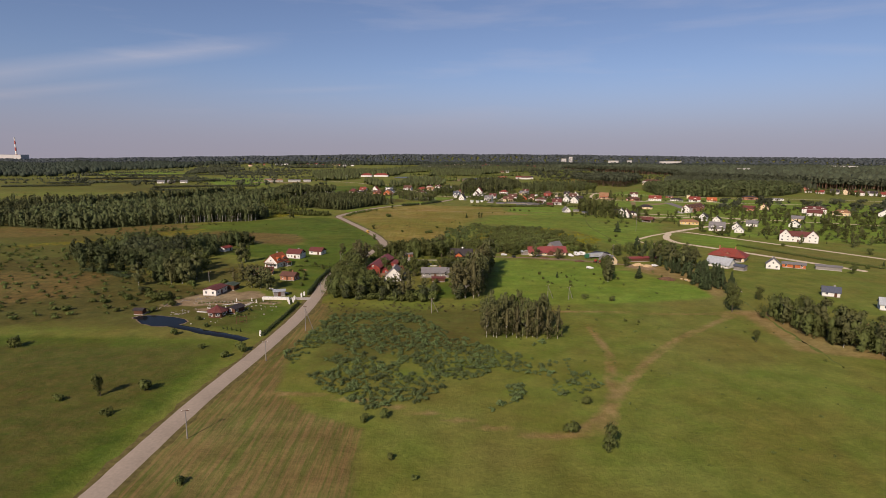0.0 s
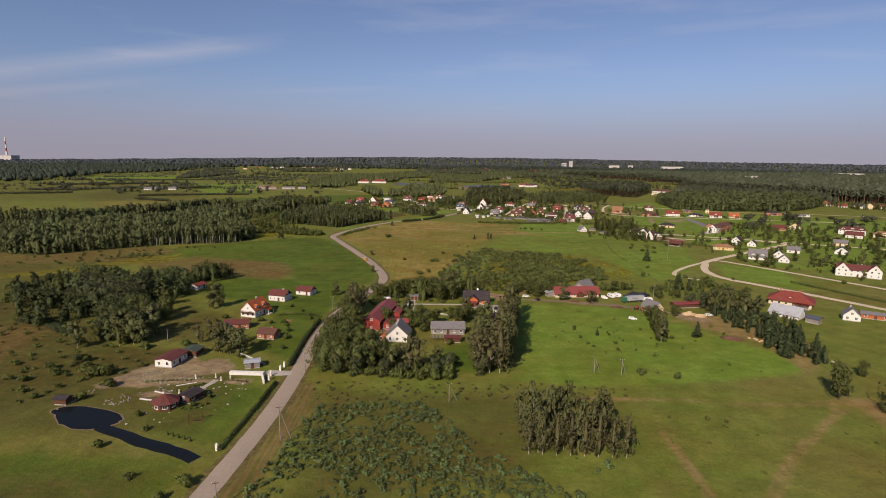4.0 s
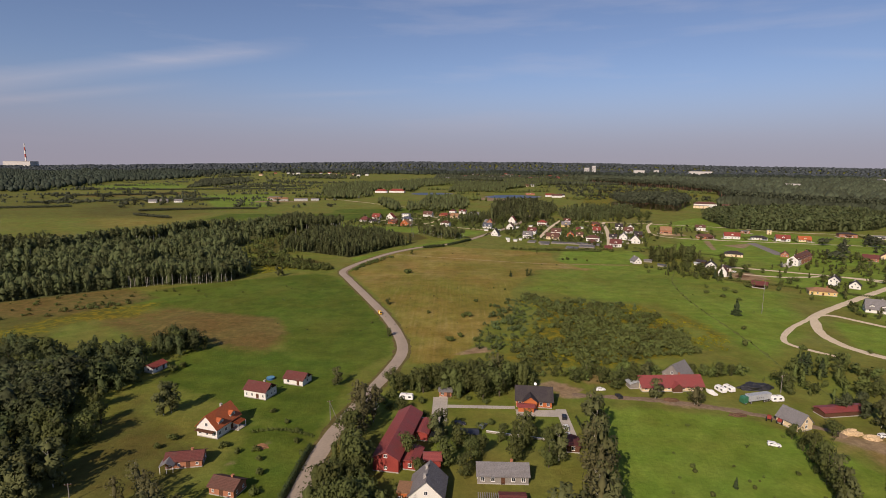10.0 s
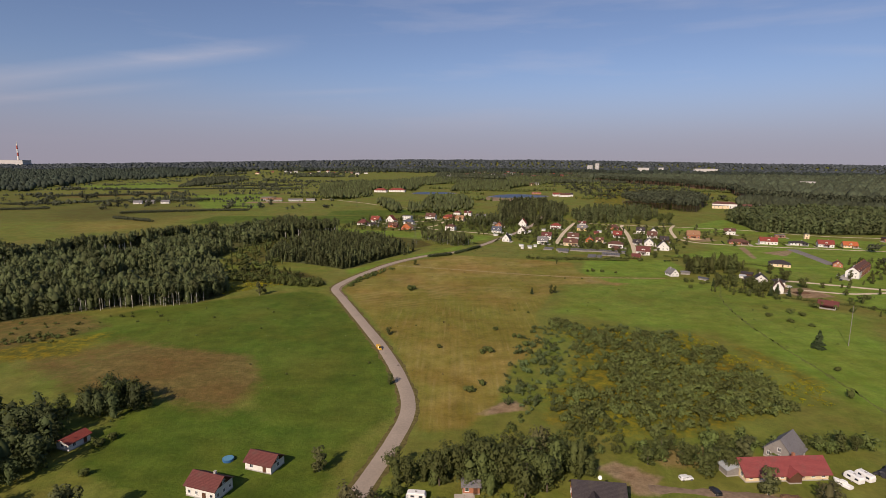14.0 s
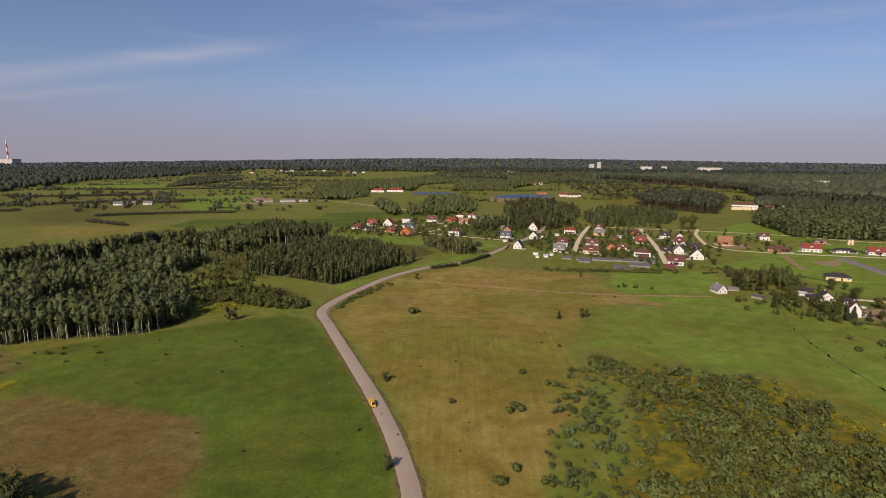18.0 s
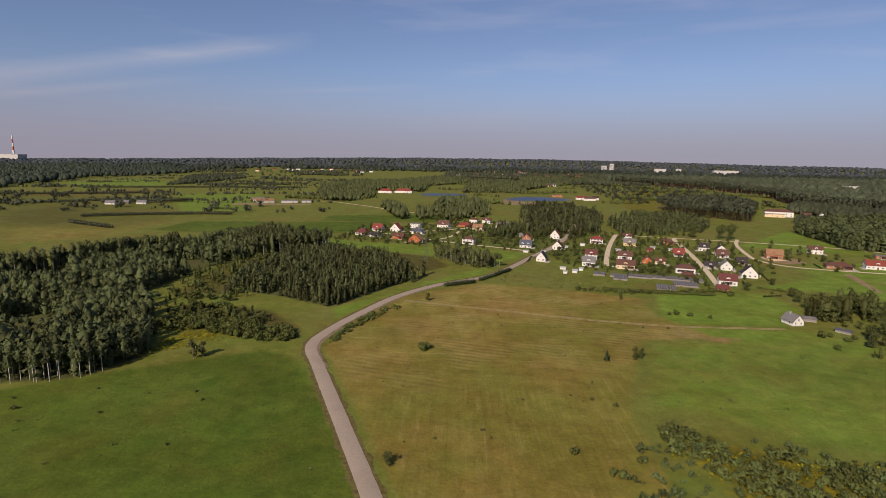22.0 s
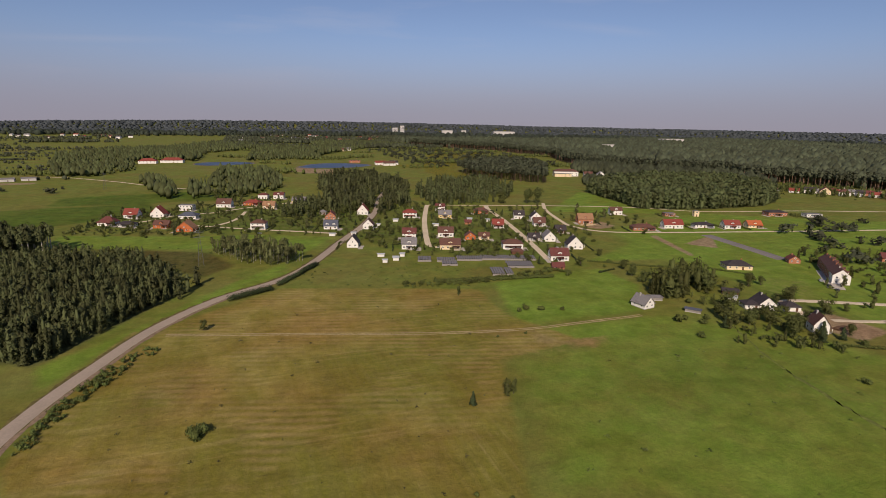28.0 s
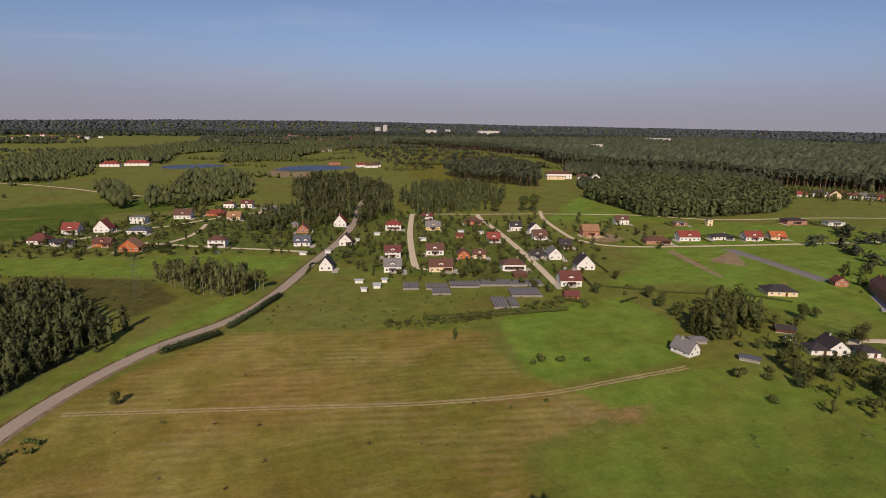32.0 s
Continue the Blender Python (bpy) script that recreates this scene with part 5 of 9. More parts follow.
# ---- neighbourhood on the slope beyond the gravel loop ----
def block(x, y, w, d, h, roof, axis, wall, tiles, label, turn=-38, slope=36, q=(0.5, 0.86), **more):
    w, d, h = w * 0.84, d * 0.84, h * 0.9
    return house(x + q[0] * d / 2, y + q[1] * d / 2, w, d, h, roof, axis, turn, wall, tiles, label, slope, group="houses by the gravel road", **more)


block(267, 722, 20, 13, 3.0, "hip", "x", CREAM, R_DARK, "large bungalow with a black hipped roof", turn=-24, slope=30)
block(321, 724, 9, 8, 3.2, "gable", "y", BRICK, R_MAROON, "small red-brown house with a gabled roof", turn=-30)
house(153, 678.5, 7.4, 9.0, 2.6, "gable", "y", 10, WHITE, R_GREY, "white house with a steep grey roof standing alone in the field", 46, dormers=1, win=(1.1, 1.2))
block(166, 684, 8.5, 5, 2.2, "hip", "x", GREYWOOD, R_GREY, "low grey garden pavilion", turn=-20, chimneys=0, windows=False, name="pavilion", category="pavilion", slope=22)
block(216, 680, 10, 6, 2.4, "gable", "x", TIMBER, R_DARK, "dark low garden shed", chimneys=0, windows=False, name="shed", category="shed", slope=25)
block(208, 671, 5, 5, 2.3, "gable", "x", WHITE, R_METAL, "small greenhouse with a white roof", chimneys=0, windows=False, name="greenhouse", category="greenhouse", slope=20)
block(172, 662, 9, 3.4, 2.0, "gable", "x", GREYWOOD, R_BLUE, "long low grey shed beside the hedge", turn=-50, chimneys=0, windows=False, name="shed", category="shed", slope=14)
block(213, 654, 11, 12, 3.4, "gable", "y", WHITE, R_DARK, "modern white gable house with a dark roof", turn=-24, slope=40, win=(1.6, 1.9))
block(206, 657, 9, 9, 2.8, "hip", "x", WHITE, R_DARK, "low white wing with a dark roof", turn=-24, chimneys=0, slope=28)
block(224, 648, 10, 9, 2.8, "hip", "x", WHITE, R_DARK, "low white garage wing with a dark roof", turn=-24, chimneys=0, slope=30)
block(208, 620, 8, 10, 5.2, "gable", "y", WHITE, R_BROWN, "tall narrow white house with a steep brown roof", turn=-32, slope=54, porch="front")
for k in range(5):
    house(304 + 10.2 * k * 0.70, 680 + 10.2 * k * 0.71, 10.0, 9.6, 5.6, "gable", "x", 45.5, WHITE if k == 0 else BRICK, R_BROWN, "end of a white terrace with a brown roof" if k == 0 else "terraced house with brown roof and balcony", 38, group="terrace", over=0.08, dormers=1, skip=() if k in (0, 4) else (1, 3))
block(218, 580, 13, 8, 2.9, "gable", "x", TIMBER, R_MAROON, "brown timber house with a maroon roof", turn=-36, slope=32, porch="wide")
block(252, 558, 21, 11, 3.2, "hip", "x", YELLOW, R_TAN, "yellow bungalow with a tan hipped roof", turn=-20, slope=28)
block(281, 588, 9, 10, 5.6, "gable", "y", WHITE, R_DARK, "white house with an arched front and dark roof", turn=-38, slope=42)
block(292, 580, 9, 8, 3.2, "gable", "y", WHITE, R_DARK, "small white gabled house with a dark roof", turn=-38, slope=42)
block(257, 510, 16, 11, 3.2, "gable", "x", WHITE, R_GREY, "white house with a grey gambrel-like roof and dormers", turn=-26, slope=50, dormers=2)
block(272, 498, 9, 8, 3.0, "gable", "y", WHITE, R_GREY, "small white gabled house with a grey roof", turn=-30, slope=44)
block(281, 520, 10, 9, 3.0, "gable", "y", WHITE, R_DARK, "white gabled house with a dark roof", turn=-30, slope=44)
block(291, 446, 26, 11, 5.6, "gable", "x", WHITE, R_MAROON, "long white twin house with a maroon roof", turn=-32, slope=36)
for sx in (-9.5, 9.5):
    house(294 + sx * 0.85, 447 - sx * 0.53, 8, 6, 5.6, "gable", "y", -32, WHITE, R_MAROON, "white cross gable of the twin house", 48, chimneys=0, name="house_wing", category="house", group="twin house wings")
house(196, 369, 21, 13, 3.0, "hip", "x", -38, CREAM, R_RED, "large cream house with a sweeping bright red hipped roof", 38, over=1.3, dormers=1, chimneys=2, porch="side")
house(178, 344, 14, 9, 2.5, "gable", "x", -52, WHITE, R_METAL, "long white outbuilding with a pale metal roof", 38, over=0.8)
house(185, 333, 6, 5, 2.6, "gable", "x", -52, GREYWOOD, R_BLUE, "small outbuilding with a dark blue roof", 20, chimneys=0, windows=False, name="shed", category="shed")
block(207, 336, 9, 8, 3.4, "gable", "y", WHITE, R_GREY, "old white cottage with a grey slab roof", turn=-30, slope=44)
block(222, 339, 15, 6, 2.8, "gable", "x", ORANGE, R_GREY, "long ochre shed with a grey roof", turn=-30, chimneys=0, slope=20, name="shed", category="shed")
block(240, 333, 16, 5, 2.6, "gable", "x", GREYWOOD, R_GREY, "long grey boarded shed", turn=-30, chimneys=0, slope=16, windows=False, name="shed", category="shed")
block(457, 671, 30, 13, 6.2, "hip", "x", WHITE, R_MAROON, "white manor-like house with a maroon hipped roof", turn=-36, slope=34, dormers=3)
block(440, 645, 18, 11, 4.0, "gable", "x", WHITE, R_MAROON, "white house with a maroon roof below the manor", turn=-36, slope=36)
block(475, 648, 22, 12, 4.2, "hip", "x", CREAM, R_TAN, "cream house with an orange-tan roof", turn=-36, slope=34, dormers=1)
block(395, 705, 16, 10, 3.6, "gable", "x", BRICK, R_MAROON, "reddish house among garden trees", turn=-36)
block(420, 715, 14, 10, 3.6, "gable", "y", CREAM, R_BROWN, "cream house with a brown roof", turn=-36)
block(505, 610, 15, 10, 4.2, "gable", "x", WHITE, R_BROWN, "white house with a brown roof", turn=-36)
block(520, 640, 15, 10, 4.2, "gable", "y", WHITE, R_DARK, "white house with a dark roof", turn=-36)
block(385, 590, 14, 9, 3.4, "gable", "x", CREAM, R_GREY, "cream house with a grey roof", turn=-36)
block(350, 540, 12, 9, 3.4, "gable", "y", WHITE, R_DARK, "white house with a dark roof among garden trees", turn=-36)
block(310, 545, 12, 9, 3.4, "gable", "x", WHITE, R_GREY, "white house with a grey roof among garden trees", turn=-36)
block(206, 242, 11, 8, 3.2, "gable", "x", WHITE, R_METAL, "white house with a pale roof behind the tree row", turn=-30)
block(196, 268, 9, 7, 2.8, "gable", "x", WHITE, R_BLUE, "small house with a blue-grey roof", turn=-30)
rowr = np.random.default_rng(5)
ROW_KINDS = [(WHITE, R_BROWN, "white"), (WHITE, R_DARK, "white"), (CREAM, R_MAROON, "cream"), (WHITE, R_GREY, "white"), (BRICK, R_MAROON, "brick"), (WHITE, R_RED, "white")]
for k in range(20):
    u = k / 19
    wm, rm, words = ROW_KINDS[k % 6]
    block(668 + 150 * u + rowr.uniform(-14, 14), 1095 - 150 * u + rowr.uniform(-22, 22), rowr.uniform(12, 18), 11, rowr.choice([3.4, 5.4]), "hip" if k % 3 == 0 else "gable", "x" if k % 2 else "y", wm, rm, words + " house in the far row by the wood", turn=-45, slope=38)
for k in range(9):
    u = k / 8
    wm, rm, words = ROW_KINDS[(k + 2) % 6]
    block(765 + 60 * u + rowr.uniform(-10, 10), 1010 - 130 * u + rowr.uniform(-12, 12), rowr.uniform(12, 17), 11, 4.4, "gable", "x", wm, rm, words + " house in the far row by the wood", turn=-45)
house(505, 1330, 44, 16, 8.5, "hip", "x", -20, WHITE, R_BROWN, "big white mansion at the edge of the wood", 30, win=(1.6, 2.0), chimneys=2)
house(492, 1318, 30, 10, 5.5, "flat", "x", -20, CREAM, R_GREY, "cream terrace building in front of the mansion", 20, chimneys=0, name="terrace_building", category="building")
house(540, 1310, 16, 11, 5.0, "gable", "x", -20, WHITE, R_BROWN, "white house beside the mansion", 36)
house(560, 1300, 14, 10, 4.6, "gable", "y", -20, WHITE, R_GREY, "white house at the edge of the wood", 36)
for x, y, w in ((-240, 1728, 34), (-196, 1742, 44)):
    house(x, y, w, 18, 5.2, "hip", "x", -6, WHITE, R_RED, "large low house with a bright red roof by the lake", 34)
for k, (x, y, w) in enumerate(((170, 2150, 26), (195, 2165, 24), (222, 2150, 26), (248, 2185, 22), (182, 1695, 24), (225, 1625, 22), (240, 1605, 26), (255, 1625, 18))):
    wm, rm, words = ROW_KINDS[k % 6]
    house(x, y, w, 12, 5.0, "gable" if k != 4 else "flat", "x", 0, wm, rm, words + " house beyond the lake", 32)
# low farm sheds across the fields
for k, (x, y, w, d) in enumerate(((-440, 1420, 44, 11), (-425, 1395, 34, 10), (-380, 1402, 30, 10), (-455, 1450, 30, 10), (-350, 1412, 18, 8))):
    house(x, y, w, d, 4.0, "gable", "x", 12, CONCRETE if k % 2 else PALE_M, R_TAN if k < 2 else R_GREY, "long low farm building with a pale roof", 16, chimneys=0, name="farm_building", category="building", bays=7.0)
for k, (x, y) in enumerate(((-650, 1312), (-622, 1318), (-668, 1300))):
    house(x, y, 16, 9, 3.4, "gable", "x", 10, WHITE if k else GREYWOOD, R_GREY, "old farmhouse in a clump of trees", 36)
far_rng = np.random.default_rng(8)
for k in range(46):
    wm, rm, words = ROW_KINDS[k % 6]
    x, y = (far_rng.uniform(-120, 640), far_rng.uniform(2750, 3600)) if k < 32 else (far_rng.uniform(-1150, -500), far_rng.uniform(3000, 3500))
    h = house(x, y, far_rng.uniform(13, 22), 12, far_rng.uniform(5, 8), "gable", "x", far_rng.uniform(-20, 20), wm, rm, words + " house far off among woods", 34, windows=False)
    h.location.z = float(relief(np.float64(x), np.float64(y)))


def far_block(x, y, w, d, h, mat, label, name="tower_block", rows=0, cols=0):
    z = float(relief(np.float64(x), np.float64(y))) - 1
    th = thing(name, x, y, -12, label, "building", z=z)
    bm = bmesh.new()
    box(bm, -w / 2, w / 2, -d / 2, d / 2, 0, h)
    part("wall", bm, mat, th)
    bm = bmesh.new()
    box(bm, -w / 2 - 0.5, w / 2 + 0.5, -d / 2 - 0.5, d / 2 + 0.5, h, h + 1.2)
    part("roof", bm, CONCRETE, th)
    for i in range(rows):
        for j in range(cols):
            window(th, (j + 0.5) / cols * w - w / 2, -d / 2, 8 + i * (h - 12) / rows, 0, w / cols * 0.5, (h - 10) / rows * 0.45)


far_block(938, 4088, 26, 16, 58, PALE_M, "tall white apartment tower on the horizon", rows=6, cols=3)
far_block(890, 4095, 34, 16, 44, PALE_M, "white apartment block on the horizon", rows=4, cols=4)
far_block(1590, 3880, 140, 50, 30, PALE_M, "long white factory hall on the horizon", "factory_hall")
far_block(1225, 3995, 70, 40, 32, PALE_M, "white factory hall on the horizon", "factory_hall")
far_block(1330, 3960, 30, 30, 34, PALE_M, "pale block on the horizon", "factory_hall")
far_block(-2960, 3790, 230, 60, 43, PALE_M, "long white power station hall on the horizon", "factory_hall")
far_block(1950, 2700, 110, 50, 24, PALE_M, "long pale hall in the far woods", "factory_hall")
far_block(1130, 2080, 46, 14, 24, PALE_M, "pale halls in a clearing of the forest", "factory_hall")
chim = thing("factory_chimney", -2926, 3795, 0, "tall factory chimney in red and white bands", "chimney", z=float(relief(np.float64(-2926.0), np.float64(3795.0))) - 1)
RED_BAND = plain("red_band", (0.38, 0.08, 0.06), 0.7)
for k in range(7):
    bm = bmesh.new()
    cone(bm, 0, 0, k * 23, k * 23 + 23.05, 7 - k * 0.55, 6.45 - k * 0.55, 12)
    part("chimney_band", bm, RED_BAND if k % 2 else WHITE, chim)

# ---- woods ----
TAKEN = [(o.location.x, o.location.y) for o in scene.objects if o.parent is None and o.type == "EMPTY"]
TX, TY = np.array(TAKEN).T
LINES = [ROAD] + [p for p, w in GRAVEL_WAYS] + [p for p, w in STREETS]


def free_of(clear, way=5.0):
    def keep(X, Y):
        d = np.min(np.hypot(X[:, None] - TX, Y[:, None] - TY), 1) > clear
        for ln in LINES:
            d &= near_line(X, Y, ln) > way
        return d
    return keep


def blotches(size, seed):
    """Soft random patches, about size metres across: a field of 0 to 1."""
    grid = np.random.default_rng(seed).random((64, 64))

    def field(X, Y):
        out = 0.0
        for s_, wgt in ((size, 0.6), (size / 2.3, 0.28), (size / 5, 0.12)):
            u, v = np.asarray(X) / s_ + 31.7, np.asarray(Y) / s_ + 17.3
            i, j = np.floor(u).astype(int), np.floor(v).astype(int)
            fu, fv = u - i, v - j
            fu, fv = fu * fu * (3 - 2 * fu), fv * fv * (3 - 2 * fv)
            g = lambda a, b: grid[(i + a) % 64, (j + b) % 64]
            out = out + wgt * ((g(0, 0) * (1 - fu) + g(1, 0) * fu) * (1 - fv) + (g(0, 1) * (1 - fu) + g(1, 1) * fu) * fv)
        return out
    return field


def clumped(size, cut, seed=5):
    f = blotches(size, seed)
    return lambda X, Y: f(X, Y) > cut


def wood(name, poly, gap, h0, h1, mix, label, seed, leaves, size=0.075, leaf=L_FOREST, wide=1.0, keep=None, trunks=1.0, bark=None, thick=1.0):
    xs, ys = scatter(poly, gap, seed, keep)
    hs = np.random.default_rng(seed + 1).uniform(h0, h1, len(xs))
    return stand(name, xs, ys, hs, mix, label, "woodland", leaf, leaves, size, seed, wide, trunks, bark, thick)


def glades(X, Y):
    return (np.sin(X * 0.043 + 1.0) * np.sin(Y * 0.037 + X * 0.01) < 0.62) & (np.random.default_rng(3).random(X.shape) > 0.06)


wood("woodland", WOOD_A, 4.7, 6, 18, ("broad", "birch", "broad", "dense", "dense"), "dense mixed birch and alder wood beside the meadow", 101, 100, 0.052, keep=glades, wide=1.2, trunks=0.08, bark=BIRCH_M)
wood("woodland", WOOD_B, 3.7, 6, 14, ("birch", "dense", "spruce", "poplar"), "young mixed wood along the road", 102, 130, 0.055, keep=lambda X, Y: clumped(22, 0.38, 19)(X, Y) | (X > -140), wide=1.1, trunks=0.12)
wood("woodland", [(-236, 850), (-175, 885), (-180, 905), (-262, 955), (-270, 900)], 5, 16, 21, ("pine", "pine", "dense"), "tall birch edge behind the young wood", 104, 150, 0.05, bark=BIRCH_M, thick=2.2)
wood("woodland", [(-425, 640), (-398, 728), (-365, 758), (-320, 860), (-308, 855), (-352, 744), (-384, 714), (-410, 640)], 5, 18, 23, ("pine", "dense"), "tall pale-stemmed trees along the back of the wood", 114, 120, 0.05, bark=BIRCH_M, thick=2.2)
wood("woodland", [(-272, 543), (-245, 557), (-205, 567), (-196, 582), (-206, 576), (-246, 566), (-274, 552)], 4, 12, 16, ("pine",), "pale-stemmed birches along the front of the wood", 115, 120, 0.05, bark=BIRCH_M, thick=1.3)
wood("woodland", WOOD_R, 6.6, 13, 22, ("broad", "dense"), "dark mixed wood behind the houses", 103, 80, 0.09, wide=1.25, trunks=0.2)
wood("scrubland", [(-218, 640), (-172, 630), (-140, 618), (-126, 628), (-140, 640), (-205, 662)], 3.6, 3, 6, ("bush",), "belt of shrubs before the young wood", 105, 60, 0.16, L_BUSH, trunks=0.0)
wood("scrubland", [(-222, 665), (-205, 690), (-180, 676), (-150, 660), (-160, 645)], 6, 3, 8, ("bush", "birch"), "shrubs in the clearing", 106, 60, 0.14, L_BUSH, trunks=0.0)
wood("woodland", [(-73, 868), (-50, 828), (-24, 815), (-10, 826), (-18, 850), (-60, 876)], 4.4, 10, 14, ("birch", "pine"), "grove of slim birches in the meadow", 107, 150, 0.045, L_BIRCH)
wood("woodland", [(322, 1345), (339, 1283), (398, 1212), (505, 1400), (512, 1530), (419, 1530), (330, 1440)], 9.0, 20, 25, ("pine",), "grove of tall pines with bare trunks", 108, 70, 0.07, L_PINE, 1.25, bark=PINE_M)
wood("woodland", [(163, 1144), (153, 1040), (186, 1043), (253, 1054), (292, 1113), (330, 1204), (318, 1280), (241, 1274), (185, 1206)], 8, 10, 16, ("poplar", "dense"), "dark wood behind the village", 109, 60, 0.09, keep=clumped(45, 0.36, 14), trunks=0.3)
wood("woodland", [(19, 1000), (40, 1028), (74, 990), (127, 1060), (179, 1239), (159, 1371), (96, 1430), (50, 1268), (40, 1115)], 8.5, 10, 20, ("broad", "birch"), "tall garden trees behind the village", 110, 70, 0.08, keep=lambda X, Y: free_of(12)(X, Y) & clumped(40, 0.42, 15)(X, Y))
FOREST_EDGE = [(540, 2530), (733, 2179), (747, 1801), (661, 1556), (727, 1360), (836, 1273), (790, 1180), (850, 1080), (905, 960)]
wood("woodland", FOREST_EDGE + [(x + 45, y + 45) for x, y in FOREST_EDGE[::-1]], 7.5, 20, 26, ("pine",), "bare-stemmed pines along the edge of the great forest", 113, 34, 0.085, L_PINE, 1.35, keep=free_of(16), trunks=1.0, bark=PINE_M, thick=2.6)


def far_trees(name, keep, x0, x1, y0, y1, gap, h0, h1, label, seed, leaf=L_PINE, slim=0.30, clear=0.0, wavy=0.18, top=0.66):
    """A far forest tree by tree: every crown an uneven little spire of its own. clear keeps it away from houses and ways."""
    rng = np.random.default_rng(seed)
    X, Y = np.meshgrid(np.arange(x0, x1, gap), np.arange(y0, y1, gap))
    X, Y = X.ravel() + rng.uniform(-0.5, 0.5, X.size) * gap, Y.ravel() + rng.uniform(-0.5, 0.5, X.size) * gap
    ok = keep(X, Y)
    X, Y = X[ok], Y[ok]
    if clear:
        ok = free_of(clear, 5.0)(X, Y)
        X, Y = X[ok], Y[ok]
    k = len(X)
    h = rng.uniform(h0, h1, k) * (1 + wavy * np.sin(X * 0.013 + Y * 0.009))
    R = h * slim * rng.uniform(0.8, 1.25, k)
    z, a0 = relief(X, Y), rng.uniform(0, 6.28, k)
    v = np.zeros((k, 9, 3))
    for ring, (zz, rr) in enumerate(((0.14, 0.85), (top, 0.85))):
        for j in range(4):
            a = a0 + 1.571 * j + 0.6 * ring
            q = R * rr * rng.uniform(0.7, 1.25, k)
            v[:, 4 * ring + j] = np.stack([X + q * np.cos(a), Y + q * np.sin(a), z + h * (zz + rng.uniform(-0.12, 0.12, k) * (1.2 - top) * 2)], 1)
    v[:, 8] = np.stack([X + 0.1 * R, Y, z + h], 1)
    f = []
    for j in range(4):
        b = (j + 1) % 4
        f += [(j, b, 4 + j), (b, 4 + b, 4 + j), (4 + j, 4 + b, 8)]
    F = (np.array(f)[None] + 9 * np.arange(k)[:, None, None]).reshape(-1, 3)
    soft = v - np.stack([X, Y, z + 0.4 * h], 1)[:, None]
    soft /= np.linalg.norm(soft, axis=2)[:, :, None]
    ob = tagged(part(name, arrays_mesh(name, v.reshape(-1, 3), F, soft.reshape(-1, 3)), leaf), label, "woodland", kind="stuff")
    ob.data.attributes.new("kin", "FLOAT", "POINT").data.foreach_set("value", np.repeat(rng.uniform(-1, 1, k), 9).astype(np.float32))
    return ob


def patchy(f, cut, seed=0.0):
    """Woods in uneven patches, drawn out across the view."""
    def field(X, Y):
        return np.sin(X * f + 1.7 * np.sin(Y * f * 1.9 + seed) + seed) + np.sin(Y * f * 3.1 + 1.3 * np.sin(X * f * 1.4) + 2 * seed) + 0.5 * np.sin(X * f * 3.3 + Y * f * 2.1 + seed) > cut
    return field


LAKES = ((-95, 1700, 75), (125, 1615, 98), (-215, 1735, 60), (215, 1640, 65))


def lake_free(X, Y):
    d = np.ones(X.shape, bool)
    for lx, ly, lr in LAKES:
        d &= np.hypot(X - lx, (Y - ly)) > lr
        d &= ~((np.abs(X - lx * (Y / ly)) < lr * 0.8) & (Y < ly) & (Y > ly - 160))
    return d


BIG = [(550, 2540), (743, 2189), (757, 1811), (671, 1566), (737, 1370), (846, 1283), (800, 1190), (860, 1090), (915, 970), (1100, 860), (1700, 700), (2700, 700), (3300, 1500), (2600, 3000), (600, 3000)]
DARK = [(-1147, 1600), (-1226, 1828), (-1235, 1951), (-1319, 2204), (-1248, 2318), (-1234, 2484), (-1248, 2742), (-1477, 3298), (-3600, 3300), (-3900, 1500), (-2300, 1300)]
R_FILL = [(425, 1130), (560, 1400), (664, 1545), (727, 1360), (836, 1273), (790, 1180), (742, 1095), (700, 1060), (600, 975), (548, 948), (443, 944), (376, 966)]
far_trees("forest", lambda X, Y: (inside(X, Y, BIG) > 0) & (np.hypot(X - 1180, Y - 1640) > 40), 540, 2700, 700, 3000, 19.5, 17, 25, "great pine forest reaching to the horizon", 201, slim=0.40)
far_trees("forest", lambda X, Y: (inside(X, Y, R_FILL) > 0) & (inside(X, Y, WOOD_R) < 0) & (np.hypot(X - 520, Y - 1310) > 70), 370, 850, 940, 1560, 8.0, 9, 19, "mixed wood before the pine forest", 208, L_MID, slim=0.30, clear=22.0)
far_trees("forest", lambda X, Y: inside(X, Y, DARK) > 0, -2900, -1140, 1300, 3300, 25, 14, 22, "dark forest beyond the meadows", 202, L_DARK, slim=0.44)
GROVES = ([(-341, 1473), (-302, 1434), (-274, 1459), (-234, 1559), (-240, 1672), (-262, 1760), (-260, 1847), (-195, 1806), (-164, 1713), (-152, 1833), (-146, 2071), (-24, 2280), (-22, 2569), (-149, 2568), (-291, 2353), (-389, 2138), (-426, 1779)], [(-49, 1770), (-4, 1780), (120, 1798), (175, 2272), (-24, 2280)],
          [(-194, 1342), (-151, 1185), (-126, 1157), (-145, 1344), (-188, 1410)], [(-125, 1250), (-109, 1153), (-90, 1169), (-101, 1302), (-125, 1340)], [(-102, 1245), (-73, 1174), (-55, 1152), (-31, 1192), (-4, 1227), (8, 1402), (-19, 1520), (-93, 1533), (-102, 1408)],
          [(-387, 1632), (-292, 1754), (-368, 2184), (-471, 1987)], [(175, 2272), (120, 1900), (190, 2060), (400, 2400), (540, 2530), (380, 2900), (180, 2600)])
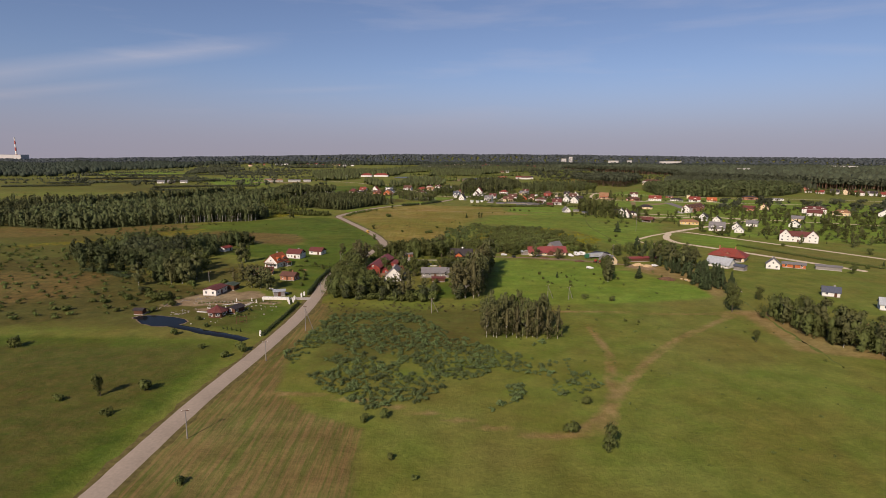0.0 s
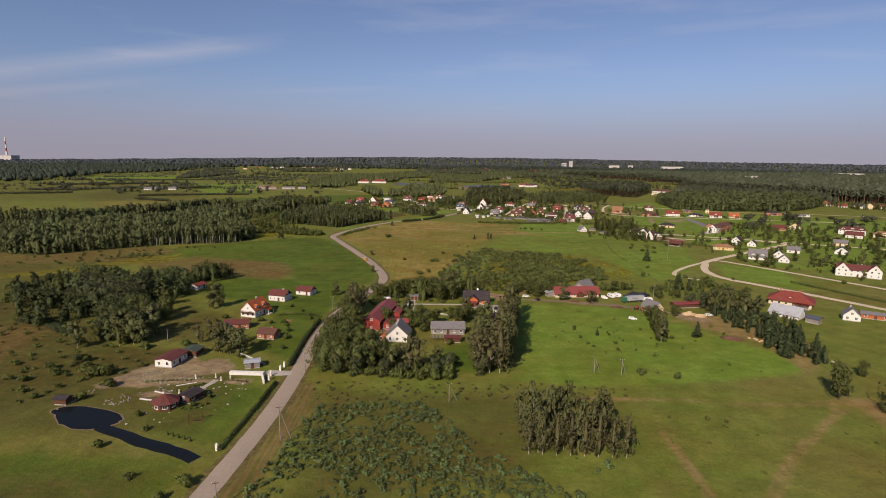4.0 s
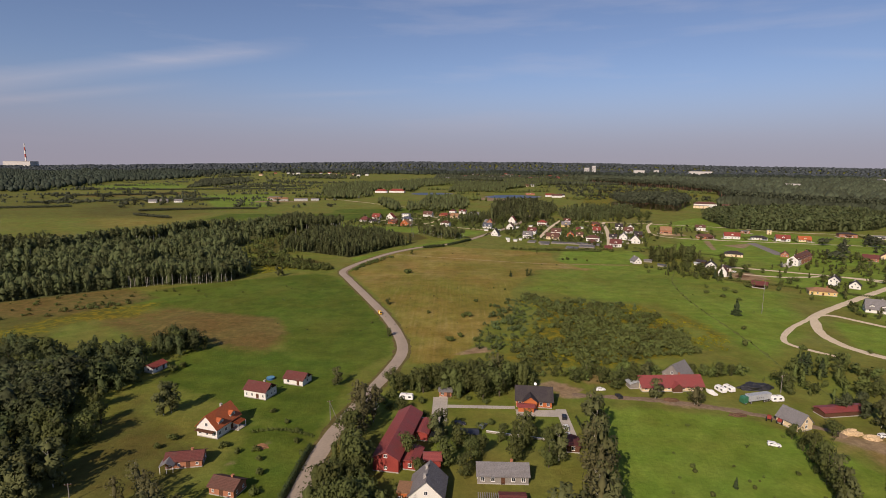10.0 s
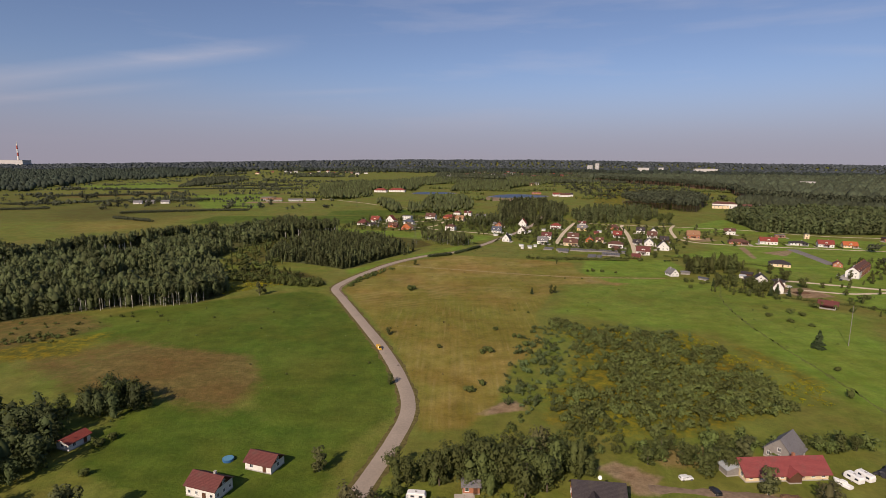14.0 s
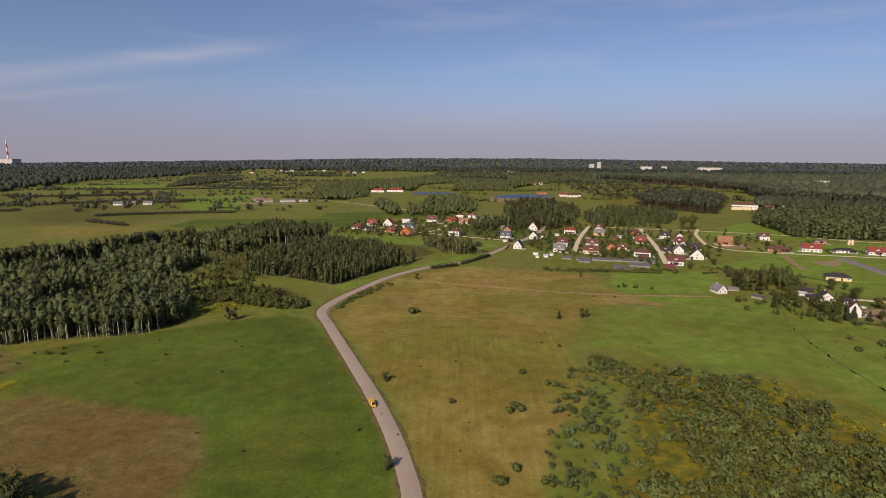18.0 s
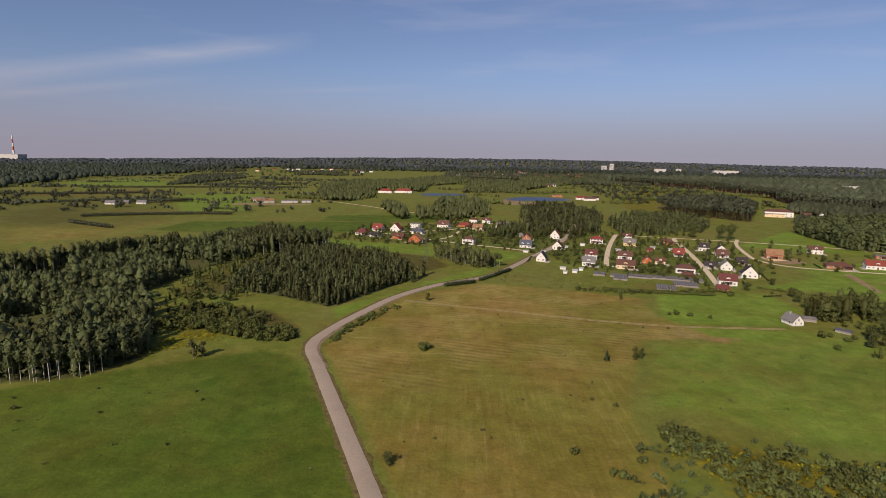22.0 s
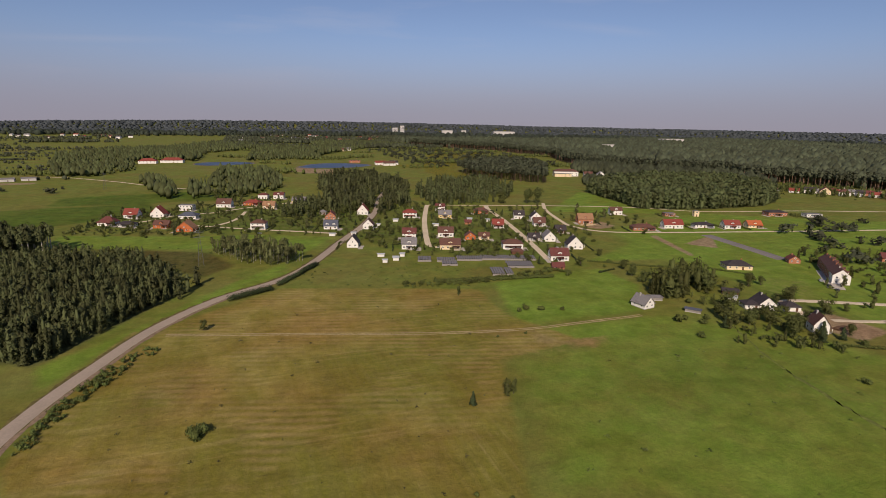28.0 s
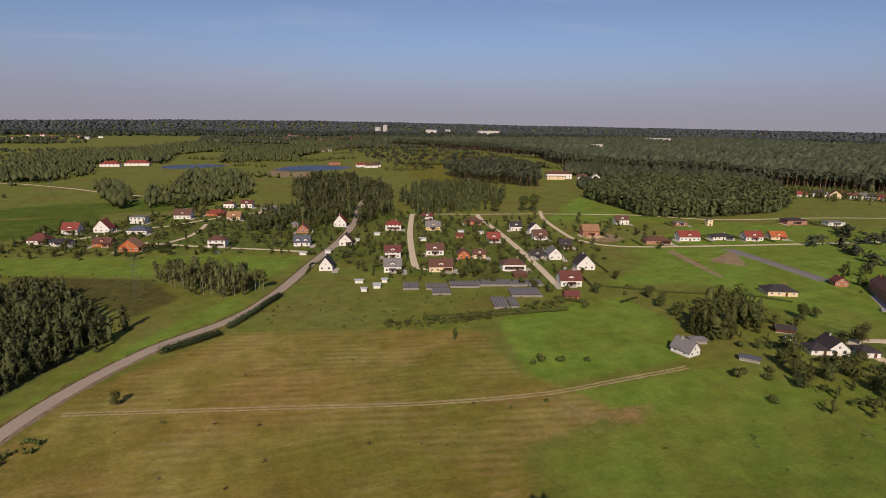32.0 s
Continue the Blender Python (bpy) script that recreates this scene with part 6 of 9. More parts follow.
far_trees("forest", lambda X, Y: lake_free(X, Y) & (np.max([inside(X, Y, g) for g in GROVES], 0) > 0) & (np.random.default_rng(21).random(X.shape) < 0.66), -480, 560, 1150, 2900, 8.5, 8, 17, "groves between the far meadows and lakes", 203, L_FOREST, slim=0.24, clear=14.0)
far_trees("forest", lambda X, Y: lake_free(X, Y) & patchy(0.012, 1.15, 1.0)(X, Y) & (inside(X, Y, BIG) < 0) & (np.hypot(X - 510, Y - 1310) > 85), -420, 760, 1420, 2300, 9, 3, 9, "scattered woods round the lakes", 207, L_BUSH, slim=0.36, clear=14.0)
far_trees("forest", lambda X, Y: patchy(0.0048, -0.35, 2.2)(X, Y) & ((X > -140) | (blotches(260, 18)(X, Y) > 0.68)) & (inside(X, Y, BIG) < 0) & (inside(X, Y, DARK) < 0), -1300, 900, 2300, 3500, 17, 9, 16, "woods in patches among far fields", 204, L_MID, slim=0.42, clear=16.0)
far_trees("forest", lambda X, Y: (inside(X, Y, [(-867, 1846), (-831, 1974), (-849, 2374), (-1016, 2674), (-1040, 2324)]) > 0) | (inside(X, Y, [(-667, 1293), (-598, 1389), (-683, 1480), (-715, 1413)]) > 0) & (np.random.default_rng(14).random(X.shape) < 0.35), -1050, -590, 1290, 2680, 11, 6, 13, "low woods between the far fields", 209, L_MID, slim=0.4, clear=11.0)
far_trees("woodland", lambda X, Y: (np.random.default_rng(12).random(X.shape) < 0.30) & patchy(0.012, 0.9, 3.0)(X, Y), -1150, -330, 1240, 2300, 9, 3, 8, "belts of bushes and small trees in far meadows", 205, slim=0.5, clear=14.0)
far_trees("woodland", lambda X, Y: (np.abs((Y - 0.25 * X) % 240 - 60 + 12 * np.sin(X * 0.02)) < 6) & (np.random.default_rng(13).random(X.shape) < 0.6) & (np.sin(X * 0.011 + Y * 0.004) > -0.5), -1250, -300, 1250, 2500, 7, 2.5, 7, "hedgerows between the far fields", 206, slim=0.5)


def horizon_woods(near, far):
    """All that is far off and ahead: woods, with narrow clearings drawn out across the view."""
    def field(X, Y):
        r, a = np.hypot(X, Y - 250), np.degrees(np.arctan2(X, Y - 250))
        gaps = np.sin(r * 0.0105 + 1.5 * np.sin(a * 0.11)) + np.sin(a * 0.31 + r * 0.002) + 0.6 * np.sin(a * 0.9 + 1.0)
        return (a > -44) & (a < 62) & (r > near) & (r < far) & ~((gaps > np.where((a < -4) & (a > -24), 0.2, 1.2)) & (r < 3850)) & (inside(X, Y, BIG) < 0) & (inside(X, Y, DARK) < 0) & ~((X > -1300) & (X < 900) & (Y < 3500))
    return field


far_trees("forest", horizon_woods(3000, 3900), -3600, 4400, 1400, 5100, 36, 15, 25, "far forest along the horizon", 210, L_DARK, slim=0.60)
far_trees("forest", horizon_woods(3900, 4800), -3600, 4400, 1400, 5100, 31, 15, 21, "forest on the low ridge along the horizon", 211, L_HAZED, slim=0.8, wavy=0.08)
for k, pts in enumerate(([(-590, 1115), (-520, 1150), (-444, 1176), (-400, 1180)], [(-900, 1250), (-800, 1300), (-700, 1380)], [(-1000, 1450), (-880, 1500), (-760, 1560)], [(-690, 1310), (-660, 1325), (-600, 1350), (-560, 1380)], [(-560, 1050), (-480, 1010)], [(-1000, 1700), (-700, 1800), (-500, 1850)], [(-800, 1950), (-560, 1980)], [(-900, 1120), (-760, 1180)])):
    hedge("hedgerow", pts, 5 + 5 * (k == 3), 7, "wild hedgerow across the far meadows", L_PINE, 12, 1.3, 240 + k, "hedgerow")

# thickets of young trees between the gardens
wood("thicket", [(-160, 294), (-143, 290), (-143, 308), (-160, 340), (-184, 366), (-160, 360), (-156, 371), (-168, 398), (-190, 414), (-206, 394), (-240, 408), (-225, 376), (-206, 344), (-172, 318)], 6.2, 6, 15, ("broad", "dense"), "dense dark thicket behind the gardens", 130, 300, 0.044, L_BROAD_SHADE, 1.25, trunks=0.03)
wood("thicket", [(-206, 350), (-180, 334), (-166, 350), (-186, 378), (-214, 370)], 5.5, 11, 16, ("broad",), "silvery willows behind the gardens", 144, 220, 0.05, L_WILLOW, 1.05, trunks=0.03)
wood("thicket", [(-264, 380), (-256, 410), (-222, 398), (-206, 372), (-182, 330), (-200, 306), (-222, 330)], 6.4, 6, 13, ("broad", "dense"), "dense dark thicket behind the gardens", 143, 200, 0.052, L_BROAD_SHADE, 1.2, keep=clumped(20, 0.36, 16), trunks=0.03)
wood("thicket", [(-172, 408), (-157, 411), (-146, 419), (-168, 431)], 4.5, 7, 12, ("broad",), "dense dark thicket behind the small shed", 131, 260, 0.045, L_BROAD_SHADE, trunks=0.2)
wood("thicket", [(-60, 272), (-56, 261), (-40, 258), (-33, 262), (-33, 283), (-43, 296), (-47, 312), (-57, 330), (-60, 300)], 4.6, 7, 12, ("broad", "dense"), "dense thicket between road and farmyard", 132, 420, 0.038, L_BROAD, 1.15, trunks=0.15)
wood("thicket", [(-33, 258), (-14, 253), (0, 254.5), (-2, 262), (-14, 268), (-33, 276)], 3.8, 3, 6.5, ("bush", "dense"), "dense shrubs before the cottage", 133, 200, 0.062, L_BUSH, 1.0, trunks=0.0)
for k, poly in enumerate(([(169, 687), (182, 681), (195, 688), (195, 701), (184, 707), (172, 703)], [(198, 697), (212, 691), (226, 698), (226, 713), (214, 719), (201, 714)])):
    wood("thicket", poly, 5.4, 9, 16, ("poplar", "dense", "broad"), "tall dense trees along the boundary of the plots", 134 + 40 * k, 220, 0.048, L_BROAD, 1.1, keep=free_of(8.0), trunks=0.1)
wood("thicket", [(184, 700), (186, 668), (172, 640), (158, 622), (186, 602), (206, 600), (204, 632), (232, 640), (238, 668), (228, 690)], 7.0, 2, 7, ("broad", "bush", "dense"), "garden shrubs and small trees along the plots", 142, 130, 0.07, L_BROAD, 1.1, keep=free_of(9.0), trunks=0.1)
wood("thicket", [(-50, 372), (-40, 380), (-10, 388), (12, 390), (16, 382), (6, 376), (-18, 368), (-30, 373), (-40, 368)], 5, 7, 13, ("broad", "dense"), "dense trees behind the farm", 135, 320, 0.042, L_BROAD, 1.1, keep=free_of(4.5), trunks=0.1)
wood("thicket", [(140, 350), (160, 345), (166, 330), (150, 272), (136, 278), (142, 310), (136, 330)], 4.8, 5, 9, ("dense", "spruce"), "dark young conifers along the ditch", 136, 170, 0.06, L_SPRUCE, 1.2, keep=free_of(7), trunks=0.0)
wood("thicket", [(140, 232), (150, 236), (186, 148), (176, 142), (146, 196)], 4.8, 6, 12, ("broad", "dense"), "row of bushy trees along the boundary", 137, 260, 0.046, L_BROAD, 1.0, trunks=0.2)
wood("thicket", [(110, 392), (122, 395), (150, 425), (176, 420), (172, 372), (160, 366), (140, 372)], 7, 3, 8, ("bush", "dense"), "mixed shrubs along the lane", 138, 120, 0.085, L_BUSH, 1.0, keep=free_of(7, 4), trunks=0.0)
wood("thicket", [(32, 384), (60, 392), (100, 396), (118, 400), (100, 404), (60, 402), (32, 396)], 4.8, 3, 7, ("bush", "broad"), "shrubs behind the red-roofed farmhouse", 139, 120, 0.085, L_BUSH, 1.0, keep=free_of(7), trunks=0.0)
wood("scrubland", [(-340, 420), (-236, 380), (-150, 290), (-118, 282), (-126, 236), (-180, 214), (-340, 230)], 8.5, 1.0, 3.0, ("bush",), "loose shrubs in the rough land", 140, 60, 0.13, L_BUSH, 1.3, trunks=0.0)
wood("scrubland", [(-340, 545), (-215, 552), (-200, 540), (-250, 480), (-340, 440)], 12, 1.0, 3.0, ("bush",), "loose shrubs before the wood", 141, 60, 0.13, L_BUSH, 1.3, trunks=0.0)
for k, (poly, g_) in enumerate((([(-760, 1900), (-480, 1850), (-400, 2300), (-760, 2300)], 60), ([(-1100, 2300), (-700, 2450), (-500, 3300), (-1200, 3300)], 70), ([(-480, 1200), (-260, 1210), (-230, 1320), (-480, 1330)], 46), ([(-1000, 1250), (-700, 1150), (-520, 1260), (-720, 1700), (-1000, 1600)], 62), ([(300, 1540), (620, 1520), (700, 2100), (520, 2400), (300, 2100)], 34), ([(350, 700), (640, 560), (760, 760), (520, 850), (420, 830)], 30))):
    wood("woodland", poly, g_, 5, 14, ("broad", "bush"), "scattered trees and bushes in far meadows", 150 + k, 60, 0.12, L_PINE, 1.5, keep=free_of(18), trunks=0.0)

wood("garden_shrubs", [(-190, 960), (-40, 925), (20, 905), (60, 830), (150, 765), (240, 850), (240, 930), (160, 1050), (-20, 1150), (-180, 1060)], 8.8, 1.2, 5.5, ("bush", "broad", "dense"), "garden shrubs and fruit trees round the village houses", 160, 70, 0.10, L_BROAD, 1.1, keep=free_of(8.5, 4), trunks=0.0)
wood("garden_shrubs", [(225, 480), (330, 420), (560, 560), (520, 720), (360, 760), (250, 640)], 13.0, 2.0, 8.0, ("bush", "broad", "dense"), "garden shrubs and trees round the houses", 161, 100, 0.09, L_BROAD, 1.1, keep=free_of(9, 4.5), trunks=0.0)
wood("garden_shrubs", [(640, 1090), (800, 920), (860, 960), (830, 1060), (700, 1160)], 9.0, 4, 11, ("broad", "dense"), "garden trees along the far row of houses", 162, 40, 0.12, L_BROAD, 1.2, keep=free_of(9, 4.5), trunks=0.0)
wood("thicket", [(40, 744), (80, 742), (140, 748), (140, 757), (90, 752), (40, 754)], 3.2, 1.4, 3.6, ("bush",), "wild belt of shrubs behind the field", 163, 60, 0.12, L_BUSH, 1.1, trunks=0.0)
wood("scrubland", [(-30, 768), (30, 750), (80, 738), (140, 748), (138, 765), (60, 800), (-10, 800)], 8.0, 0.6, 1.5, ("bush",), "low weeds in the fallow strip", 164, 30, 0.18, L_BUSH, 1.5, keep=free_of(7, 5), trunks=0.0)
wood("scrubland", [(-200, 930), (-100, 890), (-60, 880), (-20, 860), (-20, 840), (-90, 800), (-90, 870), (-220, 900)], 15, 0.6, 2.2, ("bush",), "low bushes in the pasture", 165, 40, 0.15, L_BUSH, 1.4, trunks=0.0)
wood("woodland", [(-20, 1010), (20, 985), (40, 1000), (60, 1060), (140, 1070), (60, 1140), (0, 1090)], 9, 7, 14, ("broad", "dense", "spruce"), "garden trees behind the village road", 166, 90, 0.085, L_FOREST, 1.1, keep=free_of(11, 5), trunks=0.0)

hedge("crop_rows", [(-216, 326), (-196, 318), (-180, 306)], 1.0, 9.0, "rows of dark green garden crops", L_SPRUCE, 60, 0.5, 170, "crop")
wood("scrubland", [(-272, 480), (-250, 488), (-238, 496), (-240, 506), (-262, 498)], 4.5, 2, 4.5, ("bush",), "clump of shrubs in the rough field", 171, 70, 0.12, L_THICK, trunks=0.0)

wood("woodland", [(-222, 668), (-186, 704), (-190, 742), (-212, 770), (-206, 810), (-224, 866), (-250, 830), (-258, 760), (-240, 700)], 8.5, 3, 9, ("dense", "bush", "poplar"), "sparse young trees in the clearing", 172, 110, 0.062, L_BUSH, 1.1, trunks=0.0)

wood("woodland", [(-420, 505), (-438, 600), (-424, 690), (-460, 740), (-560, 700), (-640, 600), (-540, 490)], 8.5, 9, 20, ("dense", "poplar", "birch"), "outer part of the mixed wood beside the meadow", 173, 110, 0.062, L_FOREST, 1.25, trunks=0.1, bark=BIRCH_M)

# ---- single trees and bushes ----
def plants(kind, rows, group="", wide=1.0, label=""):
    for x, y, h in rows:
        plant(kind, x, y, h, wide, group, label)


# by the first field and the road
plants("broad", [(40, 121, 7.5), (-100, 150, 7.0)], wide=0.75)
plants("bush", [(-89, 154, 4.6), (-91, 138, 2.6), (-110, 147, 2.4), (-156, 190, 4.5), (-72, 187, 4.2), (-76, 181, 3.0), (33, 130, 3.6), (41, 146, 3.0), (-12, 117, 1.9), (-56, 107, 2.4), (-6, 109, 1.4), (-16, 137, 3.0), (-21, 135, 2.6), (-105, 205, 3.2), (-88, 190, 2.2)], "meadow bushes")
plants("birch", [(18 + 3.0 * (k % 9) + 1.3 * math.sin(k * 5.1), 206 + 5.2 * (k // 9) + 2.0 * math.cos(k * 3.7), 12.5 + 2.6 * math.sin(k * 2.3)) for k in range(32)], "birch grove in the field", 0.85)
plants("thin", [(17 + 3.9 * k, 203.5 - 0.2 * k, 12.5 + math.sin(k * 3)) for k in range(8)], "birch grove in the field")
# boundary row by the ditch
plants("broad", [(132, 241, 15), (148, 230, 12), (164, 241, 9), (156, 262, 7), (120, 200, 5)], "boundary trees", 0.8)
plants("birch", [(150, 208, 16), (153, 203, 14), (149, 194, 15), (157, 186, 13), (162, 178, 12), (166, 172, 13), (147, 214, 14), (172, 160, 12), (178, 152, 11), (144, 222, 12), (155, 196, 14)], "boundary trees", 1.1)
plants("broad", [(158, 190, 9), (168, 168, 8), (176, 170, 9), (150, 200, 9), (186, 150, 9), (196, 160, 7)], "boundary trees", 0.9)
plants("spruce", [(139, 282, 9), (154, 299, 9), (151, 277, 8), (143, 308, 8), (145, 299, 9), (155, 319, 9), (148, 288, 8), (160, 306, 8), (150, 312, 8), (157, 290, 9), (138, 294, 7), (163, 316, 8)], "dark spruces by the ditch", 1.15)
plants("birch", [(145, 342, 16), (155, 342, 15), (156, 336, 12), (149, 346, 15), (140, 350, 14), (150, 335, 13), (160, 340, 13), (146, 352, 13)], "tall trees by the red house", 1.2)
plants("willow", [(134, 362, 9), (139, 357, 8), (143, 364, 8)], "tall trees by the red house")
plants("broad", [(92, 301, 10), (94, 306, 11), (95, 312, 12), (97, 318, 12), (99, 325, 11), (100, 332, 9), (101, 340, 7)], "row of trees in the pasture", 0.7)
plants("birch", [(92.5, 299, 11), (94, 303, 11), (96, 309, 12)], "row of trees in the pasture", 1.3)
plants("spruce", [(113, 308, 8)], wide=1.4)
plants("broad", [(117, 342, 6.5)], wide=1.3)
plants("spruce", [(145, 403, 11), (146, 408, 9), (150, 400, 8)], "spruces by the lane", 1.4)
plants("broad", [(123, 380, 9), (157, 399, 7), (162, 408, 6), (171, 399, 5), (125, 388, 7), (165, 385, 7), (175, 380, 8), (170, 372, 8), (158, 378, 8)], "trees along the ditch", 1.0)
plants("bush", [(168, 238, 4.5), (180, 239, 4), (152, 238, 3), (70, 262, 3), (82, 258, 3.2), (190, 228, 3), (78, 225, 1.5), (83, 223, 1.5), (66, 226, 1.3), (100, 305, 2), (150, 470, 3), (136, 441, 4.0), (164, 437, 3.2), (196, 432, 2.5), (155, 654, 4.5), (186, 568, 4), (190, 562, 3.5), (176, 578, 3), (210, 582, 5), (216, 585, 5), (222, 578, 4), (228, 572, 4)], "meadow bushes")
plants("spruce", [(161, 501, 10.5)], wide=1.5, label="lone broad spruce in the pasture")
plants("bush", [(60 + 9 * (k % 4) + 3 * math.sin(k * 3.0), 290 + 8 * (k // 4) + 3 * math.cos(k * 2.1), 1.3 + 0.5 * math.sin(k * 1.7)) for k in range(18)], "young fruit trees in the pasture", label="small fruit bush in the green pasture")
plants("spruce", [(66, 309, 4.0)])
# along the mown field
plants("broad", [(-57, 446, 5.5), (-66, 513, 5.2), (-66, 709, 6)], "roadside trees", 0.9)
plants("bush", [(-63, 617, 4.6), (-61, 618, 4.2), (-62.5, 615, 4.0), (-37, 493, 2.6), (-6, 524, 2.8), (-15, 486, 3.4), (-11, 487, 3.6), (-13, 490, 3.2), (6, 511, 3.0), (3, 512, 2.6), (8, 498, 3.6), (9, 487, 3.2), (12, 483, 3.4), (17, 471, 3.4), (15, 521, 2.4), (-23, 440, 3.8), (-17, 447, 3.4), (-8, 440, 3.6), (17, 560, 1.8), (9, 565, 1.6), (14, 520, 2.2), (24, 500, 2.6), (-70, 470, 1.4)], "meadow bushes")
plants("spruce", [(26, 609, 5.6)], wide=1.2)
plants("broad", [(40, 611, 7.0), (43, 612, 6.5)], wide=0.6)
plants("broad", [(64, 724, 6.0)], wide=0.6)
plants("bush", [(85, 690, 3), (90, 692, 3.5), (97, 689, 3.2), (108, 686, 2.5), (74, 662, 1.6), (60, 662, 1.4), (-140, 520, 1.3), (-176, 540, 1.3), (-126, 466, 1.2), (-105, 455, 1.0), (-52, 530, 1.0), (-190, 560, 1.2), (-150, 560, 1.5), (-144, 553, 1.2)], "meadow bushes")
plants("birch", [(-71, 379, 8.5)], wide=1.5)
plants("birch", [(-168, 595, 10), (-165, 598, 8)], wide=1.2)
# left gardens
plants("willow", [(-196, 362, 15), (-180, 350, 14), (-170, 345, 13), (-186, 358, 13), (-206, 364, 15), (-176, 336, 12)], "willows behind the gardens", 1.15)
plants("broad", [(-202, 377, 14), (-190, 393, 14), (-172, 386, 12), (-215, 377, 15), (-180, 372, 13), (-168, 372, 10), (-150, 318, 14), (-158, 326, 15), (-146, 327, 12), (-160, 352, 11), (-210, 395, 14), (-222, 360, 15), (-175, 402, 12), (-186, 360, 15), (-150, 340, 9)], "trees behind the gardens", 1.0)
plants("broad", [(-161, 420, 12), (-168, 415, 10), (-156, 424, 11), (-149, 421, 8), (-176, 412, 9), (-166, 426, 11)], "trees behind the gardens", 1.0)
plants("birch", [(-131, 348, 14), (-129, 350, 13), (-138, 290, 13), (-142, 290, 15), (-147, 288, 13), (-144, 297, 14), (-139, 301, 16), (-149, 294, 16), (-163, 285, 13)], "birches behind the gardens", 1.3)
plants("bush", [(-135, 286, 4), (-139, 256, 5.5), (-133, 257, 5), (-126, 246, 4), (-144, 262, 4), (-150, 270, 4), (-152, 256, 3.5), (-160, 250, 3), (-118, 288, 4), (-113, 283, 3.5), (-170, 238, 3), (-130, 236, 3), (-146, 236, 2.6), (-143, 374, 3), (-150, 392, 3.5), (-147, 396, 3), (-158, 262, 3.5), (-120, 275, 2.4)], "garden bushes", 1.2)
plants("willow", [(-152, 268, 4)], wide=1.4)
plants("thin", [(-112, 299, 11), (-108, 296, 10), (-104, 291, 11), (-100, 286, 12), (-115, 293, 9)], "slim trees in the garden", 1.5)
plants("birch", [(-91, 276, 12.5), (-96, 280, 12), (-92, 282, 11), (-101, 281, 12)], "slim trees in the garden", 1.3)
plants("bush", [(-78, 300, 3), (-76, 286, 2.6), (-80, 310, 3), (-83, 318, 2.4), (-74, 330, 2.4), (-86, 324, 2.6), (-92, 322, 2.4), (-70, 322, 2.2), (-98, 326, 3), (-118, 330, 3), (-120, 324, 2.6), (-90, 352, 2.2), (-82, 344, 2), (-76, 337, 2.2), (-104, 224, 2.6), (-90, 231, 2.2), (-87, 238, 2.0), (-97, 215, 2.2)], "garden bushes")
# trees round the red barn
plants("broad", [(-57, 278, 10), (-50, 264, 10), (-43, 262, 10), (-52, 272, 11), (-47, 278, 12), (-38, 264, 10), (-33, 270, 10), (-27, 268, 7), (-55, 290, 12), (-48, 288, 13), (-56, 300, 13), (-50, 311, 14), (-53, 320, 13), (-57, 332, 13), (-44, 284, 11), (-38, 282, 10), (-33, 280, 8), (-30, 310, 7), (-35, 321, 10), (-18, 329, 9), (-22, 318, 10), (-14, 322, 9), (-10, 325, 8), (-16, 312, 8), (-27, 339, 7)], "trees round the farmyard", 0.95)
plants("thin", [(-53, 342, 17), (-56, 348, 16), (-50, 346, 15), (-20, 261, 17), (-17, 263, 15), (7, 262, 18), (9, 266, 18), (6, 270, 16), (11, 262, 17), (-57, 352, 14), (-50, 352, 13), (-53, 335, 14)], "half-bare birches round the farmyard", 1.4)
plants("birch", [(-27, 262, 11), (-24, 268, 10), (9, 272, 18), (12, 276, 19), (8, 282, 17), (-9, 268, 9)], "birches round the farmyard", 1.3)
plants("willow", [(8, 260, 8.5), (-10, 259, 8), (-5, 263, 8)], "silvery shrubs by the pasture", 1.1)
plants("willow", [(-41, 259.5, 8), (-30, 258.5, 7), (-48, 260, 8), (-36, 268, 9), (-55, 268, 9), (-22, 257, 6)], "silvery willows before the farmyard", 1.1)
plants("bush", [(-25, 258, 4), (-20, 256, 4), (-15, 255.5, 4.5), (-10, 255, 4), (-5, 256, 4), (-30, 259, 4), (-3, 274, 5), (-4, 294, 3), (-35, 259, 4), (-12, 262, 5), (-18, 262, 5), (-40, 300, 3), (-36, 304, 3)], "shrubs round the farmyard", 1.2)
plants("thin", [(15 + 1.0 * k + 0.8 * math.sin(k * 4.0), 262 + 6.4 * k, 19 + 3 * math.sin(k * 2.7)) for k in range(9)], "tall row beside the pasture", 1.15)
plants("birch", [(18 + 1.4 * k, 266 + 8.8 * k, 19 + 2 * math.sin(k * 1.9)) for k in range(9)], "tall row beside the pasture", 1.0)
plants("broad", [(-40, 354, 7), (-33, 373, 11), (-38, 377, 9), (-26, 376, 12), (-14, 375, 13), (-8, 367, 13), (-1, 371, 12), (7, 386, 8), (-24, 390, 9), (-47, 379, 9), (-43, 374, 9), (-31, 380, 10), (-20, 380, 13), (-5, 377, 14), (3, 381, 11), (10, 384, 8), (-11, 384, 12), (14, 380, 7)], "trees behind the farm", 1.05)
plants("broad", [(6, 331, 9), (1, 322, 10), (-3, 334, 6.5), (13, 328, 9), (8, 340, 7), (2, 338, 6), (11, 318, 9), (16, 334, 8), (4, 328, 8)], "garden trees", 0.9)
plants("birch", [(-26, 331, 12), (-24, 336, 11), (5, 335, 12), (15, 322, 13)], "garden trees", 1.2)
plants("thin", [(-3, 382, 15), (-1, 385, 14)], "garden trees", 1.3)
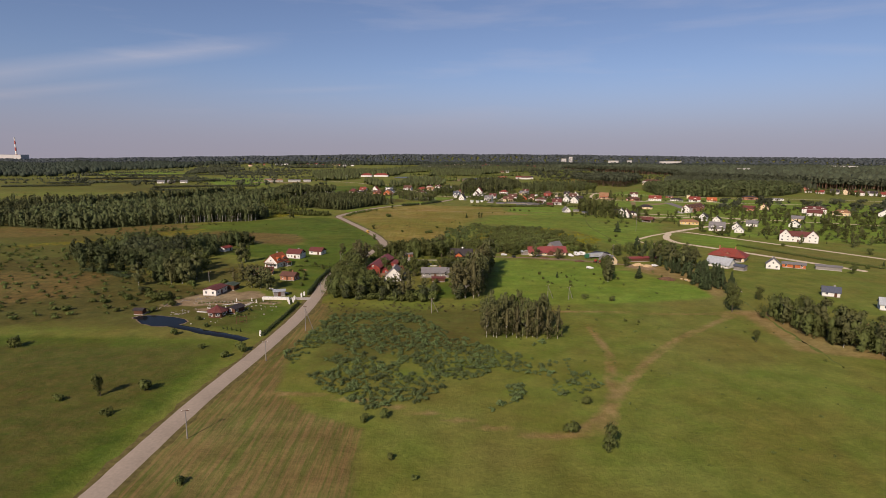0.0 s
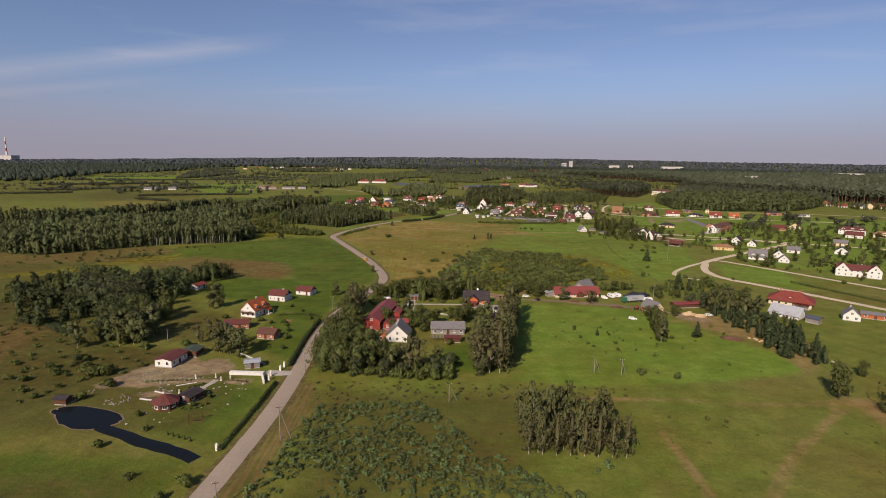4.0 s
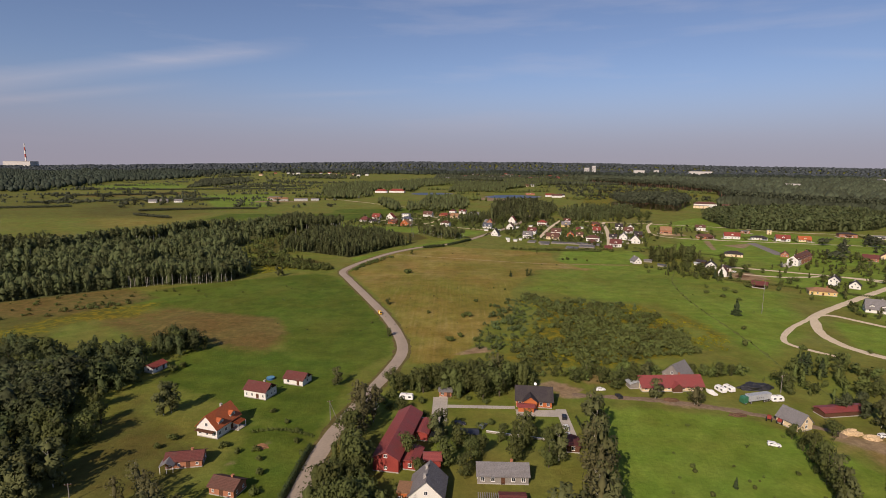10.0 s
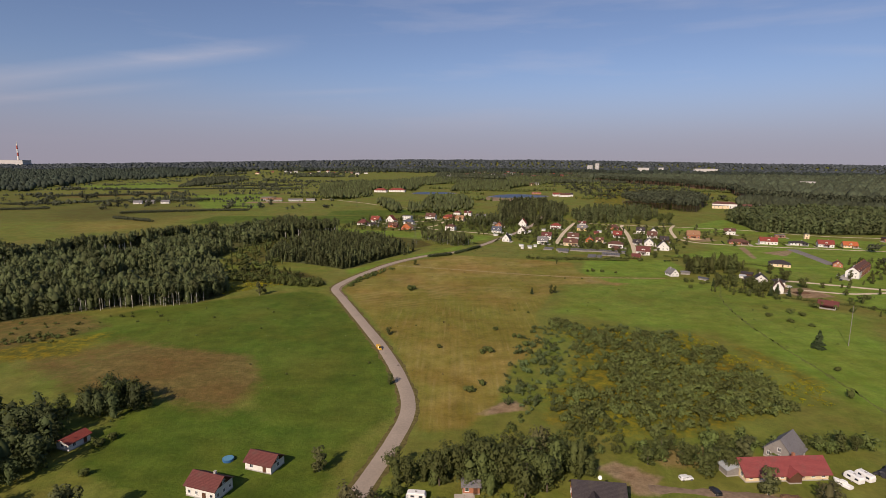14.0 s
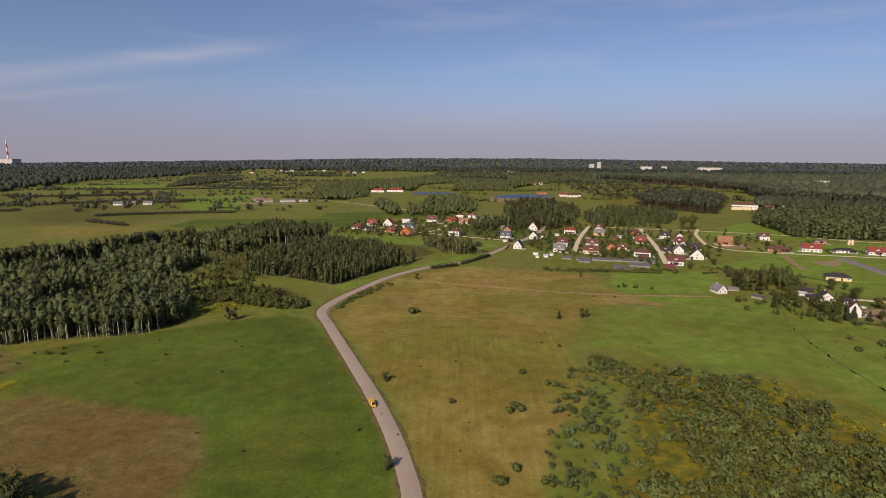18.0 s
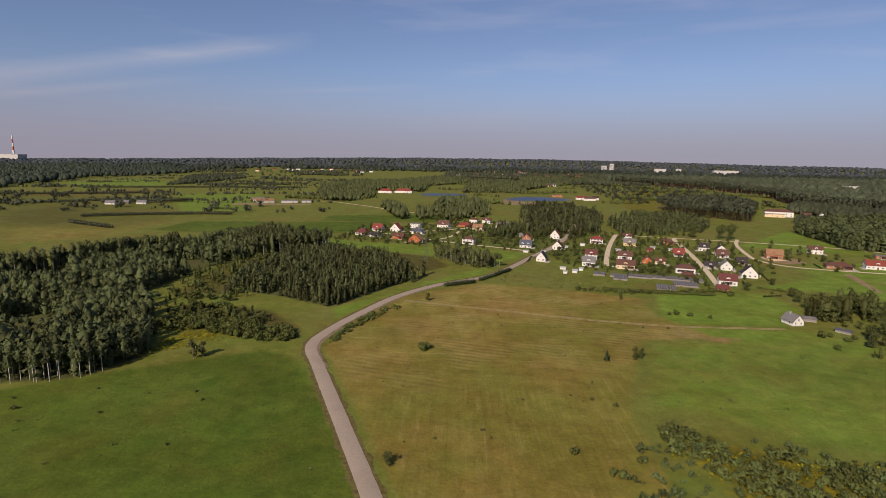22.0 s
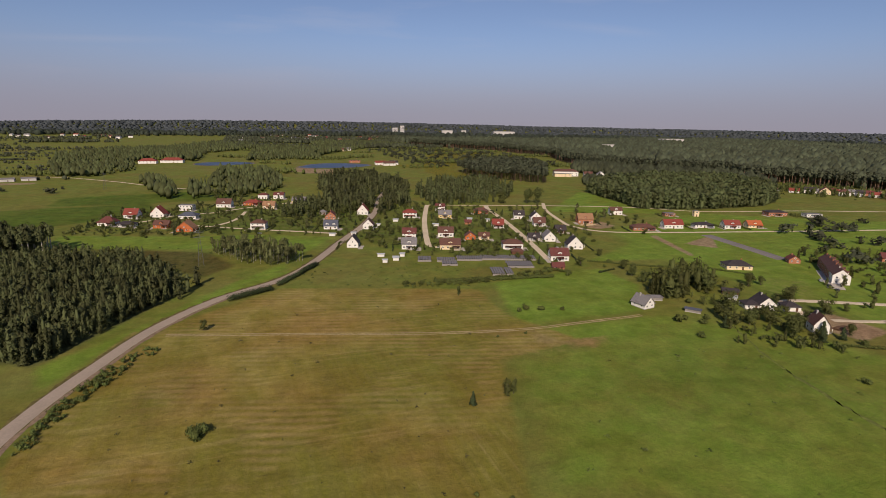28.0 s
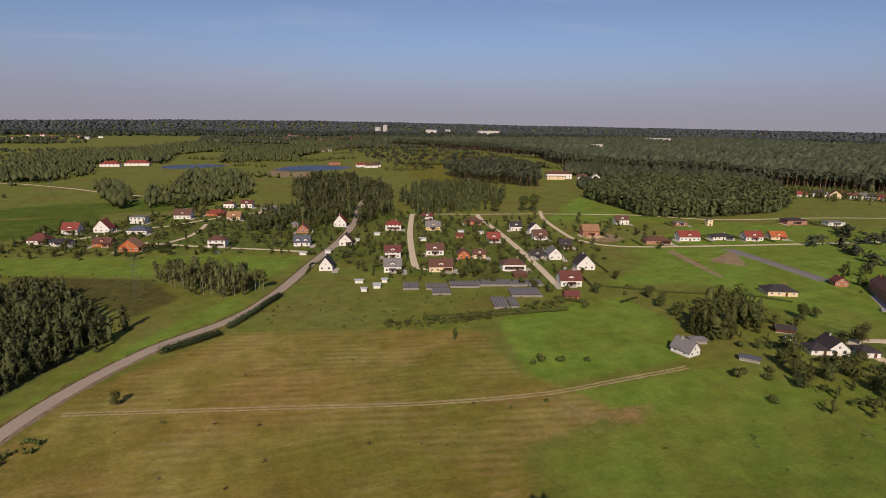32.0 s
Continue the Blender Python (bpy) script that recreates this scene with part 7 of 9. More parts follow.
plants("bush", [(-48, 362, 3), (-45, 357, 3), (-40, 351, 3.2), (-35, 350, 3), (-31, 352, 2.5), (-33, 363, 3.5), (-10, 343, 3), (-6, 346, 3), (-2, 343, 3), (-14, 367, 2.5), (-7, 364, 2.5), (28, 340, 2), (-46, 368, 4)], "shrubs round the farmyard")
# right farm
plants("birch", [(64, 372, 9), (66, 389, 10)], "trees by the red-roofed barn", 1.6)
plants("thin", [(78, 367, 8), (80, 369, 7)], "trees by the red-roofed barn", 2.2)
plants("broad", [(58, 383, 8), (54, 386, 9), (50, 381, 8), (46, 387, 8), (62, 396, 7), (40, 392, 7), (34, 387, 7), (89, 397, 7), (95, 398, 6), (101, 397, 7), (108, 398, 6), (44, 396, 6)], "trees by the red-roofed barn", 1.1)
# trees round the lone white house and its lane
plants("broad", [(191, 745, 8), (186, 730, 9), (196, 704, 14), (194, 660, 11), (213, 706, 13), (198, 640, 10), (214, 632, 8), (236, 660, 11), (192, 622, 10), (186, 640, 9), (181, 655, 8), (176, 646, 8), (200, 626, 9), (240, 690, 9), (208, 690, 11), (186, 702, 8), (184, 716, 9), (250, 690, 6), (220, 615, 6), (238, 640, 9)], "trees along the boundary", 1.1)
plants("spruce", [(206, 618, 8), (198, 612, 8), (211, 612, 7), (170, 640, 7)], "trees along the boundary", 1.3)
plants("bush", [(160, 655, 3), (165, 648, 3), (171, 652, 3), (150, 634, 3), (176, 690, 3), (182, 676, 3), (160, 690, 2), (214, 604, 3.5), (226, 598, 3.5), (240, 590, 3.5), (246, 600, 3.2), (168, 560, 3), (175, 548, 3), (182, 540, 2.6)], "garden bushes", 1.2)

# ---- scrub, goldenrod, reeds ----
def shrubs(name, poly, gap, h0, h1, label, seed, leaves=66, size=0.10, leaf=L_SCRUB, keep=None, wide=1.0):
    xs, ys = scatter(poly, gap, seed, keep)
    hs = np.random.default_rng(seed + 1).uniform(h0, h1, len(xs)) * np.random.default_rng(seed + 2).choice([0.7, 1.0, 1.25], len(xs))
    return stand(name, xs, ys, hs, ("scrub",), label, "scrub", leaf, leaves, size, seed, wide, 0.0)


shrubs("scrubland", [(-50, 233), (-56, 182), (-40, 160), (-22, 142), (14, 141), (34, 160), (24, 185), (5, 205), (-14, 236)], 1.9, 0.6, 1.5, "grey-green willow scrub in the first field", 301, 60, 0.13, keep=clumped(16, 0.41, 8), wide=1.7)
shrubs("scrubland", [(14, 141), (49, 156), (52, 176), (39, 202), (24, 185), (34, 160)], 2.8, 0.6, 1.5, "grey-green willow scrub in the first field", 302, 60, 0.13, keep=clumped(12, 0.52, 9), wide=1.6)
shrubs("scrubland", [(-14, 428), (14, 536), (30, 534), (22, 480), (16, 425), (4, 416)], 6.0, 1.6, 3.6, "loose dark bushes beside the mown field", 312, 90, 0.09, L_SCRUB, keep=clumped(14, 0.45, 10))
shrubs("scrubland", [(60, 262), (120, 262), (140, 300), (120, 340), (60, 350), (40, 300)], 17, 0.7, 1.8, "small bushes in the green pasture", 307, 40, 0.15, L_BUSH)
shrubs("scrubland", [(50, 90), (130, 120), (135, 230), (60, 240), (20, 200)], 12, 0.3, 0.9, "low weed clumps in the meadow", 308, 20, 0.2, L_BUSH, wide=1.6)
shrubs("scrubland", [(-250, 520), (-120, 600), (-60, 480), (-66, 420), (-150, 460)], 15, 0.3, 0.8, "low weed clumps in the green field", 309, 16, 0.22, L_BUSH, wide=1.6)
shrubs("scrubland", [(-100, 640), (-30, 750), (76, 700), (40, 600), (0, 480), (-50, 440), (-80, 560)], 17, 0.3, 0.9, "low weed clumps in the mown field", 310, 16, 0.22, L_DRY, wide=1.5)
shrubs("scrubland", [(40, 560), (100, 650), (190, 640), (220, 540), (140, 420), (125, 520)], 15, 0.3, 1.1, "low weed clumps in the meadow", 311, 18, 0.2, L_BUSH, wide=1.6)
shrubs("scrubland", [(-62, 165), (-50, 235), (-30, 250), (20, 250), (60, 225), (20, 190)], 13.0, 0.5, 1.2, "low loose shrubs in the rough meadow", 303, 30, 0.2, L_BUSH, wide=1.6)
BIG_SCRUB = [(22, 546), (46, 541), (76, 527), (112, 510), (122, 470), (108, 425), (60, 402), (30, 398), (0, 412), (8, 440), (20, 468), (31, 506)]
shrubs("scrubland", BIG_SCRUB, 2.9, 1.8, 3.8, "dense olive-green scrub beyond the farms", 304, 90, 0.13, L_THICK, wide=1.2, keep=lambda X, Y: blotches(15, 13)(X, Y) + 0.16 * np.random.default_rng(9).random(X.shape) > np.maximum(np.clip(0.36 + (Y - 440) / 420, 0.36, 0.60), 0.85 - inside(X, Y, BIG_SCRUB) / 18))
shrubs("scrubland", [(-8, 418), (-4, 480), (19, 530), (60, 538), (112, 512), (60, 500), (22, 470), (6, 420)], 6, 1.6, 3.4, "loose bushes at the edge of the scrub", 305, 110, 0.09, L_SCRUB)
shrubs("scrubland", [(-14, 406), (2, 425), (30, 400), (60, 402), (96, 412), (60, 396), (20, 392)], 3.5, 1.4, 3, "rough scrub behind the farms", 306, 90, 0.095, L_BUSH, keep=clumped(14, 0.38, 11))
for k, poly in enumerate(([(22, 528), (60, 528), (112, 518), (116, 500), (60, 505), (30, 512)], [(98, 505), (124, 470), (114, 428), (98, 470)], [(113, 482), (121, 488), (128, 470), (131, 442), (121, 430), (115, 450)], [(60, 500), (100, 500), (90, 480), (60, 488)], [(4, 446), (16, 446), (14, 430), (2, 430)], [(-198, 592), (-150, 636), (-186, 650), (-206, 620)])):
    shrubs("goldenrod", poly, 2.2, 0.7, 1.2, "patch of yellow goldenrod in bloom", 320 + k, 18, 0.2, L_FLOWER, keep=clumped(9, 0.44, 12), wide=1.4)
shrubs("rough_grass", [(-60, 252), (-20, 252), (60, 250), (56, 238), (-56, 236)], 3.5, 0.5, 0.9, "tall dry grass tufts", 330, 14, 0.3, L_DRY, wide=1.6)
wood("thicket", [(-113, 622), (-109, 646), (-99, 676), (-86, 694), (-82, 690), (-92, 672), (-103, 645), (-107, 622)], 2.4, 1.0, 3.0, ("bush",), "bushy strip beside the road bend", 331, 90, 0.13, L_BUSH, 1.1, keep=clumped(9, 0.36, 17), trunks=0.0)
hedge("hedge", [(-56, 750), (-45, 757), (-35, 763)], 3.6, 4.2, "dark overgrown conifer hedge along the roadside", L_SPRUCE, 130, 0.34, 341)
hedge("hedge", [(-30, 771), (-19, 787), (-12, 799), (-4, 811)], 3.2, 3.4, "dark overgrown conifer hedge along the roadside", L_SPRUCE, 110, 0.34, 342)
hedge("hedge", [(-70.2, 204), (-68.8, 230), (-68.2, 250)], 1.6, 1.5, "clipped dark green roadside hedge", L_SPRUCE, 90, 0.2, 343)
hedge("hedge", [(-67.8, 267), (-68.6, 285), (-69.2, 300), (-68.6, 326)], 2.4, 1.9, "tall clipped dark green roadside hedge", L_SPRUCE, 110, 0.22, 344)
hedge("hedge", [(-92, 336), (-82, 338), (-70, 334)], 1.4, 1.6, "loose leafy green garden hedge", L_BUSH, 40, 0.25, 345)
hedge("hedge", [(27, 352), (27.5, 335), (28, 318)], 1.7, 0.9, "thin clipped hedge beside the brown house", L_SPRUCE, 50, 0.2, 346)
hedge("hedge", [(60, 752), (90, 748), (118, 744), (135, 742)], 2.2, 4, "wild hedge behind the cold frames", L_BUSH, 50, 0.4, 347)
hedge("hedge", [(140, 760), (150, 748), (146, 742)], 2.4, 3, "wild hedge by the brick shed", L_BUSH, 50, 0.4, 348)
hedge("hedge", [(184, 746), (170, 742), (176, 744)], 1.6, 1.2, "row of small conifers", L_SPRUCE, 50, 0.25, 349)
hedge("hedge", [(180, 770), (215, 745), (245, 732), (262, 712)], 1.6, 1.6, "low leafy green garden hedge", L_BUSH, 36, 0.3, 350)
hedge("hedge", [(204, 606), (232, 590), (262, 570), (300, 545)], 1.8, 1.8, "loose leafy green garden hedge", L_BUSH, 36, 0.32, 351)
hedge("hedge", [(-96, 935), (-78, 955), (-72, 962)], 1.6, 1.6, "clipped dark green garden hedge", L_SPRUCE, 36, 0.3, 352)
hedge("hedge", [(70, 930), (74, 926), (60, 936)], 1.5, 1.2, "loose leafy green garden hedge", L_BUSH, 36, 0.3, 353)
hedge("hedge", [(196, 880), (224, 872)], 1.6, 1.6, "clipped dark green garden hedge", L_SPRUCE, 36, 0.3, 354)
hedge("hedge", [(232, 425), (262, 362), (292, 318)], 2.0, 2.0, "garden hedge beyond the gravel road", L_BUSH, 36, 0.34, 355)

# garden trees among the houses
gr = np.random.default_rng(77)
for poly, gap, n0 in (([(-190, 940), (-40, 925), (20, 900), (60, 830), (190, 740), (240, 860), (300, 830), (340, 930), (160, 1060), (-20, 1160), (-180, 1060)], 14, 1), ([(225, 480), (330, 420), (560, 560), (520, 720), (360, 760), (250, 640), (260, 560)], 13, 2), ([(195, 300), (260, 320), (330, 300), (420, 380), (340, 480), (262, 420), (240, 350)], 17, 3), ([(640, 1120), (660, 1010), (820, 860), (860, 1000), (760, 1120)], 20, 4)):
    xs, ys = scatter(poly, gap, 400 + n0, free_of(10.5, 6))
    for x, y in zip(xs, ys):
        if gr.random() < (0.85 if n0 == 1 else 0.42):
            kind = gr.choice(["broad", "bush", "birch", "spruce", "bush", "broad", "bush"])
            hh = {"broad": gr.uniform(4, 8), "bush": gr.uniform(2, 3.5), "birch": gr.uniform(6, 11), "spruce": gr.uniform(3, 7)}[kind]
            plant(kind, x, y, hh, 1.1, "garden trees and bushes")
for x, y, h in ((201, 1096, 10), (195, 1054, 15), (241, 1042, 15), (270, 1035, 18), (282, 1032, 20), (-60, 1120, 12), (-82, 1150, 14), (-75, 1155, 13), (-55, 1160, 12), (10, 1020, 10), (0, 1010, 9), (15, 1000, 9), (-8, 1005, 8), (40, 1000, 9), (48, 1015, 12), (60, 1025, 14), (-90, 925, 6), (-40, 925, 7)):
    plant("broad", x, y, h, 1.0, "tall trees behind the village")

plants("spruce", [(-89 + 2.1 * k, 212.5 - 0.9 * k, 1.5) for k in range(5)], "small clipped conifers on the lawn", 1.1, "small clipped conifer on the lawn")

# ---- near farms and gardens ----
BARN_RED = plain("faded_red_boards", (0.27, 0.050, 0.040), 0.85, 0.25, 4, 0.25)
R_BARN = roofing("faded_red_sheet", (0.24, 0.052, 0.046), 0.55)
R_GREEN = roofing("dull_green_sheet", (0.065, 0.085, 0.062), 0.6)
STONE = plain("field_stone", (0.33, 0.30, 0.25), 0.9, 0.3, 4, 0.4, random_by=0.5)
SAND = plain("yellow_sand", (0.52, 0.38, 0.22), 0.95, 0.2, 2, 0.3)
BRUSH = plain("dry_brushwood", (0.13, 0.075, 0.045), 0.95, 0.4, 6, 0.5)
TYRE = plain("tyre_rubber", (0.02, 0.02, 0.02), 0.8, 0.1, 8, 0.0)

house(-100.5, 367.5, 10.4, 7.4, 3.5, "gable", "x", -17, WHITE, R_MAROON, "small white house with a maroon roof and dark gable boards", 32, chimneys=1, gable=TIMBER, bays=2.4, win=(0.9, 1.2))
house(-89, 381.5, 9.6, 7, 2.7, "gable", "x", -17, WHITE, R_MAROON, "white garage with a maroon roof and dark gable boards", 30, chimneys=0, gable=TIMBER, name="garage", category="garage", bays=4)
oh = house(-105, 338, 8.6, 12.5, 3.8, "gable", "y", -16, WHITE, R_ORANGE, "white house with a big orange tiled roof, dormers and a balcony", 45, dormers=2, chimneys=1, porch="side", bays=2.8)
bm = bmesh.new()
for k in range(13):
    box(bm, -8.0, -7.94, -3.6 + 0.6 * k - 0.03, -3.6 + 0.6 * k + 0.03, 2.95, 3.85)
box(bm, -8.05, -7.9, -3.7, 3.7, 3.82, 3.92)
box(bm, -8.05, -6.3, -3.7, 3.7, 2.8, 2.95)
part("balcony", bm, TIMBER, oh, "brown wooden balcony on the gable")
house(-158.5, 392, 5.5, 8, 2.6, "gable", "y", -16, WHITE, R_RED, "small white shed with a red sheet roof", 22, chimneys=0, name="shed", category="shed", bays=4)
ms = house(-106, 315.5, 11, 6, 2.7, "gable", "x", 12, BRICK, R_MAROON, "garden house with a mottled maroon roof", 24, chimneys=1, bays=2.6, win=(0.8, 0.9))
bm = bmesh.new()
gable_roof(bm, 4.2, 4.2, 2.4, 1.1, 0.2, 0.1)
vr = part("veranda_roof", bm, R_GREY, ms, "pale glazed veranda roof")
vr.matrix_local = pose(-4.4, -3.4, 0, 0, 0, 90)
for sx in (-6.3, -4.4, -2.5):
    bm = bmesh.new()
    box(bm, sx - 0.07, sx + 0.07, -5.4, -5.26, 0, 2.4)
    part("veranda_post", bm, FRAME_W, ms)
house(-86.5, 301.5, 8.4, 6, 2.7, "gable", "x", -14, BRICK, R_BROWN, "small brick garden house with a brown roof", 28, chimneys=1, bays=2.8, win=(0.8, 0.9))
house(-115.5, 269.5, 7, 10.5, 3.0, "gable", "y", -8, WHITE, R_MAROON, "white outbuilding with a flat-pitched maroon roof", 12, chimneys=0, bays=3.4, name="outbuilding", category="outbuilding")
house(-111, 278.5, 6.5, 5.5, 2.6, "gable", "y", -8, TIMBER, R_GREEN, "dark shed with a dull green roof", 10, chimneys=0, windows=False, name="shed", category="shed")
house(-82, 266, 5.4, 4.2, 2.5, "gable", "x", 18, GREYWOOD, R_METAL, "grey shed with a pale metal roof", 8, chimneys=0, windows=True, name="shed", category="shed", bays=5)
house(-133.5, 232.5, 4.0, 2.8, 2.2, "gable", "x", -5, TIMBER, R_DARK, "dark bathing hut at the pond", 20, chimneys=0, windows=False, name="hut", category="hut")

# octagonal summer house with its wing
gz = thing("summer_house", -98.5, 230.5, 0, "dark timber summer house with a faceted maroon roof", "pavilion")
bm = bmesh.new()
cone(bm, 0, 0, 0, 2.5, 3.9, 3.9, 8)
part("wall", bm, TIMBER, gz)
bm = bmesh.new()
cone(bm, 0, 0, 2.45, 4.6, 4.7, 0.5, 8)
cone(bm, 0, 0, 4.55, 5.0, 0.55, 0.08, 8)
part("roof", bm, R_MAROON, gz)
for k in range(8):
    a = radians(22.5 + 45 * k)
    window(gz, 3.62 * math.cos(a), 3.62 * math.sin(a), 0.9, math.degrees(a) + 90, 1.5, 1.1)
house(-93, 236.5, 5, 6, 2.3, "gable", "y", -20, TIMBER, R_DARK, "dark timber wing of the summer house", 18, chimneys=0, name="summer_house_wing", category="pavilion", bays=3)

# white garden wall and gate
def wall_run(x0, y0, x1, y1, h, th, mat, label, caps=0, name="garden_wall"):
    L = math.hypot(x1 - x0, y1 - y0)
    t = thing(name, (x0 + x1) / 2, (y0 + y1) / 2, math.degrees(math.atan2(y1 - y0, x1 - x0)), label, "wall")
    bm = bmesh.new()
    box(bm, -L / 2, L / 2, -th / 2, th / 2, 0, h)
    part("wall", bm, mat, t)
    bm = bmesh.new()
    box(bm, -L / 2, L / 2, -th / 2 - 0.06, th / 2 + 0.06, h, h + 0.08)
    part("coping", bm, FRAME_W, t)
    for k in range(caps):
        bm = bmesh.new()
        cx = -L / 2 + (k + 0.5) * L / caps
        box(bm, cx - 0.2, cx + 0.2, -th / 2 - 0.1, -th / 2 + 0.3, 0, h + 0.3)
        cone(bm, cx, -th / 2 + 0.1, h + 0.3, h + 0.5, 0.26, 0.03, 4)
        part("pillar", bm, WHITE, t)
    return t


wall_run(-88, 258.5, -75, 258, 1.1, 1.5, WHITE, "thick white garden wall with pillars", 6)
wall_run(-75, 256, -72.3, 249.5, 1.5, 0.5, WHITE, "stepped white wall beside the gate", 2)
wall_run(-103, 247, -97, 250, 0.2, 0.25, STONE, "low stone edging in the garden")
wall_run(-92, 280, -78, 268, 0.6, 0.3, CONCRETE, "low pale concrete garden wall")
wall_run(-110, 236, -101, 234, 0.3, 0.5, STONE, "low pale stone garden edging")
wall_run(-108, 242, -101, 239.5, 0.25, 0.4, STONE, "low stone edging in the garden")


def gate_pillar(x, y):
    t = thing("gate_pillar", x, y, -8, "white gate pillar with a stone ball", "pillar", "gate pillars")
    bm = bmesh.new()
    box(bm, -0.32, 0.32, -0.32, 0.32, 0, 1.7)
    box(bm, -0.4, 0.4, -0.4, 0.4, 1.7, 1.84)
    part("shaft", bm, WHITE, t)
    bm = bmesh.new()
    bmesh.ops.create_icosphere(bm, subdivisions=2, radius=0.28, matrix=Matrix.Translation((0, 0, 2.08)))
    part("ball", bm, WHITE, t)


for x, y in ((-71.5, 253), (-72, 257), (-70, 262.5), (-69.5, 266), (-71, 204)):
    gate_pillar(x, y)
ribbon("gate_apron", [(-75, 261), (-70, 260), (-65, 260)], 4.2, 0.07, PAVING, "paved drive at the gate", "pavement", 0.1, seed=51)
ribbon("garden_path", [(-95, 240), (-92, 249), (-91, 253)], 1.5, 0.05, PAVING, "pale garden path", "pavement", 0.05, seed=52)
grs = np.random.default_rng(12)
for k in range(34):
    a, b = grs.random(), grs.random()
    x, y = (-112 + 34 * a, 241 + 9 * b) if k < 20 else (-106 + 12 * a, 213 + 14 * b) if k < 26 else (-90 + 16 * a, 226 + 22 * b)
    bm = bmesh.new()
    r = grs.uniform(0.2, 0.5)
    bmesh.ops.create_icosphere(bm, subdivisions=2, radius=r)
    for v in bm.verts:
        v.co *= 1 + 0.25 * noise.noise(v.co * 2.3 / r + Vector((k, 0, 0)))
        v.co.z = max(-0.2 * r, v.co.z * 0.75)
    o = tagged(part("boulder", bm, STONE), "rounded grey boulder in the rock garden", "boulder", "rock garden boulders")
    o.location = (x, y, 0.2 * r)
for k, (x, y) in enumerate(((-92, 255), (-89, 252.5), (-99, 254), (-86, 253.5), (-99, 241))):
    bm = bmesh.new()
    cone(bm, 0, 0, 0, 0.4, 0.4, 0.32, 8)
    cone(bm, 0, 0, 0.4, 1.3, 0.2, 0.26, 8)
    bmesh.ops.create_icosphere(bm, subdivisions=1, radius=0.2, matrix=Matrix.Translation((0, 0, 1.5)))
    o = tagged(part("garden_statue", bm, WHITE), "small white garden statue on the lawn", "statue", "garden statues")
    o.location = (x, y, 0)


def rubble(points, spread, count, r0, r1, label, seed):
    """Loose stones strewn along a line, too many to count."""
    rng = np.random.default_rng(seed)
    line = bent(points, 1.0)
    o = np.array([(1, 0, 0), (0, 1, 0), (-1, 0, 0), (0, -1, 0), (0, 0, 0.8), (0, 0, -0.4)], float)
    tri = np.array([(0, 1, 4), (1, 2, 4), (2, 3, 4), (3, 0, 4), (1, 0, 5), (2, 1, 5), (3, 2, 5), (0, 3, 5)])
    vs = []
    for k in range(count):
        x, y = line[rng.integers(len(line))] + rng.normal(size=2) * spread
        r, a = rng.uniform(r0, r1), rng.uniform(0, 6.28)
        q = o * rng.uniform(0.7, 1.2, (6, 1)) * r
        vs.append(np.stack([x + q[:, 0] * math.cos(a) - q[:, 1] * math.sin(a), y + q[:, 0] * math.sin(a) + q[:, 1] * math.cos(a), np.maximum(q[:, 2] + 0.2 * r, 0.0)], 1))
    f = (tri[None] + 6 * np.arange(count)[:, None, None]).reshape(-1, 3)
    tagged(part("rubble", arrays_mesh("rubble", np.vstack(vs), f), STONE), label, "stones", kind="stuff")


rubble([(-132, 230), (-129, 248), (-120, 257), (-110, 262)], 1.0, 110, 0.15, 0.5, "loose pale stones along the garden edge", 61)
rubble([(-119, 250), (-108, 253), (-96, 253), (-88, 252)], 1.6, 120, 0.12, 0.4, "loose stones round the flower beds", 62)
rubble([(-110, 246), (-104, 243), (-101, 238), (-108, 236), (-112, 241)], 0.7, 80, 0.12, 0.38, "ring of stones round a flower bed", 63)
rubble([(-121, 236), (-117, 232), (-114, 236), (-118, 239)], 0.6, 60, 0.15, 0.45, "ring of stones round a small basin", 64)
for k, pts in enumerate(([(-115, 250), (-108, 251.5), (-100, 252)], [(-98, 246), (-94, 249)], [(-86, 252.5), (-79, 251)], [(-96, 231), (-90, 229), (-86, 233)], [(-101, 243), (-96, 240)])):
    hedge("flower_bed", pts, 0.7, 1.2, "low mixed planting in a garden bed", L_BUSH, 18, 0.3, 70 + k, "flower bed")
sw = thing("swing_frame", -84.5, 221, 20, "timber garden swing frame on the lawn", "swing")
for sx in (-2, 2):
    for sy in (-1, 1):
        bm = bmesh.new()
        cone(bm, sx, sy * 1.2, 0, 2.6, 0.09, 0.07, 6, 0, -sy * 1.15)
        part("leg", bm, TIMBER, sw)
bm = bmesh.new()
box(bm, -2.3, 2.3, -0.09, 0.09, 2.5, 2.68)
part("beam", bm, TIMBER, sw)
bm = bmesh.new()
box(bm, -0.9, 0.9, -0.3, 0.3, 0.5, 0.6)
box(bm, -0.85, -0.8, -0.05, 0.05, 0.6, 2.5)
box(bm, 0.8, 0.85, -0.05, 0.05, 0.6, 2.5)
part("seat", bm, TIMBER, sw)

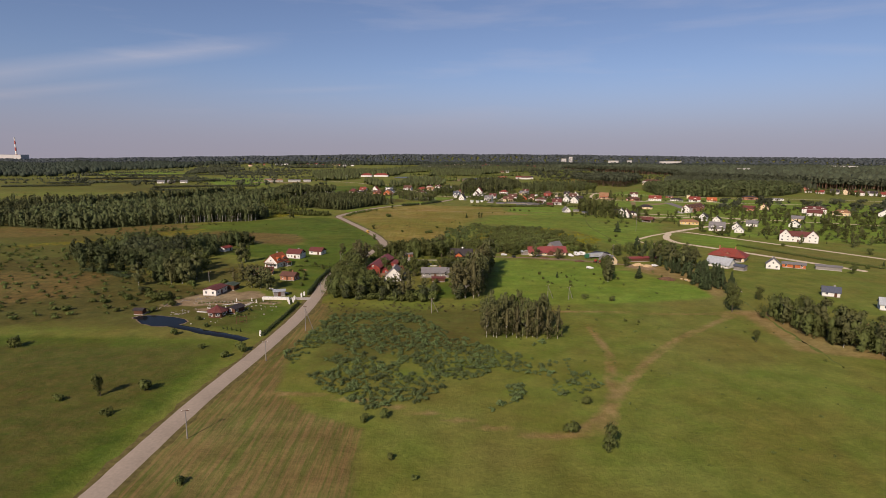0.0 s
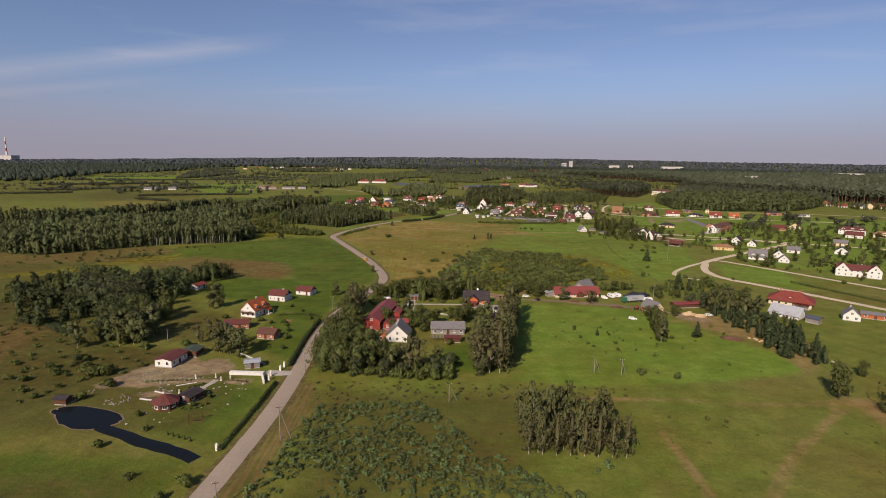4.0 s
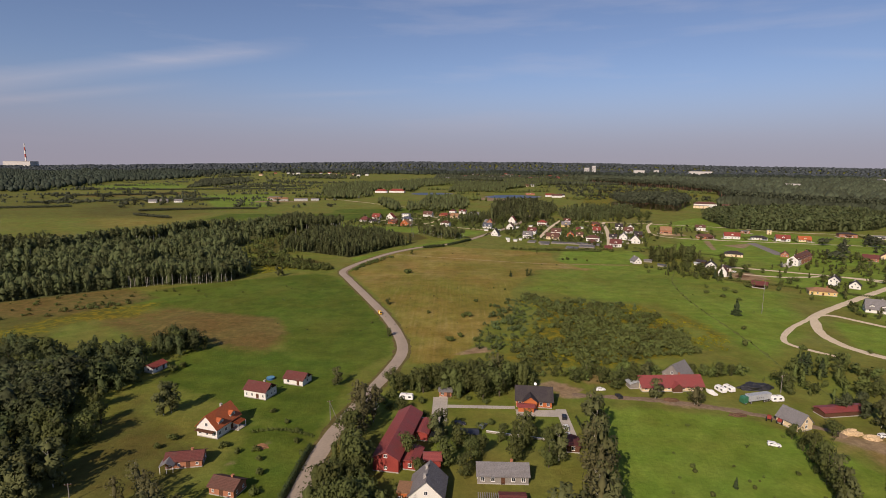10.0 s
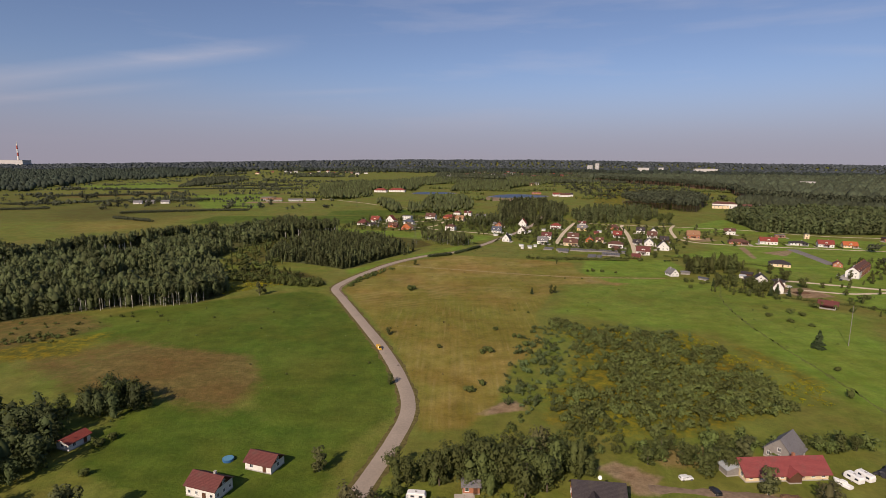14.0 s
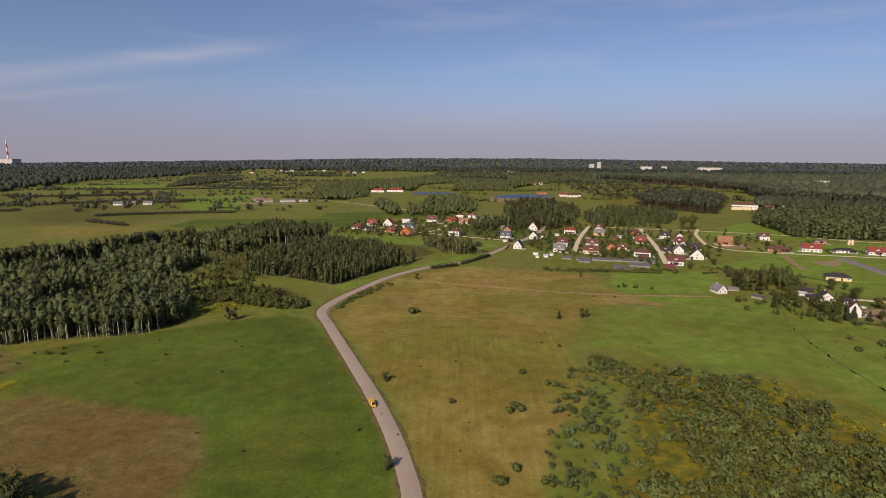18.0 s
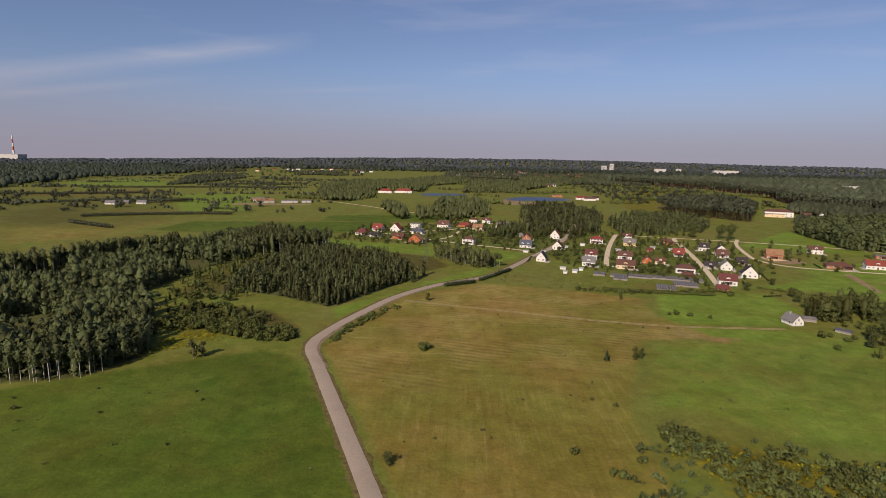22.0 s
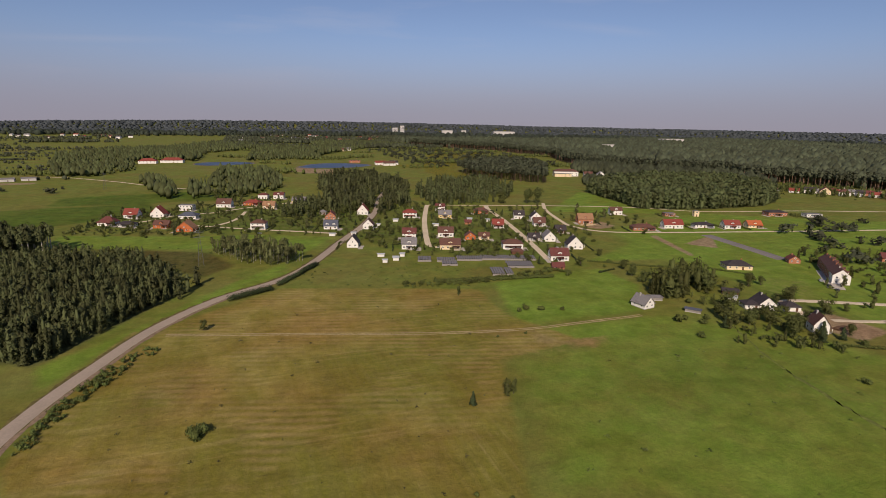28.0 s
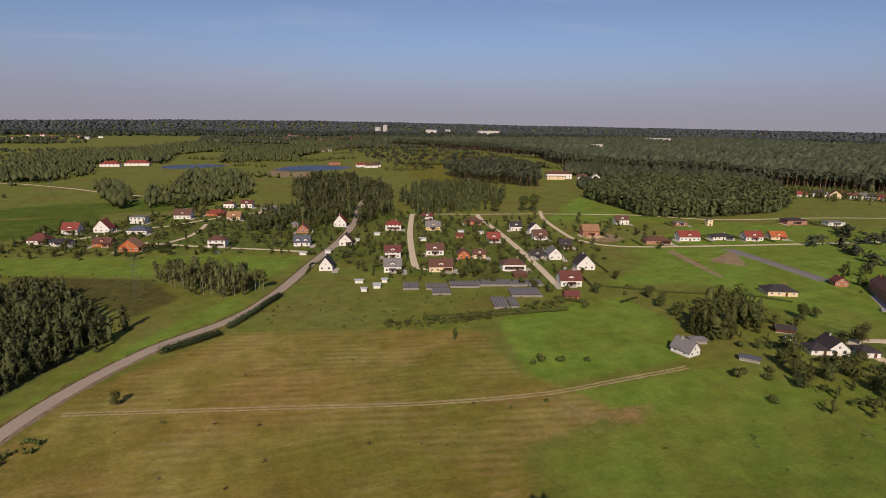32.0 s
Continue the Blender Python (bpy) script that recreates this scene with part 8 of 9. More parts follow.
# the red barn and the houses round it
house(-38.5, 329.5, 8.4, 33, 4.6, "gable", "y", -9, BARN_RED, R_BARN, "long faded red timber barn with a red sheet roof", 28, chimneys=0, name="barn", category="barn", bays=6, win=(1.0, 1.0))
house(-32.8, 319, 4.6, 9, 3.0, "gable", "y", -9, BARN_RED, R_BARN, "faded red lean-to beside the barn", 16, chimneys=0, name="barn_annex", category="barn", bays=5)
house(-30.5, 338, 4.6, 10, 3.0, "gable", "y", -9, BARN_RED, R_BARN, "red-roofed annex behind the barn", 14, chimneys=0, name="barn_annex", category="barn", windows=False)
house(-26.5, 317.5, 5.2, 5, 3.4, "gable", "x", 4, BARN_RED, R_BARN, "small dark red boarded shed", 26, chimneys=0, name="shed", category="shed", bays=4)
house(-27, 301.5, 10, 10.5, 3.2, "gable", "y", -4, WHITE, R_GREY, "white cottage with a steep grey roof and brick chimneys", 43, chimneys=2, bays=3.2)
house(-33.8, 300, 3.6, 5.5, 3.4, "flat", "x", -4, ORANGE, R_TAN, "orange-painted veranda with white panels", 10, chimneys=0, name="veranda", category="veranda", bays=1.8)
house(-4.5, 311.5, 15.5, 6.8, 2.9, "gable", "x", 0, GREYWOOD, R_GREY, "long low cottage with a grey slab roof", 34, chimneys=1, bays=2.6)
house(-2.5, 298.5, 7, 4.0, 2.2, "gable", "x", 0, TIMBER, R_MAROON, "low shed with a maroon roof", 10, chimneys=0, windows=False, name="shed", category="shed")
pg = thing("pergola", -9.5, 298.5, 0, "low dark garden pergola with slats", "pergola")
for sx in (-2.9, 0, 2.9):
    for sy in (-1.7, 1.7):
        bm = bmesh.new()
        box(bm, sx - 0.06, sx + 0.06, sy - 0.06, sy + 0.06, 0, 2.1)
        part("post", bm, TIMBER, pg)
for k in range(10):
    bm = bmesh.new()
    box(bm, -3.0 + 0.64 * k, -2.75 + 0.64 * k, -2.0, 2.0, 2.1, 2.2)
    part("slat", bm, GREYWOOD, pg)
house(12.5, 366, 14, 10, 3.2, "gable", "x", -5, ORANGE, R_DARK, "orange timber house with a dark brown roof", 36, chimneys=0, bays=2.8, over=0.7)
house(10.5, 361.2, 5.2, 4.0, 3.4, "gable", "y", -5, ORANGE, R_DARK, "front gable of the orange house", 36, chimneys=0, name="house_wing", category="house", bays=2.6)
house(8.5, 357.8, 6, 3.0, 2.4, "gable", "x", -5, ORANGE, R_BARN, "open red-roofed porch of the orange house", 14, chimneys=0, windows=False, name="porch", category="porch")
dish = thing("satellite_dish", 13.2, 367.2, 0, "white satellite dish on the dark roof", "satellite dish", z=6.6)
bm = bmesh.new()
cone(bm, 0, 0, 0, 0.7, 0.05, 0.05, 6)
part("mast", bm, CONCRETE, dish)
bm = bmesh.new()
cone(bm, 0, 0, 0.0, 0.16, 0.12, 0.6, 14)
o = part("reflector", bm, FRAME_W, dish)
o.matrix_local = pose(0, -0.12, 0.85, 62, 0, 0)
house(-23.5, 371, 5, 4, 2.5, "gable", "x", 0, BRICK, R_GREY, "small brick hut with a grey roof", 18, chimneys=0, name="hut", category="hut", bays=2.4)
house(21, 330.5, 4.2, 6.5, 2.4, "gable", "y", -6, TIMBER, R_MAROON, "small shed with a maroon roof", 16, chimneys=0, name="shed", category="shed", bays=3)
for k, (x0, x1, y0, y1, mt, lab) in enumerate(((-28.5, -22.5, 346, 369, PAVING, "paved yard of pale concrete slabs"), (-22.5, 4.5, 359.4, 362, PAVING, "pale paved garden path"), (4.5, 21, 353.5, 359, PAVING, "paved forecourt of the orange house"), (-36, -25, 336, 347, GRAVEL, "sandy yard beside the barn"), (20.5, 24.5, 336, 360, PAVING, "paved strip beside the orange house"))):
    sl = tagged(new("yard_paving", bpy.data.meshes.new("yard_paving")), lab, "pavement", kind="structure")
    bm = bmesh.new()
    nx_, ny_ = max(1, int((x1 - x0) / 2.9)), max(1, int((y1 - y0) / 2.9))
    if mt is GRAVEL:
        nx_ = ny_ = 1
    for i in range(nx_):
        for j in range(ny_):
            box(bm, x0 + (x1 - x0) * i / nx_ + 0.02, x0 + (x1 - x0) * (i + 1) / nx_ - 0.02, y0 + (y1 - y0) * j / ny_ + 0.02, y0 + (y1 - y0) * (j + 1) / ny_ - 0.02, 0.0, 0.05 + 0.006 * ((i * 7 + j * 3) % 3))
    bm.to_mesh(sl.data)
    bm.free()
    sl.data.materials.append(mt)
wall_run(-37, 348.5, -28.5, 347.5, 1.3, 0.35, TIMBER, "dark boarded yard fence", 0, "yard_fence")
wall_run(-8, 340, 18, 334, 0.7, 0.35, STONE, "low stone wall across the garden")

# right farm
house(73.5, 383.5, 26.5, 8.5, 2.6, "gable", "x", 5, CREAM, R_BARN, "long farmhouse with a faded red sheet roof", 36, chimneys=1, bays=3.2, over=0.8)
house(75.5, 379.6, 4, 3.2, 2.4, "gable", "y", 5, TIMBER, R_BARN, "small gabled porch of the farmhouse", 40, chimneys=0, windows=False, name="porch", category="porch")
house(81.5, 394, 10, 9, 3.0, "gable", "x", 40, GREYWOOD, R_GREY, "old house with a steep grey slab roof", 46, chimneys=0, bays=3)
house(59.0, 383.5, 6, 4, 2.3, "gable", "y", 10, GREYWOOD, R_METAL, "grey lean-to beside the farmhouse", 16, chimneys=0, windows=False, name="shed", category="shed")
house(108, 350.5, 7, 9, 2.8, "gable", "y", 24, CREAM, R_GREY, "old barn with a grey slab roof and pale gable", 44, chimneys=0, bays=4, name="barn", category="barn")
house(133, 361.5, 20, 5.5, 2.3, "gable", "x", 10, TIMBER, R_BARN, "long low shed with a rusty red roof", 12, chimneys=0, windows=False, name="shed", category="shed")


def wheel(parent, x, y, r=0.33, w=0.22, turn=0):
    bm = bmesh.new()
    bmesh.ops.create_cone(bm, cap_ends=True, segments=14, radius1=r, radius2=r, depth=w)
    o = part("wheel", bm, TYRE, parent)
    o.matrix_local = pose(x, y, r, 90, 0, turn)
    bm = bmesh.new()
    bmesh.ops.create_cone(bm, cap_ends=True, segments=10, radius1=r * 0.55, radius2=r * 0.55, depth=w + 0.03)
    part("rim", bm, CONCRETE, o)


def slab_body(bm, sections):
    """A lofted body: (x, half width, low, high) from rear to front."""
    rings = []
    for x, hw, z0, z1 in sections:
        b = min(0.18, hw * 0.2)
        rings.append([bm.verts.new(c) for c in ((x, -hw, z0), (x, hw, z0), (x, hw, z1 - b), (x, hw - b, z1), (x, -hw + b, z1), (x, -hw, z1 - b))])
    for a, b in zip(rings[:-1], rings[1:]):
        for i in range(6):
            bm.faces.new((a[i], b[i], b[(i + 1) % 6], a[(i + 1) % 6]))
    bm.faces.new(rings[0])
    bm.faces.new(rings[-1][::-1])


PAINT = {}


def paint(rgb):
    if rgb not in PAINT:
        PAINT[rgb] = plain("car_paint", rgb, 0.3, 0.04, 3, 0.0, stain=0.1)
    return PAINT[rgb]


def car(x, y, turn, rgb, label, van=False, name="car"):
    t = thing(name, x, y, turn, label, "van" if van else "car")
    L, z = (2.45, 0.07) if van else (2.1, 0.07)
    bm = bmesh.new()
    slab_body(bm, [(-L, 0.8, 0.35, 0.85), (-L + 0.15, 0.88, 0.3, 0.95), (L - 0.9, 0.88, 0.3, 0.95), (L - 0.1, 0.84, 0.3, 0.82), (L, 0.75, 0.35, 0.7)])
    part("body", bm, paint(rgb), t)
    bm = bmesh.new()
    hi, fr = (1.95, L - 0.75) if van else (1.45, L - 1.15)
    slab_body(bm, [(-L + 0.05, 0.80, 0.93, hi - 0.1), (-L + 0.3, 0.80, 0.93, hi), (fr - 0.6, 0.80, 0.93, hi), (fr, 0.78, 0.9, 0.98)])
    part("cabin", bm, paint(rgb), t)
    for nm, sec in (("windscreen", (fr - 0.52, fr - 0.03)), ("rear_window", (-L + 0.02, -L + 0.06))):
        bm = bmesh.new()
        z1 = hi - 0.12
        xs = (sec[1] + 0.02, sec[0] + 0.04) if nm == "windscreen" else (sec[0], sec[0] + 0.02)
        v = [bm.verts.new(c) for c in ((xs[0], -0.68, 1.0), (xs[0], 0.68, 1.0), (xs[1], 0.6, z1), (xs[1], -0.6, z1))]
        bm.faces.new(v)
        bmesh.ops.solidify(bm, geom=bm.faces[:], thickness=0.03)
        part(nm, bm, GLASS_M, t)
    for sy in (-1, 1):
        bm = bmesh.new()
        box(bm, (-0.2 if van else -L + 0.6), fr - 0.7, sy * 0.80 - 0.012, sy * 0.80 + 0.012, 1.02, hi - 0.22)
        part("side_window", bm, GLASS_M, t)
        bm = bmesh.new()
        box(bm, L - 0.06, L + 0.02, sy * 0.6 - 0.14, sy * 0.6 + 0.14, 0.58, 0.74)
        part("headlight", bm, FRAME_W, t)
        for wx in (-L + 0.75, L - 0.75):
            wheel(t, wx, sy * 0.8)
    t.location.z = z if van and abs(x) > 50 else 0.0
    return t


def caravan(x, y, turn, label="white touring caravan on the grass", L=2.6):
    t = thing("caravan", x, y, turn, label, "caravan", "caravans")
    bm = bmesh.new()
    slab_body(bm, [(-L, 1.0, 0.7, 2.0), (-L + 0.35, 1.1, 0.5, 2.55), (L - 0.6, 1.1, 0.5, 2.55), (L - 0.1, 1.05, 0.6, 1.9), (L, 1.0, 0.75, 1.5)])
    part("body", bm, FRAME_W, t)
    for sy in (-1, 1):
        for wx in (-1.5, 0.9):
            bm = bmesh.new()
            box(bm, wx - 0.55, wx + 0.55, sy * 1.1 - 0.02, sy * 1.1 + 0.02, 1.35, 1.95)
            part("window", bm, GLASS_M, t)
        wheel(t, -0.1, sy * 0.95, 0.3)
    bm = bmesh.new()
    box(bm, L - 0.32, L - 0.2, -0.8, 0.8, 1.55, 2.1)
    part("front_window", bm, GLASS_M, t)
    bm = bmesh.new()
    box(bm, L - 0.1, L + 1.1, -0.06, 0.06, 0.42, 0.52)
    box(bm, L + 1.0, L + 1.08, -0.05, 0.05, 0.0, 0.5)
    part("drawbar", bm, TANK, t)
    bm = bmesh.new()
    box(bm, -0.4, 0.3, -0.35, 0.35, 2.55, 2.63)
    part("roof_hatch", bm, CONCRETE, t)


caravan(-39.5, 366, 175, "white caravan on the lawn under trees", 2.9)
for x, y, tn in ((94.5, 380, 108), (98.5, 381, 108), (113.5, 371.5, 5)):
    caravan(x, y, tn)
# boat on the grass
bt = thing("boat", 89.5, 377.5, 112, "white motor boat standing on the grass", "boat")
bm = bmesh.new()
slab_body(bm, [(-2.6, 0.9, 0.35, 1.2), (0.5, 1.05, 0.3, 1.25), (1.9, 0.7, 0.4, 1.3), (2.9, 0.08, 0.75, 1.4)])
part("hull", bm, FRAME_W, bt)
bm = bmesh.new()
slab_body(bm, [(-0.9, 0.7, 1.2, 1.8), (0.6, 0.7, 1.2, 1.85), (1.4, 0.5, 1.2, 1.3)])
part("cabin", bm, FRAME_W, bt)
bm = bmesh.new()
box(bm, -1.6, -1.4, -0.8, 0.8, 0, 0.4)
box(bm, 1.0, 1.2, -0.7, 0.7, 0, 0.4)
part("cradle", bm, TIMBER, bt)
# lorry
lo = thing("lorry", 105, 370.8, 197, "articulated lorry with a green cab and a pale grey trailer", "lorry")
bm = bmesh.new()
box(bm, -6.2, 5.0, -1.22, 1.22, 1.1, 3.6)
part("trailer", bm, R_METAL, lo)
bm = bmesh.new()
for k in range(9):
    box(bm, -6.0 + 1.3 * k, -5.9 + 1.3 * k, -1.27, 1.27, 1.1, 3.6)
part("trailer_ribs", bm, CONCRETE, lo)
bm = bmesh.new()
slab_body(bm, [(5.5, 1.2, 0.7, 3.3), (7.3, 1.2, 0.6, 3.3), (7.75, 1.15, 0.6, 2.6)])
part("cab", bm, paint((0.03, 0.13, 0.07)), lo)
bm = bmesh.new()
box(bm, 7.35, 7.72, -1.0, 1.0, 1.8, 2.55)
part("windscreen", bm, GLASS_M, lo)
for wx in (-5.2, -4.0, -2.8, 3.9, 6.6):
    for sy in (-1, 1):
        wheel(lo, wx, sy * 1.05, 0.5, 0.3)
for k in range(4):
    bm = bmesh.new()
    box(bm, -2.2 + 1.0 * k, -1.6 + 1.0 * k, 1.23, 1.25, 2.0, 2.5)
    part("lettering_bar", bm, paint((0.10, 0.11, 0.16)), lo)

car(-68.0, 490, -66, (0.62, 0.34, 0.015), "yellow delivery van driving on the asphalt road", True, "van")
for x, y, tn, c, lab in ((92, 335, -18, (0.7, 0.7, 0.68), "white car parked at the pasture edge"), (22.5, 352.5, 80, (0.02, 0.02, 0.025), "black car beside the orange house"), (21.6, 344, 84, (0.7, 0.7, 0.68), "white car beside the clipped hedge"), (21.2, 338, 84, (0.7, 0.7, 0.68), "white car beside the clipped hedge"),
                         (-17.5, 345.5, 5, (0.02, 0.022, 0.03), "dark car on the lawn"), (135.5, 343, 10, (0.66, 0.66, 0.64), "white car by the sand heap"), (161, 347, -40, (0.68, 0.68, 0.66), "white car beside the outbuilding"), (164, 342, -40, (0.03, 0.03, 0.05), "dark car beside the outbuilding"),
                         (182, 352, 50, (0.03, 0.03, 0.035), "dark car before the red-roofed house"), (-9, 344, 60, (0.10, 0.12, 0.15), "grey car on the lawn"), (286, 668, 45, (0.04, 0.04, 0.05), "dark car in the terrace yard"), (290, 676, 45, (0.02, 0.02, 0.02), "black car in the terrace yard"), (296, 686, 45, (0.3, 0.31, 0.33), "grey car in the terrace yard"),
                         (49, 372.5, 100, (0.02, 0.02, 0.025), "black car by the farm lane"), (43, 379, 10, (0.68, 0.68, 0.66), "white car by the farm lane"), (228, 640, 20, (0.68, 0.68, 0.66), "white car by the modern house"), (92, 840, 60, (0.5, 0.5, 0.52), "silver car at the end of the street"), (-38, 928, 20, (0.7, 0.7, 0.7), "white car by the hedge"), (180, 812, 40, (0.4, 0.4, 0.42), "grey car in the street")):
    car(x, y, tn, c, lab)
# covered frame on the lawn
cf = thing("covered_frame", -14.5, 338.5, 0, "dark tarpaulin-covered frame on the lawn", "tarpaulin")
bm = bmesh.new()
gable_roof(bm, 7.5, 4.5, 1.1, 0.7, 0.1, 0.08)
part("tarpaulin", bm, plain("black_tarpaulin", (0.03, 0.035, 0.05), 0.3, 0.2, 2, 0.5), cf)
for sx in (-3.4, 3.4):
    for sy in (-2, 2):
        bm = bmesh.new()
        box(bm, sx - 0.06, sx + 0.06, sy - 0.06, sy + 0.06, 0, 1.15)
        part("post", bm, TIMBER, cf)
# red farm machines by the lane
for x, y, tn in ((101, 354.5, 60), (104, 352, 40)):
    tr = thing("tractor", x, y, tn, "old red tractor beside the lane", "tractor", "farm machines")
    bm = bmesh.new()
    slab_body(bm, [(-0.2, 0.4, 0.7, 1.3), (1.9, 0.38, 0.6, 1.25), (2.0, 0.34, 0.65, 1.1)])
    part("bonnet", bm, BARN_RED, tr)
    bm = bmesh.new()
    slab_body(bm, [(-1.5, 0.7, 1.1, 2.3), (-0.3, 0.7, 1.1, 2.4), (0.0, 0.6, 1.1, 1.5)])
    part("cab", bm, BARN_RED, tr)
    for sy in (-1, 1):
        wheel(tr, -1.0, sy * 0.85, 0.75, 0.4)
        wheel(tr, 1.4, sy * 0.7, 0.42, 0.28)


def heap(name, x, y, rx, ry, h, mat, label, seed, turn=0):
    """A rough pile with an uneven skin."""
    bm = bmesh.new()
    bmesh.ops.create_icosphere(bm, subdivisions=4, radius=1)
    for v in bm.verts:
        n1 = noise.noise(v.co * 2.1 + Vector((seed, 0, 0))) * 0.35 + noise.noise(v.co * 6 + Vector((0, seed, 0))) * 0.14
        v.co = Vector((v.co.x * rx, v.co.y * ry, max(-0.05, v.co.z) * h)) * (1 + n1)
        v.co.z = max(v.co.z, -0.05)
    o = tagged(part(name, bm, mat), label, name.replace("_", " "))
    o.matrix_world = pose(x, y, 0, 0, 0, turn)


heap("sand_mound", 125.5, 345, 3.6, 2.2, 1.6, SAND, "yellow sand piled up by the barn", 1)
heap("sand_mound", 130.5, 341.5, 3.0, 1.8, 1.3, SAND, "yellow sand piled up by the barn", 2)
heap("sand_mound", 120, 343, 2.4, 1.6, 0.8, DIRT, "low pile of brown earth", 3)
heap("brush_mound", 128, 305, 4.4, 2.6, 1.4, BRUSH, "dry brushwood piled up in the pasture", 4, -20)
heap("brush_mound", 70, 370.5, 3.2, 1.8, 0.8, BRUSH, "brown brushwood pile beside the farm lane", 5)
heap("brush_mound", 91, 358, 3.6, 1.6, 0.7, BRUSH, "brown brushwood pile beside the farm lane", 6)
TARP = plain("black_tarpaulin", (0.022, 0.022, 0.024), 0.55, 0.3, 1.2, 0.3)
heap("silage_clamp", 111.5, 384.5, 7.2, 3.0, 2.4, TARP, "long silage pile under a black tarpaulin", 7, 8)
heap("earth_mound", -85.5, 326.5, 2.4, 1.9, 0.35, plain("terracotta_earth", (0.30, 0.15, 0.075), 0.95, 0.3, 1.5, 0.2), "low mound of bare reddish earth in the lawn", 8)
for k in range(30):
    u = grs.random()
    x, y = 138 + 17 * u + grs.uniform(-1.3, 1.3), 306 - 30 * u + grs.uniform(-1.3, 1.3)
    bm = bmesh.new()
    r = grs.uniform(0.35, 0.9)
    bmesh.ops.create_icosphere(bm, subdivisions=1, radius=r)
    for v in bm.verts:
        v.co *= 1 + 0.35 * noise.noise(v.co * 2 / r + Vector((k * 3, 0, 0)))
        v.co.z = max(v.co.z * 0.6, -0.1)
    o = tagged(part("rubble_block", bm, SAND if k % 3 else STONE), "pale block of rubble along the ditch", "rubble", "rubble row")
    o.location = (x, y, 0.1)


def pole(x, y, h, strut=0.0, label="wooden power pole", arm=True):
    t = thing("power_pole", x, y, 15, label + " with a crossarm" if arm else label + " without wires", "pole")
    bm = bmesh.new()
    cone(bm, 0, 0, 0, h, 0.16, 0.11, 8)
    part("mast", bm, GREYWOOD, t)
    if arm:
        bm = bmesh.new()
        box(bm, -0.9, 0.9, -0.06, 0.06, h - 0.5, h - 0.36)
        part("crossarm", bm, TIMBER, t)
        for sx in (-0.8, 0, 0.8):
            bm = bmesh.new()
            cone(bm, sx, 0, h - 0.36, h - 0.1, 0.06, 0.04, 6)
            part("insulator", bm, FRAME_W, t)
    if strut:
        bm = bmesh.new()
        cone(bm, strut, 0, 0, h * 0.85, 0.12, 0.09, 6, -strut * 0.95, 0)
        part("strut", bm, GREYWOOD, t)


for x, y, h, s in ((-63.5, 126, 7.8, 0), (-55, 210.5, 10.5, 3), (-60.3, 262, 7.5, 0), (-66.5, 347, 7.8, 2.5), (-129, 294, 6, 0), (62, 261, 6.5, 2), (52, 263, 7, 2.6), (-5, 236, 7, 3), (-60.5, 178, 7.2, 0), (148, 288, 6, 0), (120, 380, 8, 0)):
    pole(x, y, h, s)
pole(180, 506, 22, 0, "tall lone mast in the pasture", False)


PYLON_M = plain("dull_galvanised_steel", (0.16, 0.16, 0.15), 0.6, 0.1, 4, 0.0, 0.5)


def pylon(x, y, h):
    t = thing("pylon", x, y, 10, "grey lattice electricity pylon in the meadow", "pylon")
    for sx in (-1, 1):
        for sy in (-1, 1):
            bm = bmesh.new()
            cone(bm, sx * h * 0.07, sy * h * 0.07, 0, h, 0.08, 0.06, 4, -sx * h * 0.06, -sy * h * 0.06)
            part("leg", bm, PYLON_M, t)
    for k in range(7):
        z = h * k / 7
        w = h * (0.07 - 0.06 * k / 7)
        bm = bmesh.new()
        for sy in (-1, 1):
            cone(bm, -w, sy * w, z, z + h / 7, 0.035, 0.035, 4, 2 * w * 0.95, 0)
            cone(bm, sy * w, w, z, z + h / 7, 0.035, 0.035, 4, 0, -2 * w * 0.95)
        part("bracing", bm, PYLON_M, t)
    for z in (h * 0.8, h * 0.93):
        bm = bmesh.new()
        box(bm, -3.2, 3.2, -0.12, 0.12, z, z + 0.25)
        part("crossarm", bm, PYLON_M, t)


pylon(-76, 831, 24)
pylon(-224, 1276, 22)

